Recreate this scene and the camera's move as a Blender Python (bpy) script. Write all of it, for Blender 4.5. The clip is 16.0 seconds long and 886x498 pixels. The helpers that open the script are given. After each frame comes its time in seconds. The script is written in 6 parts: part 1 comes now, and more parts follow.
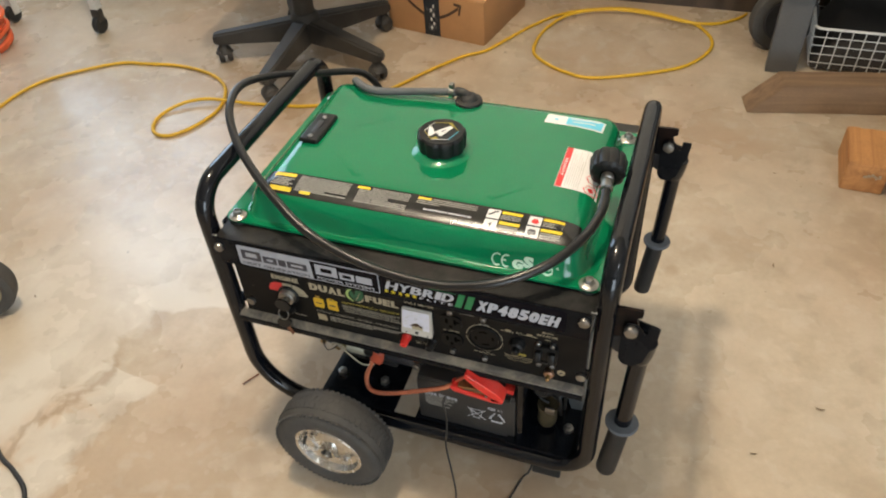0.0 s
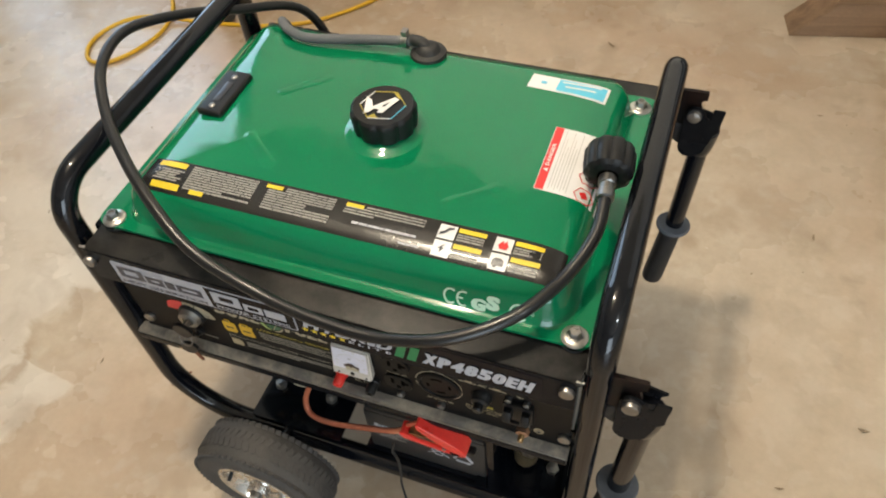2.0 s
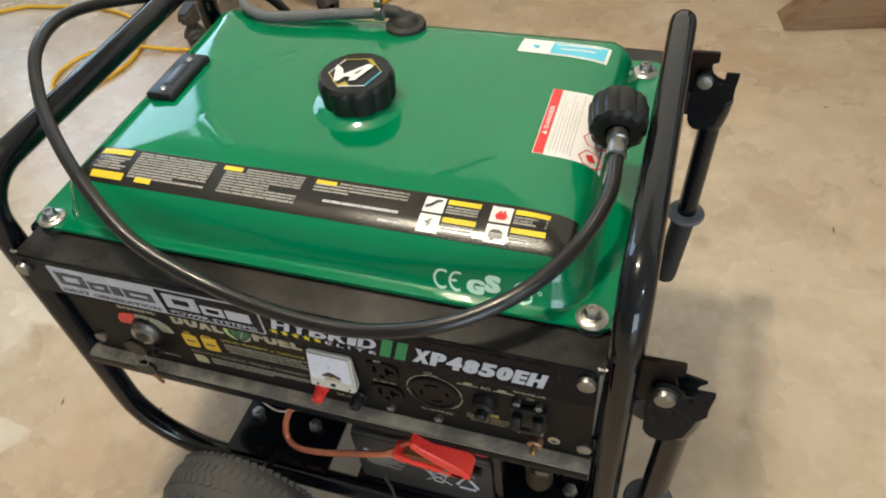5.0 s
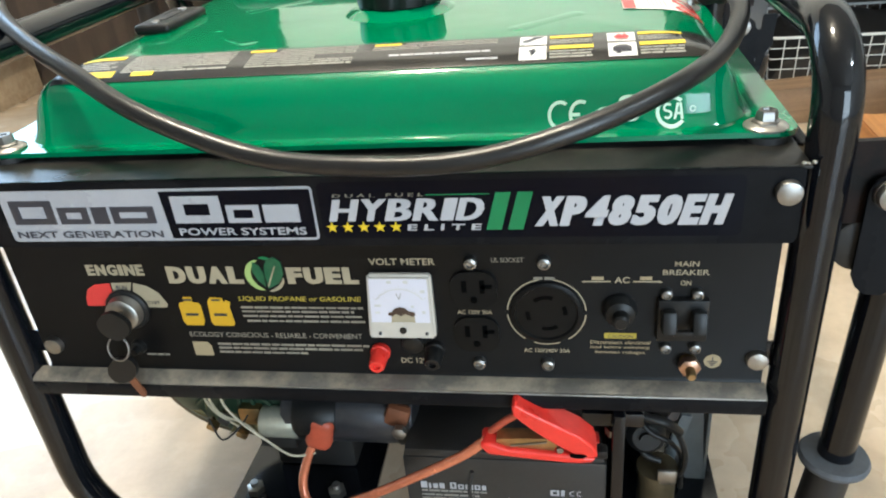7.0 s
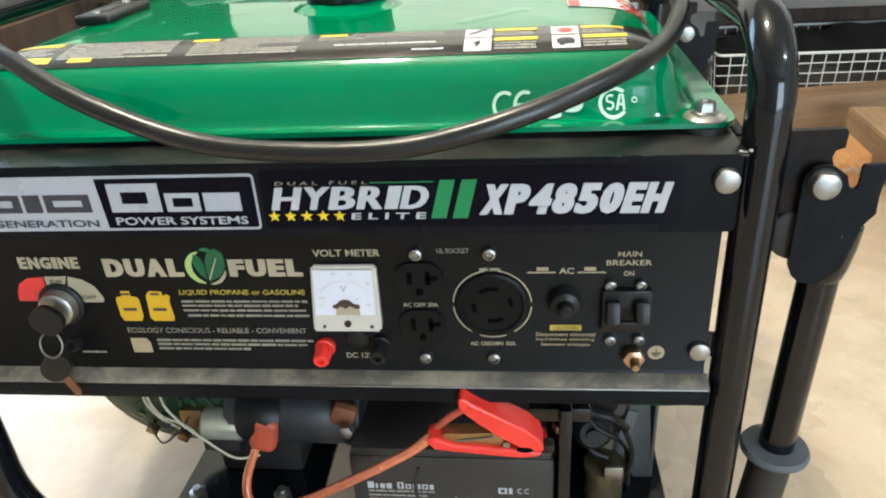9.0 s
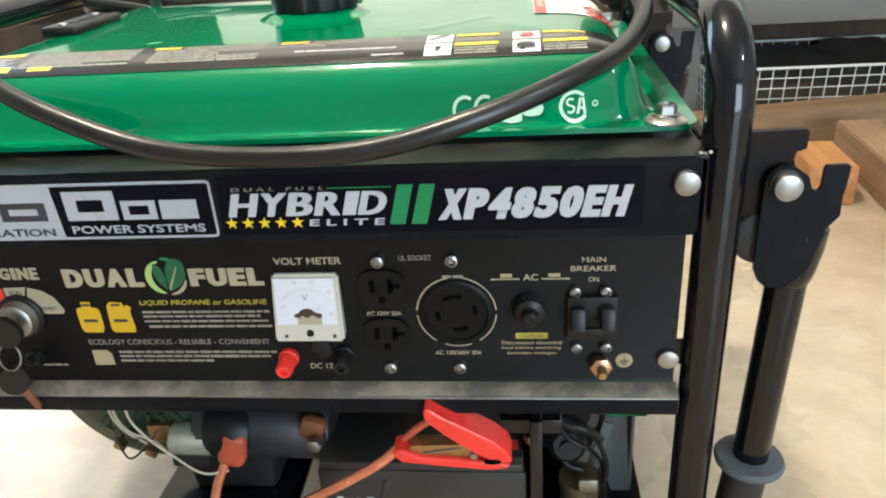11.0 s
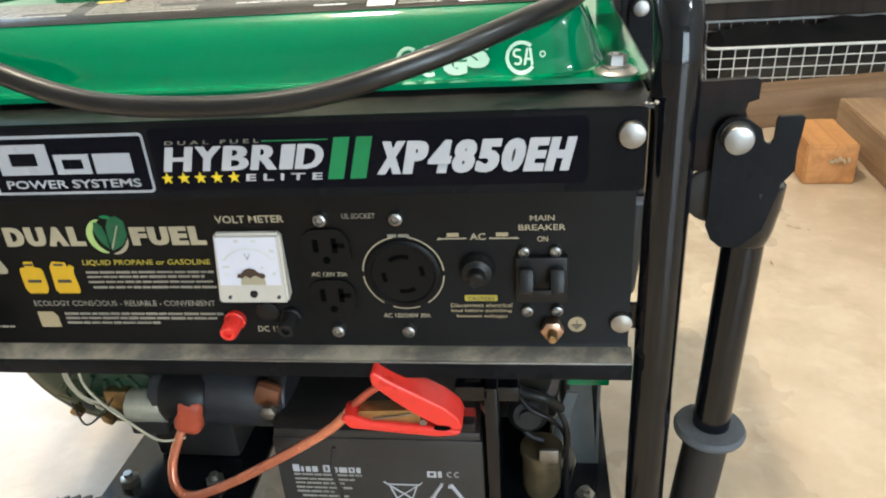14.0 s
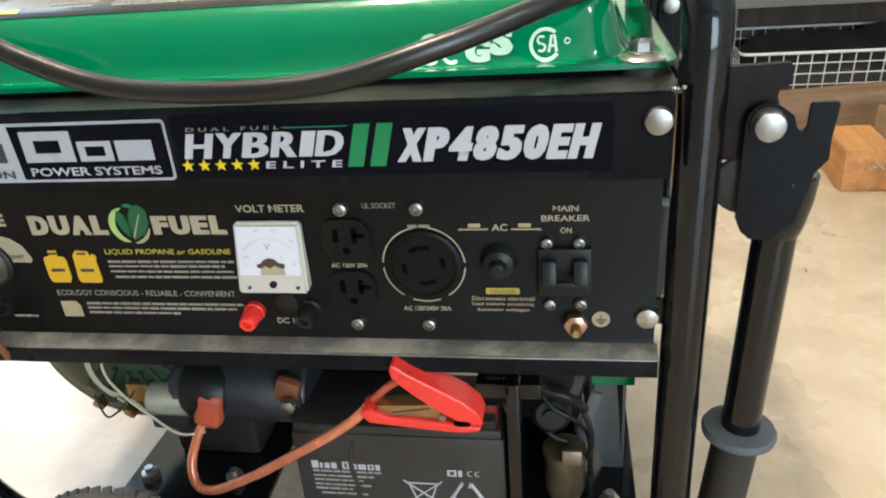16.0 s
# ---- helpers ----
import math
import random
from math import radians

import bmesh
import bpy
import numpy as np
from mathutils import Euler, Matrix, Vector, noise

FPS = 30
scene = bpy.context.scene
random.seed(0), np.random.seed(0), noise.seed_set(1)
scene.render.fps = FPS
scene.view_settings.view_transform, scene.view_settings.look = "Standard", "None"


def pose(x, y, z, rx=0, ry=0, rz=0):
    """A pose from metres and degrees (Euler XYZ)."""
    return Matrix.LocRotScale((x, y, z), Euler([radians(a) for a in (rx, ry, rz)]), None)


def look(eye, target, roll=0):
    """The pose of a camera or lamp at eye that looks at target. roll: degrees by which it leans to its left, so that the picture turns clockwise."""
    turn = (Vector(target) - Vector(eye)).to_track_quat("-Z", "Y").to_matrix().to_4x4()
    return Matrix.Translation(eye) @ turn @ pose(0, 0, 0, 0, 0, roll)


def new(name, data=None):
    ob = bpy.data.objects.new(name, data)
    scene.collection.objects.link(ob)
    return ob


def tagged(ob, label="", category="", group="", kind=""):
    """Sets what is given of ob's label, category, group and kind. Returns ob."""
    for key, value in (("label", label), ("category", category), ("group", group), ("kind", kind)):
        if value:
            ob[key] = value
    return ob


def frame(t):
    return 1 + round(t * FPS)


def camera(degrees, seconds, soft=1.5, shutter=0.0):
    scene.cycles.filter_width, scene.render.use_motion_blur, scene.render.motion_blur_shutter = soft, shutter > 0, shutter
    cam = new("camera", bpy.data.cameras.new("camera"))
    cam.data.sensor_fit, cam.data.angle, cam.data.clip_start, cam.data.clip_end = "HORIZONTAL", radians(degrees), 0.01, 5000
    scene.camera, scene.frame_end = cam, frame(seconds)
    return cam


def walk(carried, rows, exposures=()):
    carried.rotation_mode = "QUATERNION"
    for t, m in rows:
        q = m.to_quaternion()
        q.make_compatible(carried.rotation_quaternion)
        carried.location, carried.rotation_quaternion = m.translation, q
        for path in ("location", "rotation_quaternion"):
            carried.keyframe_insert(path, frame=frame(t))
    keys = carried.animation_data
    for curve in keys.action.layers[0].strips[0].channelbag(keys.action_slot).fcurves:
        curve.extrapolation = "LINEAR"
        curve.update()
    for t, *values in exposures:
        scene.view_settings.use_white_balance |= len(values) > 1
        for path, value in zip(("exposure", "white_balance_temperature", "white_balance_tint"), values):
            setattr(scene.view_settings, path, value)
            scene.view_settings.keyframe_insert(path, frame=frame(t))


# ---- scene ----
# ---- camera and its walk ----
cam = camera(61.7, 16.0, soft=2.0, shutter=0.15)
PATH = [
    (0, (0.278, 0.256, 1.226), (-0.262, 1.625, -0.129), -4.0),
    (0.5, (0.276, 0.341, 1.217), (-0.255, 1.673, -0.178), -4.0),
    (1, (0.264, 0.428, 1.19), (-0.273, 1.706, -0.252), -4.6),
    (1.5, (0.256, 0.511, 1.154), (-0.277, 1.727, -0.342), -5.2),
    (2, (0.249, 0.574, 1.124), (-0.267, 1.733, -0.422), -5.6),
    (2.5, (0.26, 0.657, 1.097), (-0.227, 1.762, -0.497), -5.7),
    (3, (0.258, 0.769, 1.07), (-0.178, 1.838, -0.563), -4.7),
    (5.5, (0.218, 0.561, 0.931), (-0.324, 1.938, -0.414), -7.8),
    (6, (0.16, 0.549, 0.809), (-0.367, 2.06, -0.39), -8.1),
    (6.5, (0.117, 0.522, 0.715), (-0.31, 2.158, -0.353), -6.9),
    (7, (0.077, 0.498, 0.682), (-0.25, 2.218, -0.284), -5.5),
    (7.5, (0.069, 0.492, 0.669), (-0.217, 2.218, -0.3), -5.1),
    (8, (0.066, 0.49, 0.666), (-0.181, 2.227, -0.294), -4.3),
    (8.5, (0.073, 0.491, 0.666), (-0.155, 2.238, -0.28), -3.8),
    (9, (0.085, 0.493, 0.663), (-0.129, 2.25, -0.268), -3.6),
    (11.5, (0.111, 0.5, 0.649), (-0.104, 2.283, -0.231), -4.0),
    (12, (0.11, 0.502, 0.648), (-0.107, 2.283, -0.237), -3.9),
    (12.5, (0.107, 0.499, 0.638), (-0.112, 2.279, -0.248), -3.9),
    (13, (0.12, 0.501, 0.634), (-0.11, 2.283, -0.243), -4.1),
    (13.5, (0.138, 0.504, 0.631), (-0.107, 2.285, -0.245), -4.3),
    (14, (0.153, 0.508, 0.623), (-0.096, 2.271, -0.289), -4.2),
    (14.5, (0.156, 0.507, 0.616), (-0.086, 2.289, -0.259), -3.8),
    (15, (0.162, 0.507, 0.613), (-0.11, 2.272, -0.287), -4.1),
    (15.5, (0.162, 0.509, 0.609), (-0.152, 2.279, -0.267), -4.5),
    (16, (0.157, 0.51, 0.607), (-0.169, 2.276, -0.272), -4.7),
]
walk(cam, [(t, look(eye, target, roll)) for t, eye, target, roll in PATH],
     [(0, -0.49, 6500, 8), (2.0, -0.55, 6400, 8), (3.0, -0.56, 6350, 7), (5.5, -0.44, 6150, 4), (6.0, -0.24, 6000, 2), (6.5, 0.09, 5900, 2), (7.0, 0.18, 5900, 3), (9.0, 0.22, 5950, 3), (12, 0.19, 6050, 3), (16, 0.20, 6100, 4)])

# ---- world and light ----
world = bpy.data.worlds.new("sky")
scene.world = world
world.use_nodes = True
wn = world.node_tree
sky = wn.nodes.new("ShaderNodeTexSky")
sky.sky_type = "NISHITA"
sky.sun_disc = False
sky.sun_elevation = radians(38)
sky.sun_rotation = radians(250)
wn.links.new(sky.outputs[0], wn.nodes["Background"].inputs[0])
wn.nodes["Background"].inputs[1].default_value = 0.12

GX, GY = -0.068, 1.147          # the generator's middle on the floor


def area_lamp(name, place, target, sx, sy, watts, colour):
    d = bpy.data.lights.new(name, "AREA")
    d.shape, d.size, d.size_y, d.energy, d.color = "RECTANGLE", sx, sy, watts, colour
    ob = new(name, d)
    ob.matrix_world = look(place, target)
    return ob


# the open garage door in the south wall, a window in the north wall, the warm ceiling lamp and a cool fill
area_lamp("door_daylight", (2.1, -2.97, 1.12), (2.1, 0.0, 1.0), 2.3, 2.0, 150, (0.80, 0.90, 1.0))
area_lamp("window_daylight", (-2.55, 2.94, 1.63), (-2.40, 0.0, 1.1), 1.22, 1.56, 50, (0.60, 0.78, 1.0))
WARM, COOL_FILL = (1.0, 0.84, 0.64), (0.88, 0.95, 1.0)
# the second, cool lamp is an added fill that brightens the east floor
LAMPS = ((-0.36, 1.10, 188, WARM), (2.1, -0.3, 62, COOL_FILL))
for lx, ly, watts, tone in LAMPS:
    bulb = bpy.data.lights.new("lamp_or_fill_glow", "POINT")
    bulb.shadow_soft_size, bulb.energy, bulb.color = 0.08, watts, tone
    new("lamp_or_fill_glow", bulb).location = (lx, ly, 2.44)


# ---- materials ----
def mat(name, col, rough=0.5, metal=0.0, var=0.15, scale=18.0, fine=160.0, bump=0.0, coat=0.0, rvar=0.12, tint=None, tint_scale=6.0, tint_amount=0.0, spec=0.5, dent=0.0):
    m = bpy.data.materials.new(name)
    m.use_nodes = True
    nt = m.node_tree
    b = nt.nodes["Principled BSDF"]
    b.inputs["Metallic"].default_value = metal
    b.inputs["Specular IOR Level"].default_value = spec
    b.inputs["Coat Weight"].default_value = coat
    b.inputs["Coat Roughness"].default_value = 0.06
    co = nt.nodes.new("ShaderNodeTexCoord")

    def tex(s, detail=5.0, rough_=0.6):
        n = nt.nodes.new("ShaderNodeTexNoise")
        n.inputs["Scale"].default_value = s
        n.inputs["Detail"].default_value = detail
        n.inputs["Roughness"].default_value = rough_
        nt.links.new(co.outputs["Object"], n.inputs["Vector"])
        return n

    def ramp(src, lo, hi, a, c):
        n = nt.nodes.new("ShaderNodeMapRange")
        n.inputs[1].default_value, n.inputs[2].default_value = lo, hi
        n.inputs[3].default_value, n.inputs[4].default_value = a, c
        nt.links.new(src, n.inputs[0])
        return n.outputs[0]

    big, small = tex(scale), tex(fine, 3.0)
    add = nt.nodes.new("ShaderNodeMath")
    add.operation = "ADD"
    nt.links.new(ramp(big.outputs[0], 0.3, 0.7, -0.65 * var, 0.65 * var), add.inputs[0])
    nt.links.new(ramp(small.outputs[0], 0.3, 0.7, 1 - 0.35 * var, 1 + 0.35 * var), add.inputs[1])
    mul = nt.nodes.new("ShaderNodeMix")
    mul.data_type, mul.blend_type = "RGBA", "MULTIPLY"
    mul.inputs[0].default_value = 1.0
    mul.inputs[6].default_value = (*col, 1)
    nt.links.new(add.outputs[0], mul.inputs[7])
    out = mul.outputs[2]
    if tint:
        t = tex(tint_scale, 8.0, 0.7)
        mx = nt.nodes.new("ShaderNodeMix")
        mx.data_type = "RGBA"
        nt.links.new(ramp(t.outputs[0], 0.42, 0.68, 0.0, tint_amount), mx.inputs[0])
        nt.links.new(out, mx.inputs[6])
        mx.inputs[7].default_value = (*tint, 1)
        out = mx.outputs[2]
    nt.links.new(out, b.inputs["Base Color"])
    nt.links.new(ramp(big.outputs[0], 0.3, 0.7, max(0.02, rough - rvar * 0.5), min(1, rough + rvar * 0.5)), b.inputs["Roughness"])
    if bump:
        bp = nt.nodes.new("ShaderNodeBump")
        bp.inputs["Strength"].default_value = min(1.0, bump)
        bp.inputs["Distance"].default_value = 0.001
        nt.links.new(small.outputs[0], bp.inputs["Height"])
        nt.links.new(bp.outputs[0], b.inputs["Normal"])
        if dent:
            wave = tex(13.0, 2.0)
            b2 = nt.nodes.new("ShaderNodeBump")
            b2.inputs["Strength"].default_value = 1.0
            b2.inputs["Distance"].default_value = dent
            nt.links.new(wave.outputs[0], b2.inputs["Height"])
            nt.links.new(bp.outputs[0], b2.inputs["Normal"])
            nt.links.new(b2.outputs[0], b.inputs["Normal"])
            nt.links.new(b2.outputs[0], b.inputs["Coat Normal"])
    return m


def concrete():
    m = mat("concrete floor", (0.490, 0.400, 0.293), 0.28, var=0.14, scale=2.2, fine=70.0, bump=0.2, rvar=0.18)
    nt = m.node_tree
    b = nt.nodes["Principled BSDF"]
    co = nt.nodes["Texture Coordinate"]
    base = b.inputs["Base Color"].links[0].from_socket

    def noise_tex(s, detail, dist=0.0):
        n = nt.nodes.new("ShaderNodeTexNoise")
        n.inputs["Scale"].default_value, n.inputs["Detail"].default_value = s, detail
        n.inputs["Distortion"].default_value = dist
        nt.links.new(co.outputs["Object"], n.inputs["Vector"])
        return n.outputs[0]

    def math_(op, a, c, clamp=False):
        n = nt.nodes.new("ShaderNodeMath")
        n.operation, n.use_clamp = op, clamp
        for k, v in enumerate((a, c)):
            if isinstance(v, (int, float)):
                n.inputs[k].default_value = v
            else:
                nt.links.new(v, n.inputs[k])
        return n.outputs[0]

    def ramp(src, lo, hi, a=0.0, c=1.0):
        n = nt.nodes.new("ShaderNodeMapRange")
        n.inputs[1].default_value, n.inputs[2].default_value, n.inputs[3].default_value, n.inputs[4].default_value = lo, hi, a, c
        nt.links.new(src, n.inputs[0])
        return n.outputs[0]

    def mix(fac, a, colour):
        n = nt.nodes.new("ShaderNodeMix")
        n.data_type = "RGBA"
        nt.links.new(fac, n.inputs[0])
        nt.links.new(a, n.inputs[6])
        n.inputs[7].default_value = (*colour, 1)
        return n.outputs[2]

    sep = nt.nodes.new("ShaderNodeSeparateXYZ")
    nt.links.new(co.outputs["Object"], sep.inputs[0])
    # pale worn patch west of the generator with a ragged edge and a brown seam in it
    wob = math_("SUBTRACT", noise_tex(10.0, 12.0, 0.7), 0.5)
    wob2 = math_("SUBTRACT", noise_tex(2.6, 4.0, 0.5), 0.5)
    lx = math_("ADD", math_("SUBTRACT", sep.outputs[0], GX), math_("MULTIPLY", wob, 0.19))
    ly = math_("ADD", math_("SUBTRACT", sep.outputs[1], GY), math_("MULTIPLY", wob2, 0.05))
    border = ramp(ly, -0.42, -0.36, -0.645, -0.625)
    for y0, y1, step in ((-0.29, -0.23, 0.040), (-0.215, -0.195, -0.145), (-0.14, -0.06, 0.030), (-0.03, 0.03, 0.135), (0.055, 0.10, 0.035), (0.11, 0.15, 0.20)):
        border = math_("ADD", border, ramp(ly, y0, y1, 0.0, step))
    patch = math_("MULTIPLY", ramp(math_("SUBTRACT", lx, border), 0.012, -0.012), ramp(math_("ADD", ly, math_("MULTIPLY", wob2, 0.7)), 0.38, 0.10))
    patch = math_("MULTIPLY", patch, ramp(math_("ADD", lx, math_("MULTIPLY", wob2, 1.2)), -1.35, -0.85))
    patch = math_("MULTIPLY", patch, ramp(math_("ADD", ly, math_("MULTIPLY", wob2, 0.8)), -1.0, -0.62))
    vein = math_("ADD", math_("ADD", lx, 0.680), math_("MULTIPLY", ly, -0.21))
    seam = math_("MULTIPLY", ramp(math_("ABSOLUTE", vein, 0.0), 0.020, 0.003), math_("MULTIPLY", ramp(ly, -0.62, -0.48), ramp(ly, -0.13, -0.20)))
    rim = math_("MULTIPLY", ramp(math_("ADD", math_("ABSOLUTE", vein, 0.0), math_("MULTIPLY", wob, 0.30)), 0.055, 0.015), math_("MULTIPLY", ramp(ly, -0.60, -0.46), ramp(ly, -0.24, -0.32)))
    c = mix(ramp(noise_tex(1.3, 4.0, 0.3), 0.42, 0.60, 0.0, 0.58), base, (0.400, 0.262, 0.162))
    c = mix(ramp(noise_tex(4.2, 6.0, 0.8), 0.50, 0.66, 0.0, 0.36), c, (0.30, 0.215, 0.135))
    c = mix(ramp(noise_tex(5.0, 3.0, 0.3), 0.52, 0.72, 0.0, 0.45), c, (0.60, 0.52, 0.41))
    c = mix(math_("MULTIPLY", patch, math_("ADD", 0.88, wob2)), c, (0.610, 0.550, 0.460))
    # fine mottling with firm edges
    c = mix(ramp(noise_tex(14.0, 8.0, 0.2), 0.52, 0.62, 0.0, 0.16), c, (0.33, 0.25, 0.17))
    c = mix(ramp(noise_tex(21.0, 8.0, 0.2), 0.54, 0.64, 0.0, 0.16), c, (0.66, 0.60, 0.50))
    c = mix(ramp(noise_tex(7.5, 9.0, 0.3), 0.55, 0.64, 0.0, 0.26), c, (0.30, 0.22, 0.145))
    c = mix(math_("MULTIPLY", rim, 0.45), c, (0.50, 0.335, 0.205))
    c = mix(math_("MULTIPLY", seam, 0.6), c, (0.33, 0.235, 0.15))
    # separate brown blots
    for sx, sy, sr in ((0.125, 0.996, 0.030), (0.282, 0.804, 0.018), (0.285, 0.765, 0.015), (-0.373, 0.857, 0.050), (0.39, 0.42, 0.016), (0.164, 1.062, 0.015)):
        bx = math_("SUBTRACT", sep.outputs[0], GX + sx)
        by = math_("SUBTRACT", sep.outputs[1], GY + sy)
        dist = math_("SQRT", math_("ADD", math_("MULTIPLY", bx, bx), math_("MULTIPLY", by, by)), 0.0)
        blot = ramp(math_("ADD", dist, math_("MULTIPLY", wob, 0.10)), sr * 1.25, sr * 0.55, 0.0, 0.36)
        c = mix(blot, c, (0.27, 0.19, 0.115))
    # small brown stains and dark specks
    c = mix(ramp(noise_tex(9.0, 8.0, 0.4), 0.60, 0.72, 0.0, 0.28), c, (0.24, 0.165, 0.10))
    c = mix(ramp(noise_tex(46.0, 2.0), 0.77, 0.80, 0.0, 0.6), c, (0.10, 0.075, 0.05))
    nt.links.new(c, b.inputs["Base Color"])
    return m


def timber(name, a, c, ring=26.0, axis=0):
    m = mat(name, a, 0.75, var=0.22, scale=9.0, fine=120.0, bump=0.5)
    nt = m.node_tree
    b = nt.nodes["Principled BSDF"]
    base = b.inputs["Base Color"].links[0].from_socket
    mp = nt.nodes.new("ShaderNodeMapping")
    sc = [ring, ring, ring]
    sc[axis] = 1.2
    mp.inputs["Scale"].default_value = sc
    nt.links.new(nt.nodes["Texture Coordinate"].outputs["Object"], mp.inputs[0])
    n = nt.nodes.new("ShaderNodeTexNoise")
    n.inputs["Scale"].default_value, n.inputs["Detail"].default_value, n.inputs["Distortion"].default_value = 1.4, 6.0, 0.7
    nt.links.new(mp.outputs[0], n.inputs[0])
    r = nt.nodes.new("ShaderNodeMapRange")
    r.inputs[1].default_value, r.inputs[2].default_value, r.inputs[4].default_value = 0.42, 0.66, 0.75
    nt.links.new(n.outputs[0], r.inputs[0])
    mx = nt.nodes.new("ShaderNodeMix")
    mx.data_type = "RGBA"
    nt.links.new(r.outputs[0], mx.inputs[0])
    nt.links.new(base, mx.inputs[6])
    mx.inputs[7].default_value = (*c, 1)
    nt.links.new(mx.outputs[2], b.inputs["Base Color"])
    return m


GREEN = mat("green gloss paint", (0.0027, 0.158, 0.062), 0.075, spec=0.5, var=0.08, scale=7, fine=300, bump=0.004, coat=0.0, rvar=0.05, dent=0.0007, tint=(0.006, 0.136, 0.068), tint_scale=16, tint_amount=0.25)
TUBE = mat("black gloss powder coat", (0.0036, 0.0044, 0.0066), 0.10, var=0.2, scale=14, fine=220, bump=0.03, rvar=0.07, tint=(0.022, 0.020, 0.018), tint_scale=22, tint_amount=0.12, dent=0.0003, spec=0.42)
TRAY = mat("black satin sheet metal", (0.005, 0.0055, 0.007), 0.25, spec=0.07, var=0.25, scale=10, fine=200, bump=0.03, rvar=0.14, tint=(0.035, 0.035, 0.035), tint_scale=9, tint_amount=0.2)
DUSTTR = mat("dusty black sheet metal", (0.010, 0.0098, 0.0095), 0.34, spec=0.17, var=0.3, scale=9, fine=180, bump=0.04, rvar=0.16, tint=(0.11, 0.100, 0.086), tint_scale=8, tint_amount=0.35)
PANEL = mat("black panel face", (0.0026, 0.0026, 0.0029), 0.42, var=0.25, scale=12, fine=260, bump=0.03, rvar=0.15, tint=(0.010, 0.009, 0.008), tint_scale=7, tint_amount=0.22, spec=0.19)
# flat black laid on faces as the shade inside slots and hollows
HOLE_SHADE = mat("flat black for shaded openings", (0.0012, 0.0012, 0.0012), 0.9, var=0.1, spec=0.05)
COPNUT = mat("tarnished copper nut", (0.50, 0.32, 0.23), 0.38, 1.0, var=0.25, scale=90)
OUTLET = mat("black outlet plastic", (0.0050, 0.0050, 0.0050), 0.40, spec=0.13, var=0.15, scale=40, bump=0.03)
# dusty lip; base and tint also raised for light missing on its slope
LIPM = mat("dusty black lip, lightened as if lit", (0.10, 0.089, 0.075), 0.5, var=0.35, scale=16, fine=180, bump=0.15, tint=(0.36, 0.30, 0.22), tint_scale=24, tint_amount=0.85)
STRIP = mat("glossy black sticker", (0.0018, 0.0024, 0.006), 0.12, spec=0.10, var=0.08, scale=10, rvar=0.06)
WHITE = mat("white print", (0.42, 0.42, 0.445), 0.5, var=0.05, spec=0.3)
SILVERP = mat("silver grey print", (0.35, 0.358, 0.39), 0.3, var=0.06)
CREAM = mat("cream print", (0.345, 0.295, 0.20), 0.45, var=0.1)
TAN = mat("tan print", (0.33, 0.265, 0.16), 0.5, var=0.12)
YELLOW = mat("yellow print", (0.68, 0.50, 0.015), 0.4, var=0.08)
GOLD = mat("dull yellow print", (0.40, 0.32, 0.04), 0.45, var=0.12)
DIMTXT = mat("worn small print", (0.21, 0.192, 0.155), 0.5, var=0.35, fine=400)
GREYTXT = mat("grey small print", (0.24, 0.232, 0.208), 0.5, var=0.3, fine=400)
FAINT = mat("faint grey print", (0.50, 0.49, 0.47), 0.5, var=0.3, fine=400)
DARKP = mat("dark print", (0.03, 0.03, 0.04), 0.4, var=0.1)
LEAF = mat("green print", (0.006, 0.17, 0.055), 0.35, var=0.1)
DKLEAF = mat("dark green print", (0.006, 0.088, 0.036), 0.35, var=0.25, scale=120)
LIME = mat("lime print", (0.34, 0.46, 0.15), 0.4, var=0.1)
REDP = mat("red print", (0.62, 0.03, 0.03), 0.35, var=0.08)
SKYB = mat("sky blue print", (0.10, 0.50, 0.68), 0.3, var=0.08)
PAPER = mat("white sticker paper", (0.74, 0.73, 0.72), 0.4, var=0.08, tint=(0.5, 0.48, 0.44), tint_scale=20, tint_amount=0.3)
MARK = mat("pale green print", (0.46, 0.66, 0.52), 0.3, var=0.08)
STEEL = mat("bright zinc steel", (0.285, 0.278, 0.266), 0.38, 1.0, var=0.2, scale=60, rvar=0.2)
RIMST = mat("zinc plated rim", (0.66, 0.65, 0.63), 0.24, 1.0, var=0.2, scale=40, rvar=0.2)
DULLST = mat("dull steel", (0.38, 0.365, 0.335), 0.42, 1.0, var=0.25, scale=40, rvar=0.2)
WASHER = mat("zinc washer", (0.50, 0.48, 0.445), 0.32, 0.85, var=0.1, scale=50)
BRASS = mat("tarnished brass", (0.40, 0.27, 0.13), 0.4, 1.0, var=0.3, scale=70)
RUBBER = mat("black rubber", (0.014, 0.0135, 0.013), 0.62, var=0.25, scale=30, fine=300, bump=0.2)
HOSE = mat("black hose rubber", (0.0075, 0.0076, 0.008), 0.34, var=0.2, scale=30, fine=320, bump=0.06)
TYRE = mat("dusty tyre rubber", (0.046, 0.043, 0.040), 0.78, var=0.3, scale=14, fine=200, bump=0.35, tint=(0.10, 0.09, 0.075), tint_scale=10, tint_amount=0.45)
COLLAR = mat("dusty grey rubber", (0.085, 0.092, 0.105), 0.7, var=0.25, scale=40, fine=240, bump=0.15)
HANGER = mat("rust-flecked black steel", (0.0040, 0.0040, 0.0042), 0.35, spec=0.10, var=0.25, scale=40, fine=240, bump=0.12, tint=(0.05, 0.018, 0.009), tint_scale=34, tint_amount=0.3)
LABELM = mat("worn black label film", (0.014, 0.013, 0.012), 0.22, var=0.2, scale=20, rvar=0.1)
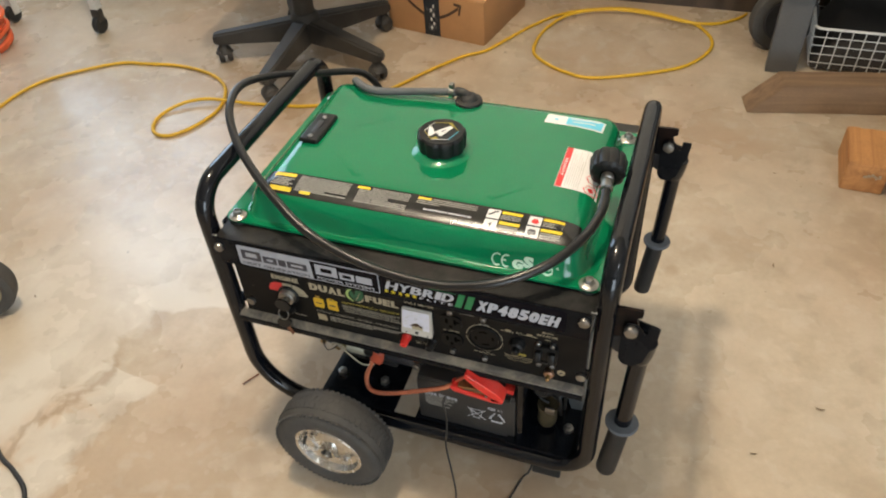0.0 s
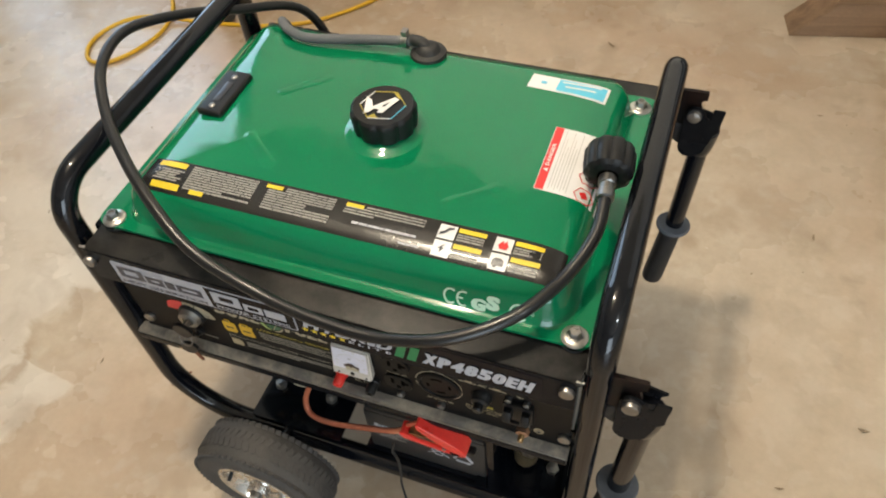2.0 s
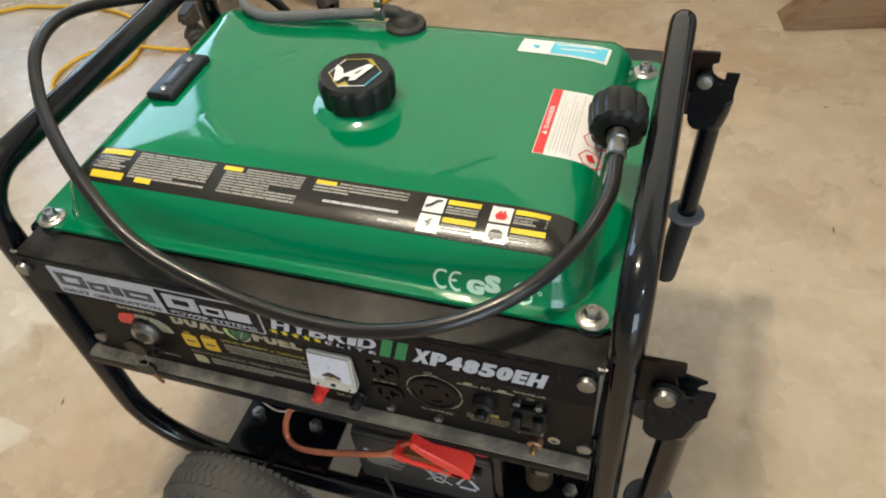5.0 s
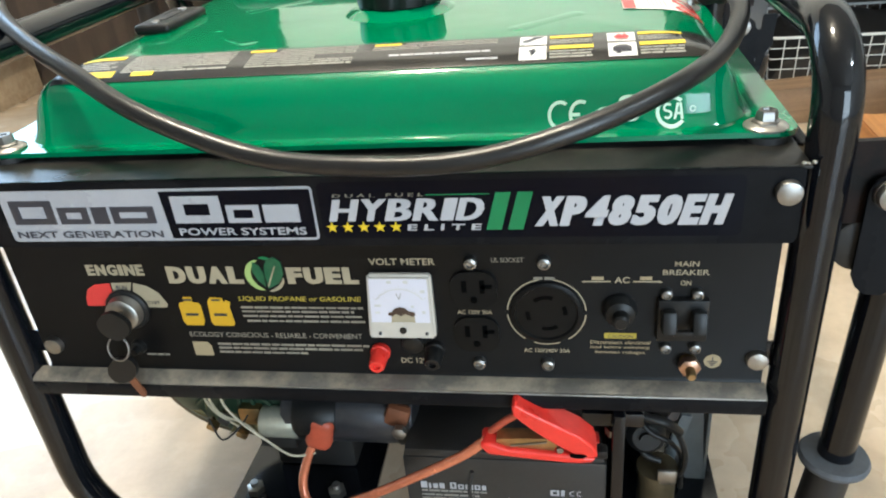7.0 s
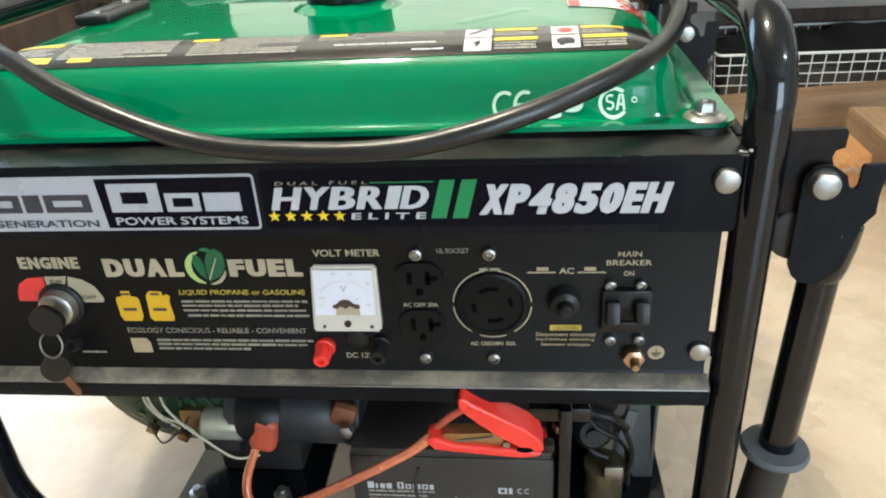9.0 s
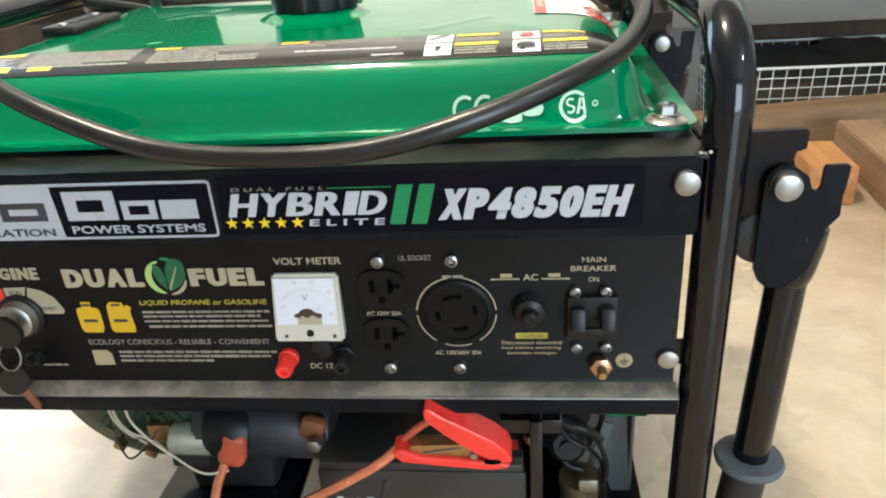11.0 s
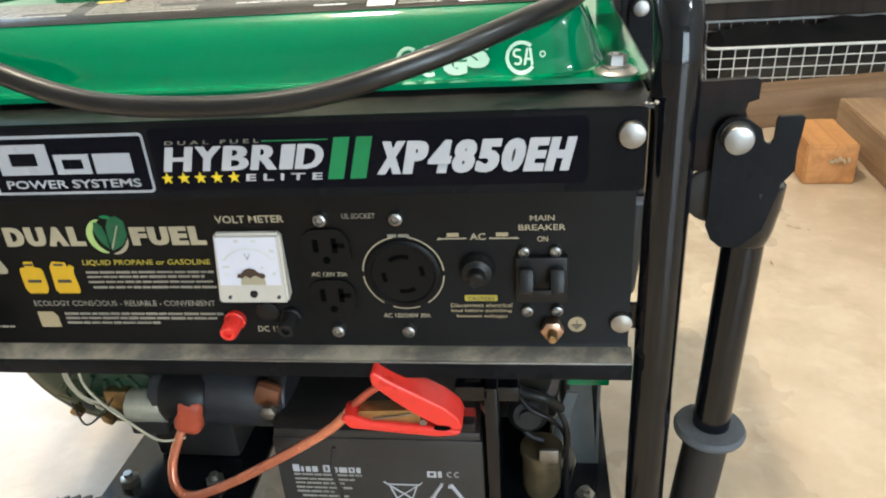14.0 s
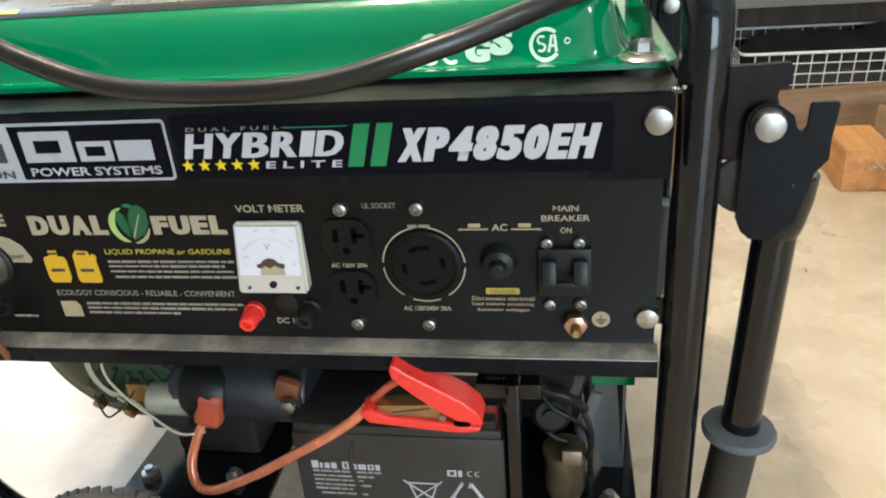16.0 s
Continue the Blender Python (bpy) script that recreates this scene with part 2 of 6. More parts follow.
GRIP = mat("black grip rubber", (0.012, 0.012, 0.012), 0.55, var=0.2, fine=240, bump=0.15)
FOAM = mat("grey foam sleeve", (0.105, 0.108, 0.112), 0.8, var=0.2, scale=40, fine=400, bump=0.4)
BPLAST = mat("black plastic", (0.009, 0.009, 0.009), 0.4, spec=0.28, var=0.2, scale=30, fine=260, bump=0.05, rvar=0.2)
REDPL = mat("red vinyl", (0.72, 0.035, 0.025), 0.32, var=0.12, scale=30, fine=200, bump=0.05)
DULLRED = mat("faded red rubber", (0.42, 0.075, 0.035), 0.5, var=0.2, scale=30, bump=0.1)
COPPER = mat("copper wire in clear red sheath", (0.66, 0.20, 0.10), 0.22, 0.35, var=0.25, scale=60, fine=300, bump=0.1, coat=0.8)
BATT = mat("battery case", (0.022, 0.021, 0.020), 0.5, var=0.2, scale=20, fine=240, bump=0.1, tint=(0.05, 0.045, 0.04), tint_scale=8, tint_amount=0.4)
ENGBLK = mat("dark engine casting", (0.017, 0.016, 0.015), 0.5, var=0.3, scale=25, fine=150, bump=0.3, tint=(0.05, 0.042, 0.034), tint_scale=12, tint_amount=0.35)
ENGGRY = mat("grey motor case", (0.052, 0.053, 0.059), 0.33, 0.5, var=0.25, scale=20, fine=150, bump=0.12)
ZINC = mat("yellow zinc plate", (0.46, 0.45, 0.36), 0.3, 0.55, var=0.15, scale=40, rvar=0.15)
CANY = mat("warm yellow print", (0.55, 0.33, 0.010), 0.4, var=0.08)
ENGGRN = mat("dark green shroud", (0.004, 0.030, 0.014), 0.4, var=0.25, scale=20, fine=150, bump=0.1, tint=(0.05, 0.045, 0.03), tint_scale=14, tint_amount=0.4)
TIN = mat("grey sheet metal", (0.14, 0.158, 0.168), 0.45, 0.2, var=0.25, scale=9, fine=90, bump=0.1)
LITTER = mat("dry olive leaf", (0.17, 0.14, 0.06), 0.8, var=0.4, scale=60)
OLIVE = mat("stained olive metal", (0.085, 0.066, 0.036), 0.4, 0.3, var=0.4, scale=50, bump=0.1)
DRYLEAF = mat("dry leaf", (0.21, 0.15, 0.09), 0.8, var=0.3, scale=90)
RUST = mat("rusty brown plastic", (0.16, 0.055, 0.022), 0.6, var=0.3, scale=60, bump=0.2)
WIREM = mat("cream wire sheath", (0.42, 0.37, 0.26), 0.45, var=0.15)
DIALW = mat("lilac white dial", (0.60, 0.59, 0.66), 0.3, var=0.05)
DARKBR = mat("dark brown metal", (0.05, 0.028, 0.018), 0.4, var=0.2)
MOTHER = mat("clear cream meter case", (0.50, 0.465, 0.41), 0.2, var=0.08, coat=0.4)
CORD = mat("yellow cord sheath", (0.62, 0.36, 0.012), 0.5, var=0.15, scale=14, fine=200, bump=0.1)
ORANGE = mat("orange cord sheath", (0.72, 0.12, 0.03), 0.5, var=0.15, scale=14)
CARD = mat("corrugated cardboard", (0.42, 0.22, 0.095), 0.85, var=0.12, scale=12, fine=200, bump=0.15)
TAPE = mat("dark printed tape", (0.022, 0.026, 0.034), 0.25, var=0.15)
INK = mat("dark box ink", (0.06, 0.03, 0.016), 0.8, var=0.2)
CHAIRB = mat("dusty black chair plastic", (0.026, 0.0225, 0.019), 0.55, var=0.25, scale=14, fine=160, bump=0.15, tint=(0.07, 0.06, 0.05), tint_scale=9, tint_amount=0.4)
FILLING = mat("dark brown basket filling", (0.034, 0.027, 0.021), 0.9, var=0.25, fine=500, bump=0.4)
FABRIC = mat("black seat fabric", (0.016, 0.016, 0.017), 0.9, var=0.25, fine=500, bump=0.4)
BENCH = mat("grey bench paint", (0.100, 0.099, 0.098), 0.55, var=0.14, scale=6, fine=110, bump=0.2)
WIREW = mat("white coated wire", (0.58, 0.57, 0.54), 0.4, var=0.1, scale=20)
WALLD = timber("dark brown panelling", (0.075, 0.050, 0.034), (0.035, 0.024, 0.017), 14.0, 2)
WALLU = mat("pale upper wall paint", (0.86, 0.85, 0.81), 0.8, var=0.06, scale=2, fine=60, bump=0.15)
GLASS_FRAME = mat("white window frame", (0.72, 0.72, 0.70), 0.4, var=0.05)
WALLP = mat("painted wall", (0.43, 0.425, 0.41), 0.8, var=0.08, scale=2, fine=60, bump=0.2)
CEIL = mat("pale ceiling board", (0.52, 0.50, 0.465), 0.85, var=0.05, scale=2, fine=80, bump=0.2)
WOODG = timber("weathered brown timber", (0.235, 0.145, 0.08), (0.14, 0.082, 0.045), 30.0, 0)
WOODO = timber("fresh orange timber", (0.46, 0.215, 0.072), (0.32, 0.135, 0.045), 34.0, 1)
WOODC = timber("brown fence timber", (0.33, 0.21, 0.12), (0.20, 0.12, 0.065), 30.0, 1)
PINE = timber("pale pine board", (0.40, 0.30, 0.19), (0.28, 0.19, 0.11), 26.0, 0)
FLOOR = concrete()
LAMPM = mat("lamp housing", (0.7, 0.7, 0.68), 0.5, var=0.05)


# ---- mesh helpers ----
def finish(bm, smooth=True, angle=38):
    bmesh.ops.recalc_face_normals(bm, faces=bm.faces)
    if smooth:
        for f in bm.faces:
            f.smooth = True
        lim = radians(angle)
        for e in bm.edges:
            if len(e.link_faces) == 2 and e.calc_face_angle(0.0) > lim:
                e.smooth = False
    return bm


def mesh_of(name, bm, material, smooth=True):
    finish(bm, smooth)
    me = bpy.data.meshes.new(name)
    bm.to_mesh(me)
    bm.free()
    me.materials.append(material)
    return me


def part(name, bm, material, parent, label="", smooth=True, kind=""):
    ob = new(name, mesh_of(name, bm, material, smooth))
    ob.parent = parent
    return tagged(ob, label, "", "", kind)


def thing(name, label, category, at=(0, 0, 0), rz=0.0, group=""):
    e = new(name)
    e.empty_display_size = 0.05
    e.matrix_world = pose(*at, 0, 0, rz)
    return tagged(e, label, category, group)


def solid(name, bm, material, label, category, kind="", group="", smooth=True):
    return tagged(new(name, mesh_of(name, bm, material, smooth)), label, category, group, kind)


def B():
    return bmesh.new()


def add_box(bm, c, s, bevel=0.0, m=None, seg=2):
    g = bmesh.ops.create_cube(bm, size=1.0)
    vs = g["verts"]
    for v in vs:
        v.co = Vector((v.co.x * s[0], v.co.y * s[1], v.co.z * s[2]))
    if bevel:
        es = list({e for v in vs for e in v.link_edges})
        r = bmesh.ops.bevel(bm, geom=es, offset=bevel, segments=seg, profile=0.6, affect="EDGES")
        vs = list({v for f in r["faces"] for v in f.verts} | {v for v in vs if v.is_valid})
    mm = Matrix.Translation(c) @ (m or Matrix())
    bmesh.ops.transform(bm, matrix=mm, verts=vs)
    return bm


def box(c, s, bevel=0.0, m=None, seg=2):
    return add_box(B(), c, s, bevel, m, seg)


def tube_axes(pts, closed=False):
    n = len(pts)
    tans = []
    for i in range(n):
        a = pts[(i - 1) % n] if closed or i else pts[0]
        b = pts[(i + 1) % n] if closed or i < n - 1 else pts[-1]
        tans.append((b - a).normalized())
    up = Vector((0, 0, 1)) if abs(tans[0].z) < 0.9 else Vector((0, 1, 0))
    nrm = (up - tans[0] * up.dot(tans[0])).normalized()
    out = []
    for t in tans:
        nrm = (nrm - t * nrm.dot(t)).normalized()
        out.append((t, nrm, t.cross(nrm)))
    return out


def add_tube(bm, pts, r, seg=12, closed=False, caps=True):
    pts = [Vector(p) for p in pts]
    rad = r if isinstance(r, (list, tuple)) else [r] * len(pts)
    rings = []
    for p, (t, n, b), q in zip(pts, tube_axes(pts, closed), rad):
        rings.append([bm.verts.new(p + q * (math.cos(2 * math.pi * k / seg) * n + math.sin(2 * math.pi * k / seg) * b)) for k in range(seg)])
    pairs = list(zip(rings, rings[1:])) + ([(rings[-1], rings[0])] if closed else [])
    for a, c in pairs:
        for k in range(seg):
            bm.faces.new((a[k], a[(k + 1) % seg], c[(k + 1) % seg], c[k]))
    if caps and not closed:
        bm.faces.new(rings[0][::-1])
        bm.faces.new(rings[-1])
    return bm


def tube(pts, r, seg=12, closed=False):
    return add_tube(B(), pts, r, seg, closed)


def rod(a, b, r, seg=16, chamfer=0.0):
    a, b = Vector(a), Vector(b)
    if chamfer:
        d = (b - a).normalized() * chamfer
        return add_tube(B(), [a, a + d, b - d, b], [r - chamfer, r, r, r - chamfer], seg)
    return add_tube(B(), [a, b], r, seg)


def lathe(profile, axis="z", at=(0, 0, 0), seg=32, bm=None, turn=None):
    """profile: (radius, height) pairs along the axis."""
    bm = bm or B()
    m = {"z": Matrix(), "y": pose(0, 0, 0, -90), "x": pose(0, 0, 0, 0, 90)}[axis]
    m = Matrix.Translation(at) @ (turn or Matrix()) @ m
    rings = []
    for r, h in profile:
        if r < 1e-6:
            rings.append([bm.verts.new(m @ Vector((0, 0, h)))])
        else:
            rings.append([bm.verts.new(m @ Vector((r * math.cos(2 * math.pi * k / seg), r * math.sin(2 * math.pi * k / seg), h))) for k in range(seg)])
    for a, c in zip(rings, rings[1:]):
        for k in range(seg):
            f = [a[k % len(a)], a[(k + 1) % len(a)], c[(k + 1) % len(c)], c[k % len(c)]]
            f = list(dict.fromkeys(f))
            if len(f) > 2:
                bm.faces.new(f)
    for ring, rev in ((rings[0], True), (rings[-1], False)):
        if len(ring) > 2 and (profile[0] != profile[-1]):
            bm.faces.new(ring[::-1] if rev else ring)
    return bm


def smooth_path(pts, n=8, closed=False):
    P = [Vector(p) for p in pts]
    P = [P[-1]] + P + P[:2] if closed else [2 * P[0] - P[1]] + P + [2 * P[-1] - P[-2]]
    out = []
    for i in range(1, len(P) - 2):
        a, b, c, d = P[i - 1:i + 3]
        for k in range(n):
            s = k / n
            out.append(0.5 * (2 * b + (c - a) * s + (2 * a - 5 * b + 4 * c - d) * s * s + (3 * b - a - 3 * c + d) * s ** 3))
    if not closed:
        out.append(P[-2])
    return out


def fillet_path(corners, closed=True, n=8):
    """corners: (point, bend radius)."""
    out, m = [], len(corners)
    for i, (p, r) in enumerate(corners):
        p = Vector(p)
        if not closed and i in (0, m - 1):
            out.append(p)
            continue
        a, b = (Vector(corners[i - 1][0]) - p).normalized(), (Vector(corners[(i + 1) % m][0]) - p).normalized()
        half = a.angle(b) / 2
        d = r / math.tan(half)
        c = p + (a + b).normalized() * (r / math.sin(half))
        s, e = p + a * d - c, p + b * d - c
        ang = s.angle(e)
        for k in range(n + 1):
            w = k / n
            out.append(c + (s * math.sin((1 - w) * ang) + e * math.sin(w * ang)) / math.sin(ang))
    return out


def plate(outline, axis, lo, hi, bm=None):
    """A flat plate: an outline of 2D points drawn across the axis, from lo to hi along it."""
    bm = bm or B()
    put = {"y": lambda u, v, w: (u, w, v), "z": lambda u, v, w: (u, v, w), "x": lambda u, v, w: (w, u, v)}[axis]
    a = [bm.verts.new(put(u, v, lo)) for u, v in outline]
    c = [bm.verts.new(put(u, v, hi)) for u, v in outline]
    n = len(outline)
    bm.faces.new(a)
    bm.faces.new(c[::-1])
    for k in range(n):
        bm.faces.new((a[k], a[(k + 1) % n], c[(k + 1) % n], c[k]))
    return bm


def rrect(x0, y0, x1, y1, r, n=5):
    out = []
    for cx, cy, a0 in ((x1 - r, y1 - r, 0), (x0 + r, y1 - r, 90), (x0 + r, y0 + r, 180), (x1 - r, y0 + r, 270)):
        for k in range(n + 1):
            a = radians(a0 + 90 * k / n)
            out.append((cx + r * math.cos(a), cy + r * math.sin(a)))
    return out


def disc_outline(cx, cz, r, n=24, a0=0.0, a1=360.0, inner=None):
    full = abs(a1 - a0) >= 360
    ks = [radians(a0 + (a1 - a0) * k / n) for k in range(n if full else n + 1)]
    out = [(cx + r * math.cos(a), cz + r * math.sin(a)) for a in ks]
    if inner is not None:
        out += [(cx + inner * math.cos(a), cz + inner * math.sin(a)) for a in reversed(ks)]
    return out


def text_mesh(words, x0, z0, x1, z1, y, shear=0.0, weight=0.0, depth=0.0006, strike=0.0, spacing=1.0):
    """Lettering that fills the box x0..x1, z0..z1 on a face that looks along -y at y."""
    cu = bpy.data.curves.new("lettering", "FONT")
    cu.body, cu.offset, cu.shear = words, weight, 0.0
    cu.resolution_u = 3
    cu.space_character = spacing
    ob = new("lettering", cu)
    dg = bpy.context.evaluated_depsgraph_get()
    me = bpy.data.meshes.new_from_object(ob.evaluated_get(dg))
    bpy.data.objects.remove(ob)
    bpy.data.curves.remove(cu)
    bm = B()
    bm.from_mesh(me)
    bpy.data.meshes.remove(me)
    xs, ys = [v.co.x for v in bm.verts], [v.co.y for v in bm.verts]
    ax, bx, ay, by = min(xs), max(xs), min(ys), max(ys)
    lean = shear * (z1 - z0)
    for v in bm.verts:
        u, w = (v.co.x - ax) / (bx - ax), (v.co.y - ay) / (by - ay)
        v.co = Vector((x0 + u * (x1 - x0 - lean) + w * lean, y - depth, z0 + w * (z1 - z0)))
    if strike:
        cx = (x0 + x1) / 2
        for v in bm.verts:
            v.co.x = cx + (v.co.x - cx) * (1 - 2 * strike / (x1 - x0))
        first = bm.faces[:]
        for k, d in enumerate((-strike, strike, -strike / 2, strike / 2)):
            g = bmesh.ops.duplicate(bm, geom=first)
            bmesh.ops.translate(bm, vec=(d, -0.00005 * (k + 1), 0), verts=[v for v in g["geom"] if isinstance(v, bmesh.types.BMVert)])
    return bm


def heavy_text(words, x0, z0, x1, z1, y, shear, weight, gap, strike):
    """Heavy lettering laid out letter by letter."""
    wide = {"I": 0.5, "1": 0.6, "E": 0.85, "F": 0.82, "L": 0.8, "X": 1.08, "H": 1.05, "N": 1.08, "G": 1.08}
    lean = shear * (z1 - z0)
    total = sum(wide.get(ch, 1.0) for ch in words)
    unit = (x1 - x0 - lean - gap * (len(words) - 1)) / total
    out, x = B(), x0
    for ch in words:
        w = unit * wide.get(ch, 1.0)
        b = text_mesh(ch, x, z0, x + w, z1, y, 0.0, weight, strike=strike)
        for v in b.verts:
            v.co.x += shear * (v.co.z - z0)
        me = bpy.data.meshes.new("letter")
        b.to_mesh(me)
        b.free()
        out.from_mesh(me)
        bpy.data.meshes.remove(me)
        x += w + gap
    return out


def heavy(words, x0, z0, x1, z1, y, material, parent, shear=0.0, weight=0.05, gap=0.0012, strike=0.0):
    return part("lettering", heavy_text(words, x0, z0, x1, z1, y, shear, weight, gap, strike), material, parent, smooth=False)


def lettering(words, x0, z0, x1, z1, y, material, parent, shear=0.0, weight=0.0, label="", strike=0.0, spacing=1.0):
    return part("lettering", text_mesh(words, x0, z0, x1, z1, y, shear, weight, strike=strike, spacing=spacing), material, parent, label, smooth=False)


def bars(rows, y, parent, material, height=0.0016, seed=1, label="", gap=0.0012, depth=0.0005):
    """Lines of print too small to read: broken bars."""
    rnd = random.Random(seed)
    bm = B()
    for x0, x1, z in rows:
        x = x0
        while x < x1 - 0.002:
            w = min(rnd.uniform(0.004, 0.013), x1 - x)
            add_box(bm, (x + w / 2, y - depth / 2, z), (w, depth, height * rnd.uniform(0.75, 1.0)))
            x += w + gap
    return part("small_print", bm, material, parent, label, smooth=False, kind="stuff")


def bolt(at, parent, r=0.0085, material=None, washer=0.0, axis="-y", name="bolt"):
    """A hex-socket or hex bolt head with an optional washer."""
    turn = {"-y": pose(0, 0, 0, 90), "z": Matrix(), "x": pose(0, 0, 0, 0, 90)}[axis]
    bm = lathe([(0, 0), (r, 0), (r, 0.0035), (r * 0.93, 0.0050), (r * 0.60, 0.0057)] + ([(r * 0.45, 0.0040), (0, 0.0038)] if r < 0.006 else [(0, 0.0060)]), at=at, seg=20, turn=turn)
    ob = part(name, bm, material or STEEL, parent)
    return ob

# ---- large structure ----
def slab(name, lo, hi, material, label, category, holes=()):
    bm = B()
    c = [(a + b) / 2 for a, b in zip(lo, hi)]
    add_box(bm, c, [b - a for a, b in zip(lo, hi)])
    return solid(name, bm, material, label, category, kind="structure", smooth=False)


slab("floor", (-3.7, -3.0, -0.15), (3.4, 2.97, 0.0), FLOOR, "tan stained concrete garage floor with pale worn patches", "floor")
slab("wall_north", (-3.7, 2.965, 0.0), (3.4, 3.1, 0.50), WALLD, "dark brown wood-panelled lower garage wall", "wall")
bm = B()
for lo, hi in (((-3.7, 2.975, 0.50), (-3.22, 3.1, 2.6)), ((-1.88, 2.975, 0.50), (3.4, 3.1, 2.6)), ((-3.22, 2.975, 0.50), (-1.88, 3.1, 0.79)), ((-3.22, 2.975, 2.48), (-1.88, 3.1, 2.6))):
    add_box(bm, [(a + b) / 2 for a, b in zip(lo, hi)], [b - a for a, b in zip(lo, hi)])
solid("wall_north_upper", bm, WALLU, "pale painted upper garage wall with a window", "wall", kind="structure", smooth=False)
win = tagged(new("window_1"), "white framed window in the garage wall", "window", "", "structure")
for lo, hi in (((-3.22, 3.0, 0.79), (-3.16, 3.05, 2.48)), ((-1.94, 3.0, 0.79), (-1.88, 3.05, 2.48)), ((-3.16, 3.0, 0.79), (-1.94, 3.05, 0.85)), ((-3.16, 3.0, 2.42), (-1.94, 3.05, 2.48)), ((-2.575, 3.0, 0.85), (-2.525, 3.05, 2.42))):
    part("window_frame", box([(a + b) / 2 for a, b in zip(lo, hi)], [b - a for a, b in zip(lo, hi)], 0.004), GLASS_FRAME, win)
slab("wall_west", (-3.8, -3.1, 0.0), (-3.7, 3.1, 2.6), WALLP, "pale painted garage wall", "wall")
slab("wall_east", (3.4, -3.1, 0.0), (3.5, 3.1, 2.6), WALLP, "pale painted garage wall", "wall")
slab("ceiling", (-3.8, -3.1, 2.6), (3.5, 3.1, 2.7), CEIL, "white board garage ceiling", "ceiling")
# the south wall with the open garage door in it
bm = B()
for lo, hi in (((-3.7, -3.1, 0), (0.9, -3.0, 2.6)), ((3.3, -3.1, 0), (3.4, -3.0, 2.6)), ((0.9, -3.1, 2.2), (3.3, -3.0, 2.6))):
    add_box(bm, [(a + b) / 2 for a, b in zip(lo, hi)], [b - a for a, b in zip(lo, hi)])
solid("wall_south", bm, WALLP, "pale painted garage wall with an open garage door", "wall", kind="structure", smooth=False)
slab("ground", (-30, -40, -0.3), (30, -3.0, -0.02), FLOOR, "concrete driveway outside the open door", "ground")


# ---- generator ----
gen = thing("generator", "green and black wheeled portable generator standing on the concrete floor", "generator", (GX, GY, 0))
YP, YS, ZT = -0.203, -0.2225, 0.497      # control panel face, top strip face, tray top

frame_tube = part("frame_tube", tube(fillet_path([
    ((-0.307, -0.203, 0.565), 0.05), ((-0.307, -0.203, 0.095), 0.11), ((0.302, -0.203, 0.095), 0.06), ((0.302, -0.203, 0.566), 0.05),
    ((0.302, 0.212, 0.566), 0.042), ((0.302, 0.212, 0.095), 0.06), ((-0.307, 0.212, 0.095), 0.11), ((-0.307, 0.212, 0.565), 0.042)], n=10), 0.0142, 20, closed=True),
    TUBE, gen, "bent black gloss steel tube frame")
for x in (-0.2895, 0.2865):
    for k, (dx, dz) in enumerate(((0, 0), (0.003, 0.0012), (-0.0025, 0.0008))):
        part("weld_bead", lathe([(0, -0.0013), (0.0011, -0.0009), (0.0016, 0), (0.0011, 0.0009), (0, 0.0013)], at=(x + dx, -0.2185, 0.4965 + dz), seg=10), DULLST, gen)

# black tray under the tank with its turned-down front and sides
tray = part("tray", box((0, 0.006, ZT - 0.001), (0.576, 0.457, 0.002), 0.0008), DUSTTR, gen, "black satin steel tray under the tank")
part("tray_front", plate(rrect(-0.288, 0.4455, 0.285, ZT, 0.004), "y", YS, YS + 0.002), TRAY, tray)
part("tray_back", plate(rrect(-0.288, 0.4455, 0.285, ZT, 0.004), "y", 0.2325, 0.2345), TRAY, tray)
for x in (-0.2965, 0.2945):
    part("tray_side", plate(rrect(-0.186, 0.47, 0.197, ZT, 0.004), "x", x, x + 0.002), TRAY, tray)
    part("tray_wing", box((x + (0.0045 if x < 0 else -0.0025), 0.0055, ZT - 0.0012), (0.0088, 0.382, 0.002), 0.0006), TRAY, tray)
bolt((0.276, YS, 0.481), gen, 0.0080)
bolt((-0.283, YS, 0.479), gen, 0.0076)

# ---- tank ----
TX, TY0, TY1, TR = 0.264, -0.1735, 0.188, 0.034
INS = (-0.005, -0.0015, 0.0005, 0.003, 0.006, 0.0095, 0.0145, 0.0215, 0.031, 0.045, 0.070, 0.110, 0.170)
ZS = (0.5046, 0.5054, 0.5082, 0.5140, 0.5240, 0.5330, 0.5405, 0.5460, 0.5495, 0.5518, 0.5535, 0.5545, 0.5550)


def tank_inset(x, y):
    cx, cy = abs(x), y - (TY0 + TY1) / 2
    qx, qy = cx - (TX - TR), abs(cy) - ((TY1 - TY0) / 2 - TR)
    return -(math.hypot(max(qx, 0), max(qy, 0)) + min(max(qx, qy), 0) - TR)


def tank_z(x, y):
    return float(np.interp(tank_inset(x, y), INS, ZS))


def tank_loop(d, n=20):
    r = max(TR - d, 0.006)
    return rrect(-TX + d, TY0 + d, TX - d, TY1 - d, r, n)


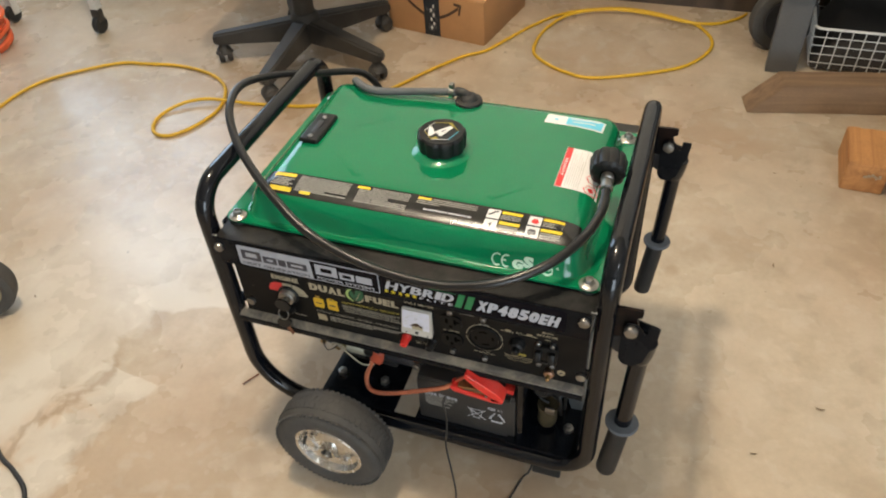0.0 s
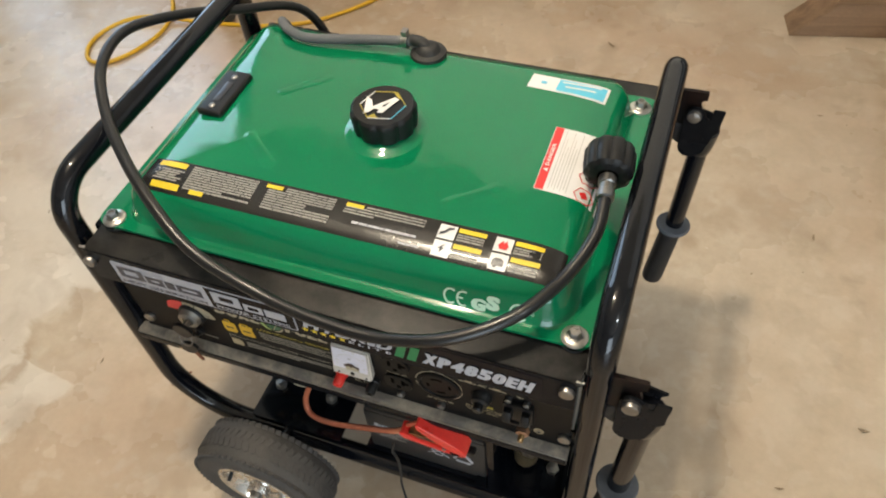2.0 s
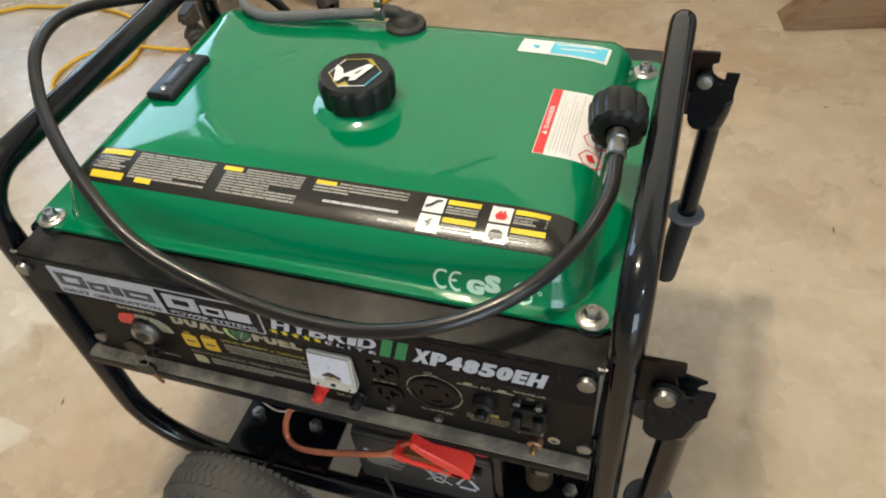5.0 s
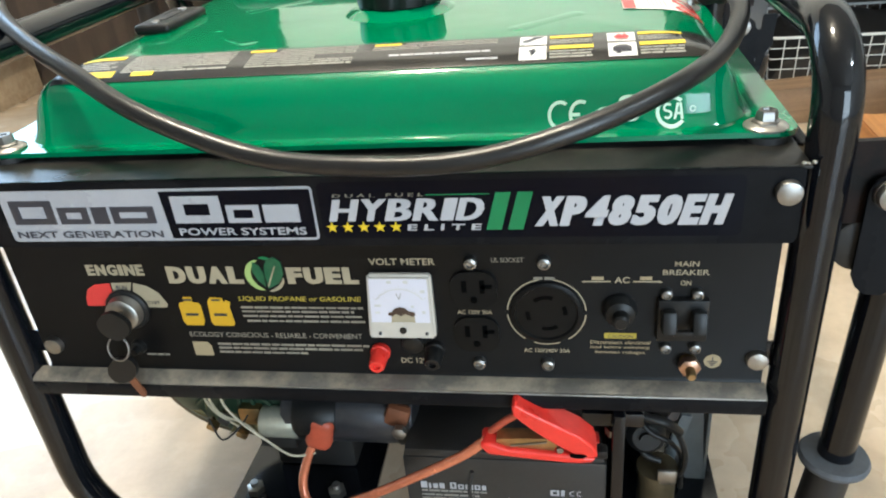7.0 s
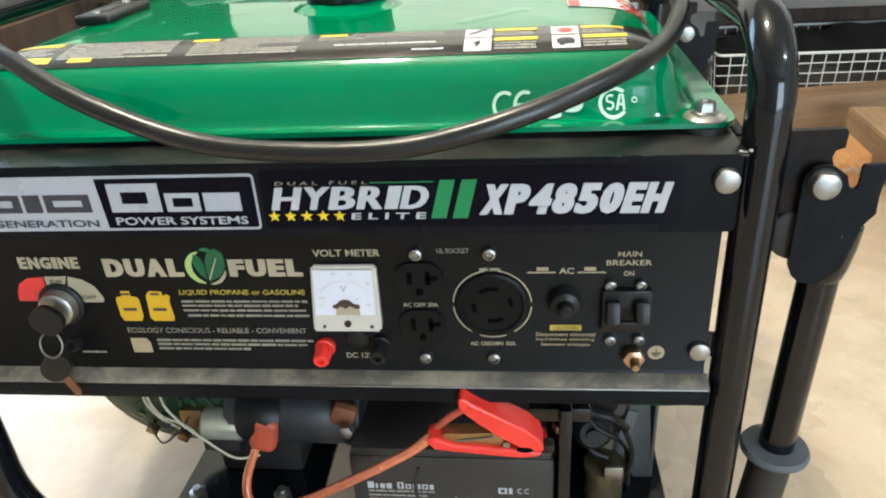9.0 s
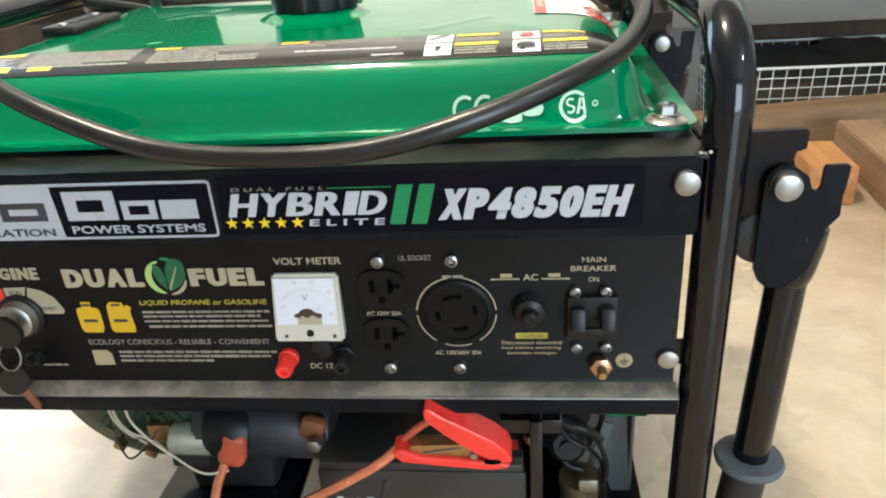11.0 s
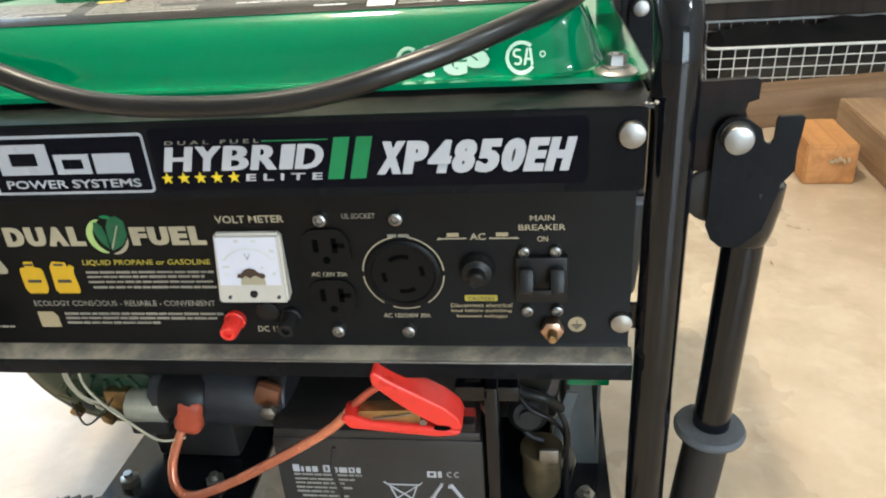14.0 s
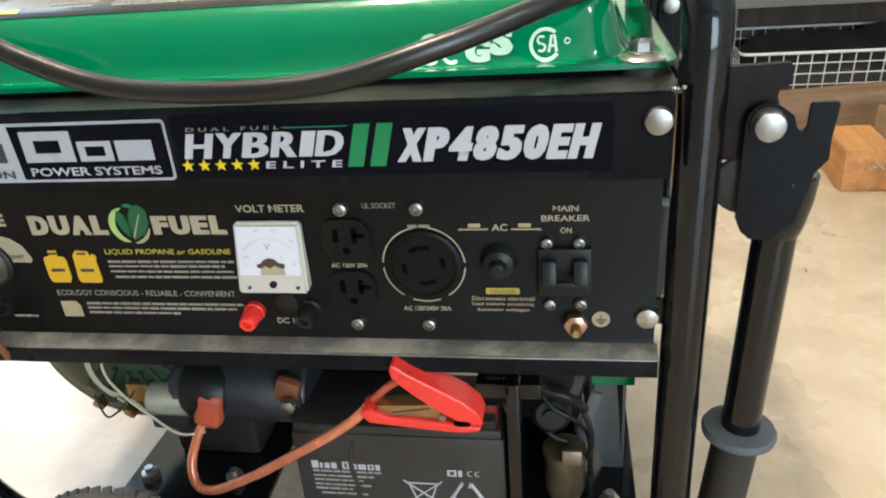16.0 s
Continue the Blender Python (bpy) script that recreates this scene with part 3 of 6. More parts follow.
bm = B()
loops = [[bm.verts.new((x, y, z)) for x, y in tank_loop(d)] for d, z in zip(INS, ZS)]
for a, c in zip(loops, loops[1:]):
    for k in range(len(a)):
        bm.faces.new((a[k], a[(k + 1) % len(a)], c[(k + 1) % len(a)], c[k]))
bm.faces.new(loops[-1])
tank = part("tank", bm, GREEN, gen, "glossy green painted steel fuel tank")
part("tank_flange", plate(rrect(-0.2905, -0.1865, 0.2905, 0.1985, 0.014), "z", 0.5012, 0.5047), GREEN, tank)
for x in (-0.2705, 0.2705):
    for y in (-0.176, 0.176):
        w = part("washer", lathe([(0.005, 0), (0.0134, 0), (0.0137, 0.0011), (0.0124, 0.0024), (0.008, 0.0036), (0.005, 0.0036)], at=(x, y, 0.5047), seg=28), WASHER, tank)
        part("bolt_head", lathe([(0, 0.0), (0.0088, 0.0), (0.0092, 0.001), (0.0070, 0.002), (0.0066, 0.0072), (0.0056, 0.0082), (0.0035, 0.0082), (0.003, 0.0066), (0, 0.0066)], at=(x, y, 0.5080), seg=6), STEEL, w)
        part("grommet", rod((x, y, ZT), (x, y, 0.5012), 0.014), RUBBER, tank)
# pressed bars of the tank top
for x, y, turn in ((0.132, -0.068, 40), (-0.124, -0.068, 140), (-0.124, 0.052, 42)):
    bm = B()
    ring = []
    for d, z in ((0.0, -0.0002), (0.0030, 0.0001), (0.0060, 0.0004), (0.0085, 0.0005)):
        o = rrect(-0.038 + d, -0.0105 + d, 0.038 - d, 0.0105 - d, 0.0104 - d, 8)
        ca, sa = math.cos(radians(turn)), math.sin(radians(turn))
        ring.append([bm.verts.new((x + u * ca - v * sa, y + u * sa + v * ca, tank_z(x + u * ca - v * sa, y + u * sa + v * ca) + z)) for u, v in o])
    for p, q in zip(ring, ring[1:]):
        for k in range(len(p)):
            bm.faces.new((p[k], p[(k + 1) % len(p)], q[(k + 1) % len(p)], q[k]))
    bm.faces.new(ring[-1])
    part("pressed_bar", bm, GREEN, tank)


def drape(x0, y0, x1, y1, lift, bm=None, nx=6, ny=3, turn=0.0, about=None, thick=0.0004):
    """A thin sticker laid over the tank's top."""
    bm = bm or B()
    ca, sa = math.cos(radians(turn)), math.sin(radians(turn))
    ox, oy = about or ((x0 + x1) / 2, (y0 + y1) / 2)
    grid = []
    for j in range(ny + 1):
        row = []
        for i in range(nx + 1):
            u, v = x0 + (x1 - x0) * i / nx - ox, y0 + (y1 - y0) * j / ny - oy
            x, y = ox + u * ca - v * sa, oy + u * sa + v * ca
            row.append(bm.verts.new((x, y, tank_z(x, y) + lift)))
        grid.append(row)
    for j in range(ny):
        for i in range(nx):
            bm.faces.new((grid[j][i], grid[j][i + 1], grid[j + 1][i + 1], grid[j + 1][i]))
    return bm


# warning label along the front edge
lab = part("warning_label", drape(-0.236, -0.1535, 0.246, -0.1105, 0.0008, nx=90, ny=14), LABELM, tank, "black warning label with yellow headings and grey print")


def label_bars(rows, material, lift, name="small_print", kind="stuff", step=0.012, seed=3):
    if name == "heading_bar" and len(rows) > 1:
        return [label_bars([r], material, lift, name, kind) for r in rows]
    rnd = random.Random(seed)
    bm = B()
    for x0, x1, y, h, broken in rows:
        x = x0
        while x < x1 - 0.001:
            w = min(rnd.uniform(0.004, 0.019), x1 - x) if broken else x1 - x
            drape(x, y - h / 2, x + w, y + h / 2, lift, bm, max(1, int(w / 0.008)), 1)
            x += w + (rnd.uniform(0.0005, 0.0010) if broken else 0)
    return part(name, bm, material, lab, kind=kind, smooth=False)


label_bars([(-0.226, -0.190, -0.1165, 0.0075, False), (-0.222, -0.186, -0.1455, 0.0075, False)], YELLOW, 0.0010, "heading_bar", "")
label_bars([(-0.172, -0.154, -0.1462, 0.005, False), (-0.088, -0.068, -0.1165, 0.0052, False), (0.008, 0.028, -0.1165, 0.0045, False)], YELLOW, 0.0011, "heading_bar", "")
rows = [(-0.224 + 0.003 * (k % 2), -0.189 - 0.004 * (k % 3), -0.1245 - 0.0032 * k, 0.0022, True) for k in range(5)]
for k in range(10):
    rows.append((-0.182, -0.098 - 0.035 * (k > 6) * ((k + 1) % 2), -0.1145 - 0.0032 * k, 0.0021, True))
    rows.append((-0.084 if k > 1 else -0.064, -0.004 - 0.03 * (k in (5, 6)), -0.1150 - 0.0032 * k, 0.0021, True))
for k in range(4):
    rows.append((0.008 if k else 0.031, 0.098 - 0.055 * (k == 3), -0.1155 - 0.0036 * k, 0.0021, True))
label_bars(rows, GREYTXT, 0.0009)
label_bars([(0.022, 0.094, -0.1368, 0.0028, True), (0.078, 0.1, -0.1468, 0.002, True)], WHITE, 0.0009)
k = 0
for x in (0.1140, 0.1735):
    for y in (-0.1315, -0.1510):
        k += 1
        ic = part("pictogram", drape(x, y, x + 0.0185, y + 0.0172, 0.0010, nx=3, ny=3), PAPER, lab, "white warning pictogram")
        mcol = REDP if k == 3 else DARKP
        signs = {1: [[(2, 4), (7, 6), (12, 12), (16, 13), (15, 15), (10, 14), (6, 9), (2, 7)]],
                 2: [[(8, 3), (12, 9), (9, 9), (13, 14), (5, 8), (8, 8)]],
                 3: [[(6, 3), (13, 3), (15, 7), (13, 10), (12, 14), (10, 10), (8, 13), (6, 10), (4, 7)]],
                 4: [[(3, 4), (15, 4), (15, 9), (12, 12), (6, 12), (3, 9)], [(5, 2), (8, 2), (8, 4), (5, 4)]]}[k]
        bm = B()
        for o in signs:
            cx0, cy0 = sum(p[0] for p in o) / len(o), sum(p[1] for p in o) / len(o)
            pts = [bm.verts.new((x + u * 0.001, y + v * 0.001, tank_z(x + u * 0.001, y + v * 0.001) + 0.0017)) for u, v in o]
            mid = bm.verts.new((x + cx0 * 0.001, y + cy0 * 0.001, tank_z(x + cx0 * 0.001, y + cy0 * 0.001) + 0.0017))
            for p, q in zip(pts, pts[1:] + pts[:1]):
                bm.faces.new((p, q, mid))
        part("pictogram_sign", bm, mcol, ic, smooth=False)
        label_bars([(x + 0.0205, x + 0.050, y + 0.0138, 0.0055, False)], YELLOW, 0.0012, "heading_bar", "")
        label_bars([(x + 0.0205, x + 0.049, y + 0.0085 - 0.0031 * j, 0.0021, True) for j in range(3)], GREYTXT, 0.0009, seed=k)

# danger sticker
dang = part("danger_sticker", drape(0.190, -0.040, 0.2570, 0.060, 0.0006, nx=12, ny=6), PAPER, tank, "white danger sticker with a red band")
part("red_band", drape(0.1908, -0.0392, 0.2000, 0.0592, 0.0011, nx=2, ny=6), REDP, dang)
bm = B()
for j in range(7):
    drape(0.2040 + 0.0032 * j, -0.036 + 0.003 * (j % 2), 0.2050 + 0.0032 * j, 0.056 - 0.012 * (j % 3), 0.0011, bm, 1, 6)
part("small_print", bm, FAINT, dang, kind="stuff", smooth=False)
bm = heavy_text("DANGER", -0.004, 0.0, 0.032, 0.0042, 0.0, 0.0, 0.03, 0.0008, 0.0)
for v in bm.verts:
    x, y = 0.1976 - v.co.z, v.co.x
    v.co = Vector((x, y, tank_z(x, y) + 0.0016))
part("lettering", bm, PAPER, dang, smooth=False)
bm = B()
bm.faces.new([bm.verts.new((x, y, tank_z(x, y) + 0.0016)) for x, y in ((0.1978, -0.0130), (0.1978, -0.0070), (0.1928, -0.0100))])
part("warning_triangle", bm, PAPER, dang, smooth=False)
for y in (-0.030, -0.004):
    ring = [(0.2420 + 0.0105 * math.cos(a), y + 0.0105 * math.sin(a)) for a in [math.pi * k / 3 for k in range(6)]]
    part("pictogram", tube([(x, yy, tank_z(x, yy) + 0.0008) for x, yy in ring], 0.0007, 6, closed=True), REDP, dang)
part("pictogram", drape(0.2385, -0.034, 0.2455, -0.026, 0.0013, nx=2, ny=2, turn=30), REDP, dang)
# pale blue sticker at the back edge
blue = part("info_sticker", drape(0.139, 0.1185, 0.2345, 0.1475, 0.0006, nx=12, ny=5, turn=-3), PAPER, tank, "white and pale blue information sticker")
part("blue_field", drape(0.1735, 0.1215, 0.2315, 0.1445, 0.0011, nx=8, ny=4, turn=-3, about=(0.187, 0.133)), SKYB, blue)
part("emblem", drape(0.153, 0.131, 0.160, 0.1365, 0.0012, nx=3, ny=3, turn=-3), SKYB, blue)
bm = B()
for x0, x1, y in ((0.178, 0.225, 0.1385), (0.183, 0.220, 0.1300)):
    drape(x0, y, x1, y + 0.0028, 0.0015, bm, 6, 1)
part("small_print", bm, PAPER, blue, kind="stuff", smooth=False)

# marks printed on the tank's front face


def face_y(z):
    return TY0 + float(np.interp(z, ZS[:8], INS[:8])) - 0.0007


def face_print(outlines, material, name, label=""):
    bm = B()
    for o in outlines:
        n = len(o)
        vs = [bm.verts.new((x, face_y(z - 0.0075), z - 0.0075)) for x, z in o]
        h = n // 2
        if n > 8:
            for k in range(h - 1):
                bm.faces.new((vs[k], vs[k + 1], vs[n - 2 - k], vs[n - 1 - k]))
        else:
            bm.faces.new(vs)
    return part(name, bm, material, tank, label, smooth=False)


def bar2(x0, z0, x1, z1):
    return [(x0, z0), (x1, z0), (x1, z1), (x0, z1)]


def arc(cx, cz, rx, rz, a0, a1, w, n=14):
    ks = [radians(a0 + (a1 - a0) * k / n) for k in range(n + 1)]
    return [(cx + rx * math.cos(a), cz + rz * math.sin(a)) for a in ks] + [(cx + (rx - w) * math.cos(a), cz + (rz - w) * math.sin(a)) for a in reversed(ks)]


face_print([arc(0.1415, 0.5225, 0.0082, 0.0092, 55, 305, 0.0022)], MARK, "approval_mark", "pale printed approval mark")
face_print([arc(0.1550, 0.5225, 0.0078, 0.0092, 62, 298, 0.0022), bar2(0.1486, 0.5214, 0.1545, 0.5236)], MARK, "approval_mark")
bm = B()
for ch, x0, x1, z0, z1 in (("G", 0.1622, 0.1800, 0.5065, 0.5195), ("S", 0.1778, 0.1942, 0.5100, 0.5262)):
    g = text_mesh(ch, x0 + 0.001, z0, x1 - 0.001, z1, 0.0, 0.0, 0.05, strike=0.0011)
    for v in g.verts:
        v.co.y = face_y(v.co.z) + (0 if ch == "G" else -0.0002) + v.co.y * 0.3
    me = bpy.data.meshes.new("mark")
    g.to_mesh(me)
    g.free()
    bm.from_mesh(me)
    bpy.data.meshes.remove(me)
part("approval_mark", bm, MARK, tank, smooth=False)
face_print([arc(0.2130, 0.5225, 0.0100, 0.0098, 48, 322, 0.0022, 20), arc(0.2105, 0.5250, 0.0030, 0.0028, 40, 268, 0.0014, 8), arc(0.2105, 0.5208, 0.0030, 0.0028, -140, 88, 0.0014, 8),
            [(0.2142, 0.5180), (0.2158, 0.5180), (0.2176, 0.5278), (0.2160, 0.5278)], [(0.2176, 0.5278), (0.2192, 0.5278), (0.2205, 0.5180), (0.2189, 0.5180)], bar2(0.2158, 0.5208, 0.2196, 0.5222)], MARK, "approval_mark")
face_print([disc_outline(0.2262, 0.5240, 0.0020, 10, 0, 350, 0.0012)], MARK, "approval_mark")

# filler cap
bm = B()
N = 64
CPX, CPY = 0.004, 0.004
prof = [(0.0330, 0.5600), (0.0368, 0.5620), (0.0384, 0.5820), (0.0374, 0.5866), (0.0340, 0.5892), (0.0325, 0.5888), (0.0, 0.5886)]
rings = []
for r, z in prof:
    if r == 0.0:
        rings.append([bm.verts.new((CPX, CPY, z))])
        continue
    ring = []
    for i in range(N):
        a = 2 * math.pi * i / N
        f = 1 - (0.075 * max(0.0, math.cos(9 * a)) ** 2 if r > 0.034 else 0)
        ring.append(bm.verts.new((CPX + r * f * math.cos(a), CPY + r * f * math.sin(a), z)))
    rings.append(ring)
for a, c in zip(rings, rings[1:]):
    for i in range(N):
        f = list(dict.fromkeys([a[i], a[(i + 1) % N], c[(i + 1) % len(c)], c[i % len(c)]]))
        bm.faces.new(f)
cap = part("filler_cap", bm, BPLAST, tank, "black scalloped plastic filler cap with a torn white sticker")
part("cap_neck", lathe([(0.054, 0.5538), (0.048, 0.5550), (0.042, 0.5580), (0.037, 0.5605), (0.030, 0.5612)], at=(CPX, CPY, 0), seg=48), GREEN, tank)
CZ = 0.5892


def cap_shape(pts, material, z, name="cap_sticker"):
    return part(name, plate([(CPX + x, CPY + y) for x, y in pts], "z", z, z + 0.0004), material, cap, smooth=False)


cap_shape([(-0.0235, 0.010), (-0.015, 0.0047), (-0.010, -0.0047), (-0.015, -0.020), (-0.019, -0.006)], PAPER, CZ)
cap_shape([(0.009, 0.0153), (0.015, 0.0127), (0.005, -0.0133), (-0.001, -0.0147), (-0.001, -0.0087), (-0.007, -0.0087), (-0.011, -0.0167), (-0.016, -0.018), (-0.010, -0.006)], PAPER, CZ + 0.0005)
cap_shape([(0.0005, -0.003), (0.0035, -0.003), (0.0065, 0.006)], DARKP, CZ + 0.001)
hexa = [(0.0268 * math.cos(radians(60 * k + 12)), 0.0268 * math.sin(radians(60 * k + 12))) for k in range(7)]
for k, (p0, p1) in enumerate(zip(hexa, hexa[1:])):
    q0, q1 = [(x * 0.955, y * 0.955) for x, y in (p0, p1)]
    cap_shape([p0, p1, q1, q0], SKYB if k == 5 else (PAPER if k in (2, 4) else GOLD), CZ, "sticker_edge")
cap_shape([(0.004, 0.0235), (0.012, 0.0225), (0.0165, 0.0150), (0.0140, 0.0145)], GOLD, CZ)
cap_shape([(-0.010, -0.024), (0.003, -0.022), (-0.004, -0.016)], GOLD, CZ)

# fuel gauge
gz = tank_z(-0.213, 0.008)
gauge = part("fuel_gauge", box((-0.213, 0.008, gz + 0.004), (0.034, 0.080, 0.009), 0.0042, seg=3), BPLAST, tank, "black fuel gauge with a clear window")
part("gauge_window", box((-0.213, 0.006, gz + 0.0085), (0.010, 0.036, 0.0016), 0.0006), ENGGRY, gauge)
for y in (-0.021, 0.034):
    part("screw", lathe([(0, 0), (0.0042, 0), (0.004, 0.0012), (0.0028, 0.002), (0, 0.0021)], at=(-0.213, y, gz + 0.0084), seg=16), STEEL, gauge)

# vent with its hose clamp and the grey sleeve
VZ = tank_z(0.0, 0.148)
vent = part("vent_valve", lathe([(0, 0), (0.0225, 0), (0.0235, 0.003), (0.0225, 0.006), (0.016, 0.008), (0.013, 0.014), (0.008, 0.0165), (0, 0.0165)], at=(0.001, 0.152, VZ - 0.0005), seg=32), RUBBER, tank, "black rubber vent valve")
part("vent_elbow", tube(smooth_path([(0.001, 0.152, VZ + 0.010), (-0.008, 0.153, VZ + 0.0165), (-0.022, 0.154, VZ + 0.017)], 5), 0.0075, 14), RUBBER, vent)
part("vent_hose", tube(smooth_path([(-0.020, 0.153, VZ + 0.016), (-0.080, 0.145, 0.5645), (-0.145, 0.133, 0.5625), (-0.172, 0.134, 0.5620), (-0.194, 0.142, 0.5635), (-0.212, 0.160, 0.5600), (-0.226, 0.184, 0.540), (-0.234, 0.206, 0.510), (-0.235, 0.220, 0.46)], 5), [0.0064] * 24 + [0.0058] * 17, 14), FOAM, gen, "grey foam-sleeved vent hose")
cl = part("hose_clamp", lathe([(0.0080, 0), (0.0095, 0), (0.0095, 0.008), (0.0080, 0.008)], "x", (-0.033, 0.152, VZ + 0.0160), 24), STEEL, gen)
part("clamp_screw", box((-0.029, 0.152, VZ + 0.0285), (0.008, 0.011, 0.007), 0.0015), STEEL, cl)

# gas hose that hangs in front of the panel, with its coupling nut
hose_pts = [(0.2660, -0.0420, 0.5700), (0.2665, -0.0900, 0.5590), (0.2479, -0.1418, 0.5467), (0.2142, -0.1941, 0.5414), (0.1589, -0.2283, 0.5282), (0.0915, -0.2384, 0.5127),
            (0.0205, -0.2359, 0.5090), (-0.0548, -0.2257, 0.5140), (-0.1293, -0.2134, 0.5388), (-0.1908, -0.1823, 0.5600), (-0.2514, -0.1393, 0.5740), (-0.3062, -0.0889, 0.5880),
            (-0.3433, -0.0335, 0.6040), (-0.3584, 0.0361, 0.6027), (-0.3333, 0.1085, 0.5830), (-0.2958, 0.1720, 0.5560), (-0.2388, 0.2440, 0.5235), (-0.205, 0.258, 0.46), (-0.20, 0.262, 0.38)]
part("gas_hose", tube(smooth_path(hose_pts, 8), 0.0066, 14), HOSE, gen, "black rubber gas hose")
nutdir = (Vector((0.2580, 0.030, 0.5770)) - Vector((0.2650, -0.0300, 0.5715))).normalized()
q = nutdir.to_track_quat("Z", "Y").to_matrix().to_4x4()
part("hose_ferrule", lathe([(0.0066, -0.014), (0.0088, -0.013), (0.0088, -0.004), (0.0078, -0.003), (0.0078, 0.004), (0.0094, 0.005), (0.0094, 0.014), (0, 0.014)], at=(0.2650, -0.0360, 0.5710), seg=20, turn=q), STEEL, gen)
bm = B()
N = 60
rings = []
for r, h, lobe in ((0.011, 0.005, 0), (0.0205, 0.005, 0.3), (0.0246, 0.0085, 1), (0.0258, 0.018, 1), (0.0262, 0.0365, 1), (0.0240, 0.0405, 1), (0.0185, 0.0412, 0), (0.0180, 0.036, 0), (0.0, 0.036, 0)):
    m = Matrix.Translation(Vector((0.2635, -0.0260, 0.5720))) @ q
    if r == 0.0:
        rings.append([bm.verts.new(m @ Vector((0, 0, h)))])
    else:
        ring = []
        for k in range(N):
            a = 2 * math.pi * k / N
            rr = r + lobe * 0.0021 * (abs(math.cos(5 * a)) ** 0.6 - 0.6)
            ring.append(bm.verts.new(m @ Vector((rr * math.cos(a), rr * math.sin(a), h))))
        rings.append(ring)
for a, c in zip(rings, rings[1:]):
    for k in range(N):
        bm.faces.new(list(dict.fromkeys([a[k], a[(k + 1) % N], c[(k + 1) % len(c)], c[k % len(c)]])))
part("coupling_nut", bm, BPLAST, gen, "black ribbed plastic gas coupling nut")

# ---- brand strip on the tray's front ----
strip = part("brand_strip", plate(rrect(-0.0165, 0.4515, 0.2520, 0.4925, 0.004), "y", YS - 0.0005, YS), STRIP, gen, "glossy black sticker strip with white lettering")
logo = part("logo_plate", plate(rrect(-0.2525, 0.4505, -0.0200, 0.4905, 0.003), "y", YS - 0.0006, YS), SILVERP, gen, "silver and black logo plate")
part("logo_field", plate([(-0.1270, 0.4525), (-0.0225, 0.4525), (-0.0215, 0.4535), (-0.0215, 0.4875), (-0.0225, 0.4885), (-0.1290, 0.4885)], "y", YS - 0.0010, YS - 0.0006), STRIP, logo)


def glyph_blocks(cols, y, material, parent):
    bm = B()
    for x0, z0, x1, z1, hole in cols:
        if hole:
            t = hole
            for a in (bar2(x0, z0, x0 + t, z1), bar2(x1 - t, z0, x1, z1), bar2(x0 + t, z1 - t * 0.7, x1 - t, z1), bar2(x0 + t, z0, x1 - t, z0 + t * 0.7)):
                plate(a, "y", y - 0.0005, y, bm)
        else:
            plate(bar2(x0, z0, x1, z1), "y", y - 0.0005, y, bm)
    return part("logo_shape", bm, material, parent, smooth=False)


# the maker's name as plain blocks
glyph_blocks([(-0.2460, 0.4645, -0.2130, 0.4830, 0.0065), (-0.2095, 0.4645, -0.1865, 0.4775, 0.0055), (-0.1835, 0.4645, -0.1715, 0.4775, 0), (-0.1685, 0.4645, -0.1360, 0.4775, 0.0058)], YS - 0.0006, DARKP, logo)
glyph_blocks([(-0.1215, 0.4645, -0.0860, 0.4850, 0.0085), (-0.0825, 0.4645, -0.0590, 0.4778, 0.0048), (-0.0560, 0.4645, -0.0310, 0.4778, 0)], YS - 0.0010, SILVERP, logo)
lettering("NEXT GENERATION", -0.2475, 0.4535, -0.1335, 0.4590, YS - 0.0006, DARKP, logo, weight=0.02)
lettering("POWER SYSTEMS", -0.1205, 0.4550, -0.0280, 0.4608, YS - 0.0010, SILVERP, logo, weight=0.02)
heavy("HYBRID", -0.0112, 0.4645, 0.0958, 0.4806, YS - 0.0005, WHITE, strip, shear=0.28, weight=0.015, strike=0.0010)
lettering("D U A L   F U E L", -0.0065, 0.4820, 0.0550, 0.4845, YS - 0.0005, DIMTXT, strip, shear=0.25, weight=0.01)
part("rule", plate(bar2(0.056, 0.4826, 0.097, 0.4832), "y", YS - 0.0009, YS - 0.0005), LEAF, strip, smooth=False)
lettering("E L I T E", 0.0415, 0.4572, 0.0915, 0.4618, YS - 0.0005, WHITE, strip, shear=0.2, weight=0.025)
for i in range(5):
    cx, cz = -0.0100 + 0.0110 * i, 0.4598
    pts = [(cx + (0.0042 if k % 2 == 0 else 0.0017) * math.sin(math.pi * k / 5), cz + (0.0042 if k % 2 == 0 else 0.0017) * math.cos(math.pi * k / 5)) for k in range(10)]
    part("star", plate(pts, "y", YS - 0.0010, YS - 0.0005), YELLOW, strip, smooth=False)
for x in (0.0941, 0.1081):
    part("green_bar", plate([(x, 0.4573), (x + 0.0099, 0.4573), (x + 0.0167, 0.4840), (x + 0.0070, 0.4840)], "y", YS - 0.0010, YS - 0.0005), LEAF, strip, smooth=False)
heavy("XP4850EH", 0.1252, 0.4597, 0.2455, 0.4806, YS - 0.0005, WHITE, strip, shear=0.24, weight=0.05, gap=0.0008, strike=0.0008)

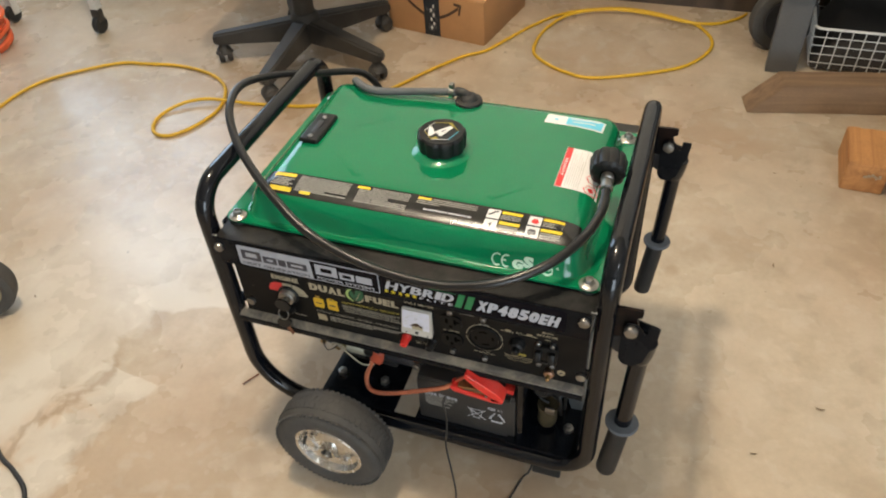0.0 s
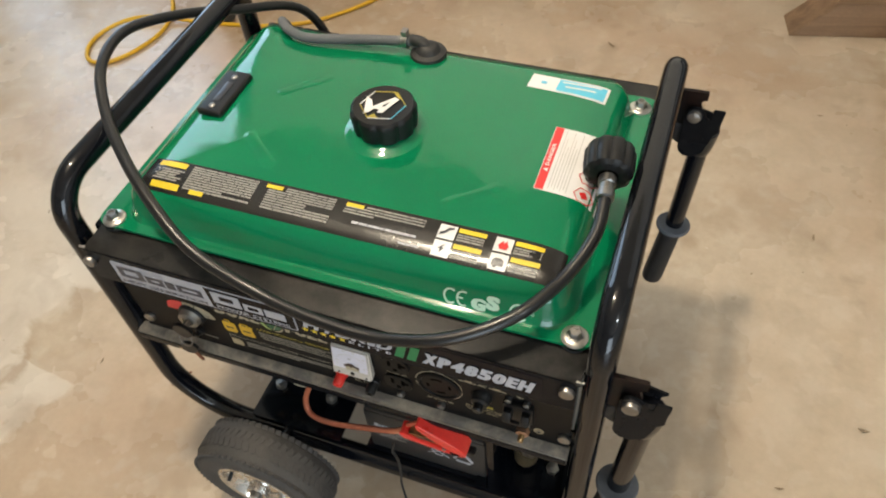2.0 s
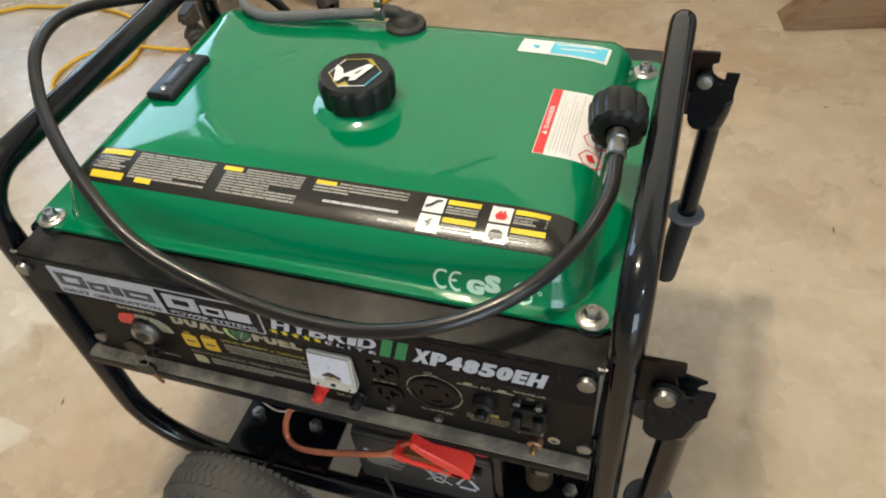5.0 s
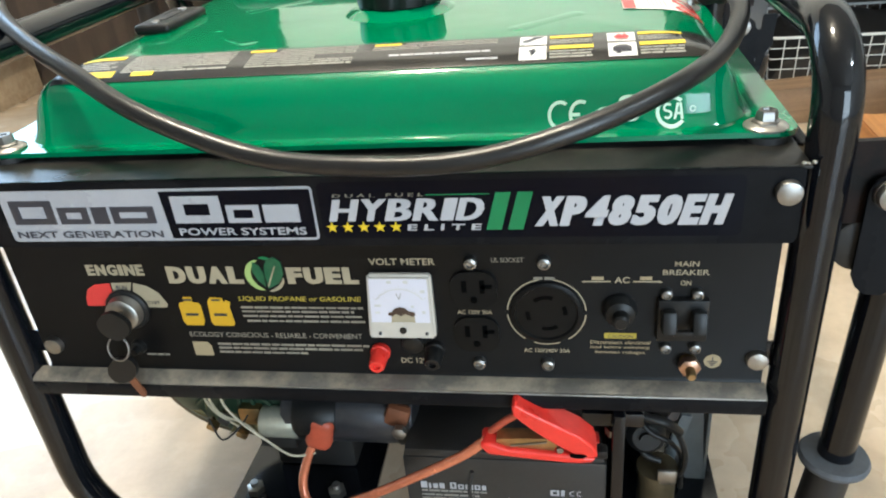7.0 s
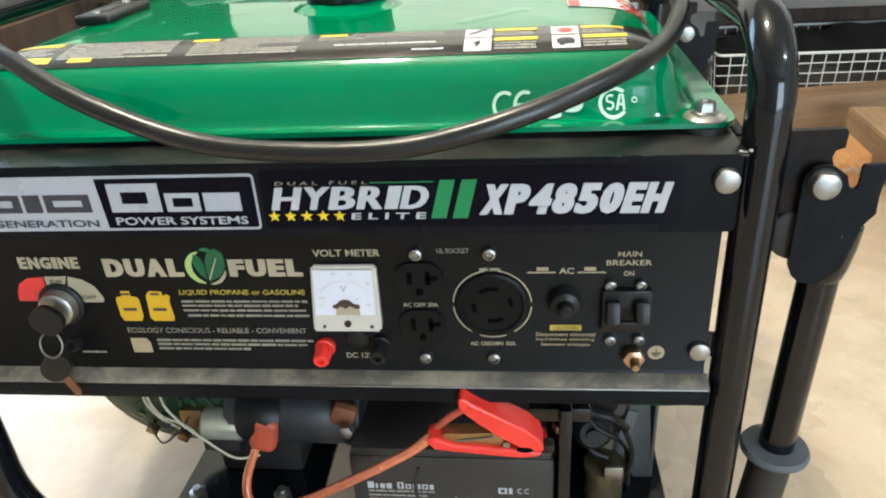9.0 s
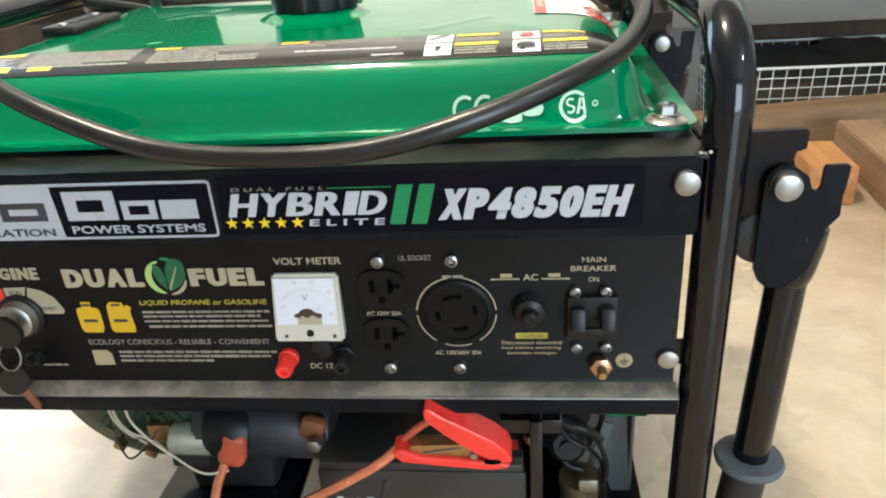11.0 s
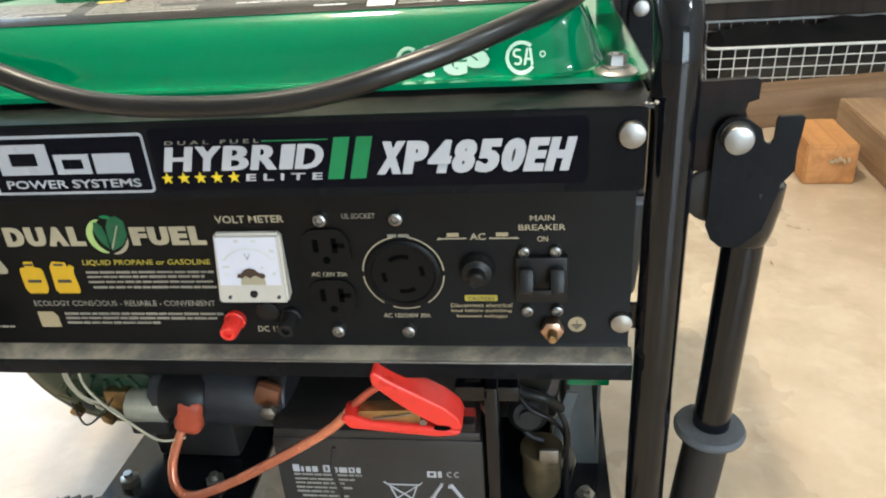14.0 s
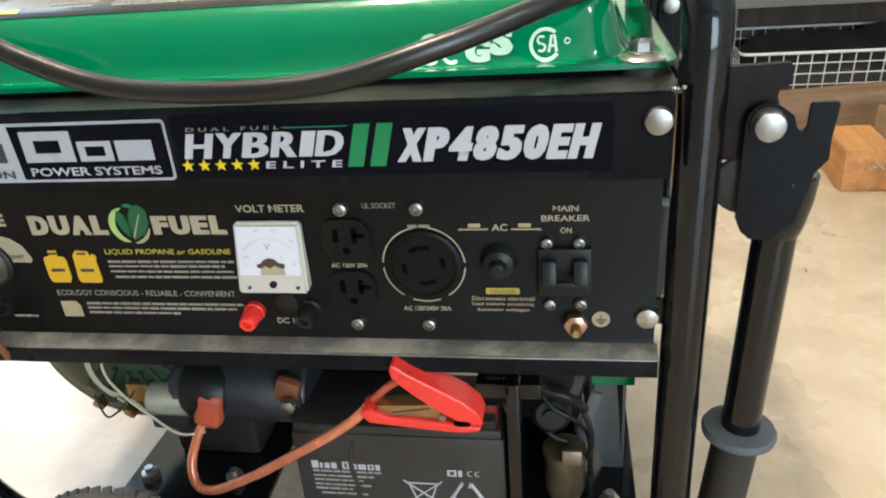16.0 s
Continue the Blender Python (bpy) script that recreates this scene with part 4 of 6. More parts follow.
# ---- control panel ----
prof = [(-0.203, 0.447), (-0.203, 0.3235), (-0.2045, 0.3205), (-0.2150, 0.3175), (-0.2172, 0.3150), (-0.2175, 0.3030), (-0.2155, 0.3020), (-0.2150, 0.3125), (-0.2030, 0.3170), (-0.2010, 0.3200), (-0.2010, 0.447)]
face = B()
plate([(y, z) for y, z in prof[:3]] + [(-0.2022, 0.3195), (-0.2010, 0.3200), (-0.2010, 0.447)], "x", -0.2845, 0.2835, face)
panel = part("control_panel", face, PANEL, gen, "dusty black control panel with sockets, switch and volt meter")
lip = B()
plate(prof[2:9] + [(-0.2012, 0.3190)], "x", -0.2955, 0.2855, lip)
# dust plus painted-in light on the sloped face
part("panel_lip", lip, LIPM, panel, "worn dusty lower lip with light from the front in its colour")
part("lip_front", box((-0.0050, -0.2180, 0.3086), (0.5802, 0.0012, 0.0120), 0.0003), TRAY, panel)
# thin metal rod that puts the lip edge's highlight into the shape
part("edge_highlight", tube([(-0.12, -0.21745, 0.31525), (0.02, -0.21755, 0.31535), (0.18, -0.21755, 0.31535), (0.284, -0.21745, 0.31525)], [0.0002, 0.0008, 0.0009, 0.0004], 8), DULLST, panel, "worn-metal line drawn for the highlight on the lip edge")
bolt((0.278, YP, 0.3415), panel, 0.0075, DULLST)
bolt((-0.273, YP, 0.343), panel, 0.0075)
for x in (0.289, -0.289):
    part("side_lug", box((x, -0.1985, 0.343), (0.020, 0.004, 0.020), 0.0015), TUBE, panel)

heavy("ENGINE", -0.2200, 0.4098, -0.1722, 0.4195, YP, CREAM, panel, weight=0.04, gap=0.0008, strike=0.0004)
heavy("DUAL", -0.1540, 0.4028, -0.0930, 0.4178, YP, CREAM, panel, weight=0.05, gap=0.0011, strike=0.0009)
heavy("FUEL", -0.0587, 0.4028, -0.0040, 0.4170, YP, CREAM, panel, weight=0.05, gap=0.0011, strike=0.0009)
lettering("VOLT METER", 0.0050, 0.4188, 0.0535, 0.4244, YP, CREAM, panel, weight=0.02)
lettering("UL SOCKET", 0.0934, 0.4209, 0.1160, 0.4248, YP, DIMTXT, panel, weight=0.015)
lettering("AC 120V 20A", 0.0665, 0.3772, 0.0920, 0.3806, YP, CREAM, panel, weight=0.015)
lettering("AC 120/240V 30A", 0.1140, 0.3437, 0.1475, 0.3473, YP, CREAM, panel, weight=0.015)
lettering("AC", 0.1778, 0.4042, 0.1882, 0.4092, YP, CREAM, panel, weight=0.02)
lettering("MAIN", 0.2172, 0.4176, 0.2330, 0.4216, YP, CREAM, panel, weight=0.012)
lettering("BREAKER", 0.2098, 0.4108, 0.2402, 0.4150, YP, CREAM, panel, weight=0.012)
lettering("ON", 0.2218, 0.4025, 0.2288, 0.4065, YP, CREAM, panel, weight=0.012)
lettering("OFF", 0.2208, 0.3570, 0.2302, 0.3604, YP, DIMTXT, panel, weight=0.01)
lettering("DC 12V", 0.0195, 0.3313, 0.0405, 0.3362, YP, CREAM, panel, weight=0.015)
lettering("LIQUID PROPANE or GASOLINE", -0.1012, 0.3865, -0.0048, 0.3915, YP, GOLD, panel, shear=0.1, weight=0.012)
lettering("ECOLOGY CONSCIOUS - RELIABLE - CONVENIENT", -0.1499, 0.3531, -0.0085, 0.3578, YP, DIMTXT, panel, weight=0.008)
bars([(-0.1010, -0.0045, 0.3812), (-0.1010, -0.0120, 0.3775), (-0.1010, -0.0050, 0.3733), (-0.0985, -0.0045, 0.3688)], YP, panel, DIMTXT, 0.0019, 5)
bars([(-0.1285, -0.0045, 0.3462), (-0.1285, -0.0100, 0.3424), (-0.1285, -0.0550, 0.3384)], YP, panel, DIMTXT, 0.0021, 6)
part("print_patch", plate([(-0.1500, 0.3345), (-0.1345, 0.3345), (-0.1345, 0.3440), (-0.1375, 0.3478), (-0.1500, 0.3478)], "y", YP - 0.0005, YP), TAN, panel, smooth=False)
# leaf emblem between the two words
for a0, a1, ro_, ri_, m in ((105, 262, 0.0158, 0.0108, LIME), (272, 352, 0.0155, 0.0128, CREAM), (62, 100, 0.0160, 0.0132, LEAF)):
    bm = B()
    n = 14
    for k in range(n):
        w0, w1 = math.sin(math.pi * k / n) ** 0.6, math.sin(math.pi * (k + 1) / n) ** 0.6
        t0, t1 = radians(a0 + (a1 - a0) * k / n), radians(a0 + (a1 - a0) * (k + 1) / n)
        mid = (ro_ + ri_) / 2
        quad = [(mid - (mid - ri_) * w0, t0), (mid + (ro_ - mid) * w0, t0), (mid + (ro_ - mid) * w1, t1), (mid - (mid - ri_) * w1, t1)]
        if w0 < 0.01:
            quad = quad[1:]
        elif w1 < 0.01:
            quad = quad[:3]
        bm.faces.new([bm.verts.new((-0.0755 + r * math.cos(t), YP - 0.0005, 0.4103 + r * math.sin(t))) for r, t in quad])
    part("emblem_arc", bm, m, panel, smooth=False)
part("emblem_leaf", plate([(-0.0748, 0.3985), (-0.0660, 0.4030), (-0.0610, 0.4110), (-0.0612, 0.4215), (-0.0660, 0.4255), (-0.0720, 0.4235), (-0.0752, 0.4170), (-0.0757, 0.4080)], "y", YP - 0.0008, YP), DKLEAF, panel, smooth=False)
part("emblem_leaf", plate([(-0.0768, 0.4000), (-0.0764, 0.4110), (-0.0785, 0.4180), (-0.0832, 0.4215), (-0.0850, 0.4140), (-0.0820, 0.4060)], "y", YP - 0.0008, YP), DKLEAF, panel, smooth=False)
part("emblem_vein", plate([(-0.0742, 0.4000), (-0.0660, 0.4180), (-0.0667, 0.4185), (-0.0750, 0.4010)], "y", YP - 0.0011, YP - 0.0008), CREAM, panel, smooth=False)
# two yellow fuel can signs
for x, o in ((-0.1520, [(0, 0.004), (0.002, 0), (0.016, 0), (0.018, 0.004), (0.018, 0.0185), (0.0165, 0.021), (0.0120, 0.0215), (0.0120, 0.0262), (0.0050, 0.0262), (0.0050, 0.0215), (0.0010, 0.021), (0, 0.0185)]),
             (-0.1285, [(0, 0.003), (0.002, 0), (0.018, 0), (0.019, 0.003), (0.018, 0.017), (0.0195, 0.0215), (0.0165, 0.0235), (0.0140, 0.0215), (0.0135, 0.0255), (0.0040, 0.0262), (0.0010, 0.0225)])):
    can = part("can_sign", plate([(x + u, 0.3640 + v) for u, v in o], "y", YP - 0.0006, YP), CANY, panel, smooth=False)
    part("can_word", plate(bar2(x + 0.004, 0.3732, x + 0.0145, 0.3755), "y", YP - 0.0010, YP - 0.0006), DARKP, can, smooth=False)
    part("can_handle", plate(bar2(x + 0.0048, 0.3870, x + 0.0118, 0.3886), "y", YP - 0.0010, YP - 0.0006), DARKP, can, smooth=False)
# key switch with its coloured dial
for m, o in ((REDP, ((-0.2300, 0.3815), (-0.2292, 0.3885), (-0.2255, 0.3965), (-0.2180, 0.4012), (-0.2048, 0.4025), (-0.2050, 0.3930), (-0.2105, 0.3845), (-0.2145, 0.3815))),
             (CREAM, ((-0.2035, 0.4028), (-0.1862, 0.4032), (-0.1890, 0.3955), (-0.1980, 0.3950), (-0.2035, 0.3930))),
             (CREAM, ((-0.1848, 0.4028), (-0.1740, 0.4000), (-0.1660, 0.3940), (-0.1612, 0.3835), (-0.1625, 0.3805), (-0.1815, 0.3805), (-0.1825, 0.3865), (-0.1878, 0.3920)))):
    part("dial_field", plate(list(o), "y", YP - 0.0005, YP), m, panel, smooth=False)
lettering("RUN", -0.1995, 0.3972, -0.1905, 0.4008, YP - 0.0006, DARKP, panel, weight=0.012)
lettering("START", -0.1785, 0.3838, -0.1665, 0.3868, YP - 0.0006, DARKP, panel, weight=0.012)
sw = part("key_switch", lathe([(0, 0), (0.0145, 0), (0.0145, 0.006), (0.0138, 0.007), (0.0135, 0.011), (0.0115, 0.0125), (0.0075, 0.0125), (0.007, 0.010), (0, 0.010)], at=(-0.1955, YP, 0.3795), seg=28, turn=pose(0, 0, 0, 90)), DULLST, panel, "chrome key switch with a key in it")
part("switch_collar", lathe([(0.0142, 0), (0.0178, 0), (0.0178, 0.0030), (0.0165, 0.0042), (0.0142, 0.0042)], at=(-0.1955, YP, 0.3795), seg=28, turn=pose(0, 0, 0, 90)), BPLAST, sw)
key = part("key", box((-0.1945, YP - 0.018, 0.3795), (0.0040, 0.014, 0.010), 0.0012), DULLST, sw, "black headed key")
part("key_head", plate([(-0.1935 + 0.0118 * math.cos(a) * (1.0 + 0.12 * math.cos(2 * a)), 0.3800 + 0.0125 * math.sin(a)) for a in [2 * math.pi * k / 22 for k in range(22)]], "y", YP - 0.0275, YP - 0.0230), BPLAST, sw)
part("key_ring", tube([(-0.1965 + 0.0088 * math.cos(a), YP - 0.026 + 0.003 * math.sin(a), 0.3590 + 0.0095 * math.sin(a)) for a in [2 * math.pi * k / 20 for k in range(20)]], 0.0008, 8, closed=True), STEEL, sw)
part("spare_key", plate([(-0.2000 + 0.0125 * math.cos(a) + 0.004 * math.sin(a), 0.3375 + 0.0125 * math.sin(a)) for a in [2 * math.pi * k / 18 for k in range(18)]], "y", YP - 0.0265, YP - 0.0225), BPLAST, sw, "black key head hanging from the ring")
part("key_blade", plate([(-0.1990, 0.3270), (-0.1925, 0.3290), (-0.1870, 0.3150), (-0.1885, 0.3105), (-0.1915, 0.3100)], "y", YP - 0.0252, YP - 0.0236), RUST, sw)
part("thermal_breaker", lathe([(0, 0), (0.0065, 0), (0.006, 0.004), (0.0035, 0.0045), (0.003, 0.010), (0, 0.0105)], at=(-0.1975, YP, 0.3425), seg=20, turn=pose(0, 0, 0, 90)), BPLAST, panel)
bars([(-0.1930, -0.1715, 0.3345)], YP, panel, DIMTXT, 0.0018, 9)

# volt meter
bm = B()
vs = [bm.verts.new(p) for p in ((0.0030, YP, 0.3635), (0.0505, YP, 0.3635), (0.0505, YP, 0.4135), (0.0030, YP, 0.4135),
                                (0.0005, YP - 0.0130, 0.3625), (0.0515, YP - 0.0130, 0.3625), (0.0502, YP - 0.0060, 0.4130), (0.0033, YP - 0.0060, 0.4130))]
for f in ((0, 1, 2, 3), (4, 5, 6, 7), (0, 1, 5, 4), (1, 2, 6, 5), (2, 3, 7, 6), (3, 0, 4, 7)):
    bm.faces.new([vs[k] for k in f])
bmesh.ops.bevel(bm, geom=bm.edges[:], offset=0.0018, segments=2, affect="EDGES")
meter = part("volt_meter", bm, MOTHER, panel, "white square volt meter")


def on_meter(x, z, up=0.0004):
    w = (z - 0.3625) / 0.0505
    return (x, YP - 0.0130 + 0.0070 * w - up, z)


def meter_patch(pts, material, name, up=0.0005, label="", kind=""):
    bm = B()
    bm.faces.new([bm.verts.new(on_meter(x, z, up)) for x, z in pts])
    return part(name, bm, material, meter, label, smooth=False, kind=kind)


meter_patch([(0.0042, 0.3765), (0.0480, 0.3765), (0.0475, 0.4108), (0.0048, 0.4108)], DIALW, "meter_dial", 0.0003, "pale lilac dial")
bm = B()
for k in range(18):
    a0, a1 = radians(38 + 104 * k / 18), radians(38 + 104 * (k + 1) / 18)
    bm.faces.new([bm.verts.new(on_meter(0.0265 + r * math.cos(a), 0.3812 + r * math.sin(a))) for r, a in ((0.0220, a0), (0.0220, a1), (0.0213, a1), (0.0213, a0))])
for k in range(21):
    a = radians(38 + 104 * k / 20)
    c, s_, r1 = math.cos(a), math.sin(a), 0.0246 if k % 5 == 0 else 0.0234
    bm.faces.new([bm.verts.new(on_meter(0.0265 + r * c + w * s_, 0.3812 + r * s_ - w * c)) for r, w in ((0.0220, -0.00022), (r1, -0.00022), (r1, 0.00022), (0.0220, 0.00022))])
part("scale_ticks", bm, FAINT, meter, smooth=False, kind="stuff")
bm = B()
for x, z, w, h in ((0.0180, 0.4072, 0.0034, 0.0022), (0.0300, 0.4072, 0.0036, 0.0022), (0.0420, 0.4000, 0.0034, 0.0022), (0.0075, 0.3890, 0.0050, 0.0018), (0.0075, 0.3835, 0.0036, 0.0018), (0.0425, 0.3835, 0.0024, 0.0024), (0.0345, 0.3885, 0.0022, 0.0018)):
    bm.faces.new([bm.verts.new(on_meter(*p)) for p in bar2(x, z, x + w, z + h)])
part("dial_print", bm, FAINT, meter, smooth=False, kind="stuff")
meter_patch([(0.0192, 0.3768), (0.0372, 0.3768), (0.0366, 0.3822), (0.0310, 0.3848), (0.0238, 0.3848), (0.0198, 0.3822)], CREAM, "meter_window", 0.0006, "cream movement window")
meter_patch([(0.0172, 0.3826), (0.0205, 0.3818), (0.0232, 0.3838), (0.0265, 0.3818), (0.0300, 0.3840), (0.0350, 0.3816), (0.0376, 0.3828), (0.0368, 0.3852), (0.0330, 0.3858), (0.0300, 0.3884), (0.0262, 0.3892), (0.0225, 0.3878), (0.0200, 0.3852), (0.0178, 0.3850)], DARKBR, "meter_works", 0.0009, "dark brown movement")
for x, z, r, m in ((0.0272, 0.3698, 0.0028, BPLAST), (0.0098, 0.3676, 0.0013, DARKP), (0.0448, 0.3676, 0.0013, DARKP)):
    part("meter_screw", lathe([(0, 0), (r, 0), (r * 0.9, 0.0012), (0, 0.0014)], at=on_meter(x, z, -0.0002), seg=16, turn=pose(0, 0, 0, 90)), m, meter)
bm = text_mesh("V", 0.0240, 0.3950, 0.0285, 0.3998, 0.0, 0, 0.0)
for v in bm.verts:
    v.co.y += on_meter(0, v.co.z)[1]
part("lettering", bm, GREYTXT, meter, smooth=False)

# terminals
for x, z, m, lb in ((0.0045, 0.3425, REDPL, "red screw terminal"), (0.0472, 0.3455, BPLAST, "black screw terminal"), (0.0298, 0.3490, BPLAST, "")):
    part("terminal", lathe([(0, 0), (0.0075, 0), (0.0078, 0.004), (0.0068, 0.005), (0.0062, 0.017), (0.0052, 0.019), (0.0030, 0.019), (0.0028, 0.016), (0, 0.016)] if lb else
                           [(0, 0), (0.0085, 0), (0.0085, 0.002), (0.0060, 0.003), (0, 0.003)], at=(x, YP, z), seg=20, turn=pose(0, 0, 0, 96)), m, panel, lb)

# duplex outlet
for i, z in enumerate((0.3992, 0.3603)):
    so = part("outlet", plate(rrect(0.0630, z - 0.0150, 0.0965, z + 0.0150, 0.011), "y", YP - 0.0030, YP), OUTLET, panel, "black household outlet")
    for dx, h in ((-0.0065, 0.0075), (0.0065, 0.0085)):
        part("slot", box((0.0797 + dx, YP - 0.0031, z + 0.003), (0.0036, 0.0008, h * 1.25)), HOLE_SHADE, so, smooth=False)
    part("slot", box((0.0797 + 0.0095, YP - 0.0031, z + 0.003), (0.008, 0.0008, 0.0032)), HOLE_SHADE, so, smooth=False)
    part("ground_hole", lathe([(0, 0), (0.0026, 0), (0.0026, 0.0006), (0, 0.0006)], at=(0.0797, YP - 0.0030, z - 0.008), seg=14, turn=pose(0, 0, 0, 90)), HOLE_SHADE, so)
# round locking outlet
ro = part("locking_outlet", lathe([(0, 0), (0.0260, 0), (0.0260, 0.0022), (0.0245, 0.0032), (0.0225, 0.0032), (0.0215, 0.0014), (0, 0.0014)], at=(0.1310, YP, 0.3792), seg=44, turn=pose(0, 0, 0, 90)), OUTLET, panel, "round black locking outlet in a cream ring")
for a0, a1 in ((100, 176), (184, 236), (304, 356), (4, 80), (250, 290)):
    o = disc_outline(0.1310, 0.3792, 0.0284, 14, a0, a1, 0.0274)
    n = len(o) // 2
    bm = B()
    vs = [bm.verts.new((x, YP - 0.0005, z)) for x, z in o]
    for k in range(n - 1):
        bm.faces.new((vs[k], vs[k + 1], vs[2 * n - 2 - k], vs[2 * n - 1 - k]))
    part("ring_arc", bm, CREAM, panel, smooth=False)
for a, w in ((100, 50), (10, 26), (190, 26), (280, 40)):
    o = disc_outline(0.1310, 0.3792, 0.0150, 6, a - w * 0.6, a + w * 0.6, 0.0118)
    n = len(o) // 2
    bm = B()
    vs = [bm.verts.new((x, YP - 0.0017, z)) for x, z in o]
    for k in range(n - 1):
        bm.faces.new((vs[k], vs[k + 1], vs[2 * n - 2 - k], vs[2 * n - 1 - k]))
    part("slot", bm, HOLE_SHADE, ro, smooth=False)
bars([(0.1225, 0.1400, 0.4078)], YP, panel, DIMTXT, 0.0024, 3)
for x in (0.079, 0.130):
    for z in (0.4215, 0.3340):
        bolt((x + (0.0015 if z < 0.4 else 0), YP, z), panel, 0.0047, STEEL, name="screw")
# reset breaker
part("reset_button", lathe([(0, 0), (0.0120, 0), (0.0120, 0.004), (0.0105, 0.006), (0.0100, 0.010), (0.0060, 0.012), (0.0055, 0.019), (0.0040, 0.0205), (0, 0.0205)], at=(0.1820, YP, 0.3835), seg=28, turn=pose(0, 0, 0, 90)), BPLAST, panel, "black reset button")
for x0, x1 in ((0.1580, 0.1755), (0.1905, 0.2075)):
    out, tip = (x0, -1) if x0 < 0.18 else (x1, 1)
    part("rule", plate([(x0, 0.4048), (x1, 0.4048), (x1, 0.4057), (x0, 0.4057)], "y", YP - 0.0005, YP), CREAM, panel, smooth=False)
    part("arrow_tip", plate([(out, 0.4044), (out + 0.0026 * tip, 0.4048), (out, 0.4064)] if tip > 0 else [(out, 0.4044), (out, 0.4064), (out - 0.0026, 0.4048)], "y", YP - 0.0005, YP), CREAM, panel, smooth=False)
    bars([(x0 + 0.0045, x1 - 0.0045, 0.4080)], YP, panel, TAN, 0.0030, 11, gap=0.0004)
part("caution_bar", plate(rrect(0.1720, 0.3572, 0.1945, 0.3618, 0.0008), "y", YP - 0.0005, YP), GOLD, panel, smooth=False)
lettering("CAUTION", 0.1745, 0.3581, 0.1920, 0.3609, YP - 0.0005, DARKP, panel, weight=0.01)
for words, x0, x1, z in (("Disconnect electrical", 0.1622, 0.2045, 0.3523), ("load before switching", 0.1622, 0.2040, 0.3477), ("between voltages", 0.1660, 0.2010, 0.3432)):
    lettering(words, x0, z, x1, z + 0.0032, YP, TAN, panel, weight=0.012)
# main breaker
brk = part("main_breaker", box((0.2245, YP - 0.003, 0.3765), (0.034, 0.007, 0.034), 0.0015), BPLAST, panel, "black twin toggle main breaker")
for x in (0.2145, 0.2345):
    part("toggle", box((x, YP - 0.010, 0.3790), (0.010, 0.014, 0.017), 0.003, pose(0, 0, 0, -18)), BPLAST, brk)
part("toggle_bar", box((0.2245, YP - 0.0150, 0.3725), (0.014, 0.004, 0.005), 0.001), BPLAST, brk)
for x, z in ((0.2131, 0.3964), (0.2336, 0.3966), (0.2148, 0.3510), (0.2350, 0.3514)):
    bolt((x, YP, z), panel, 0.0040, STEEL, name="screw")
# ground stud and its sign
gs = part("ground_stud", lathe([(0, 0), (0.0062, 0), (0.0062, 0.003), (0.0035, 0.0032), (0.0034, 0.018), (0.0025, 0.0195), (0, 0.0195)], at=(0.2315, YP, 0.3385), seg=18, turn=pose(0, 0, 0, 92)), BRASS, panel, "tarnished ground stud with its nut")
part("nut", lathe([(0, 0), (0.0078, 0), (0.0078, 0.006), (0.0065, 0.0068), (0, 0.0068)], at=(0.2315, YP - 0.004, 0.3385), seg=6, turn=pose(0, 0, 0, 92)), COPNUT, gs)
gsign = part("ground_sign", plate(disc_outline(0.2484, 0.3383, 0.0060, 20), "y", YP - 0.0005, YP), TAN, panel, smooth=False)
for x0, x1, z in ((0.2448, 0.2520, 0.3378), (0.2460, 0.2508, 0.3362), (0.2472, 0.2496, 0.3347)):
    part("sign_bar", plate(bar2(x0, z, x1, z + 0.0006), "y", YP - 0.0009, YP - 0.0005), DARKP, gsign, smooth=False)
part("sign_bar", plate(bar2(0.2481, 0.3378, 0.2487, 0.3422), "y", YP - 0.0009, YP - 0.0005), DARKP, gsign, smooth=False)

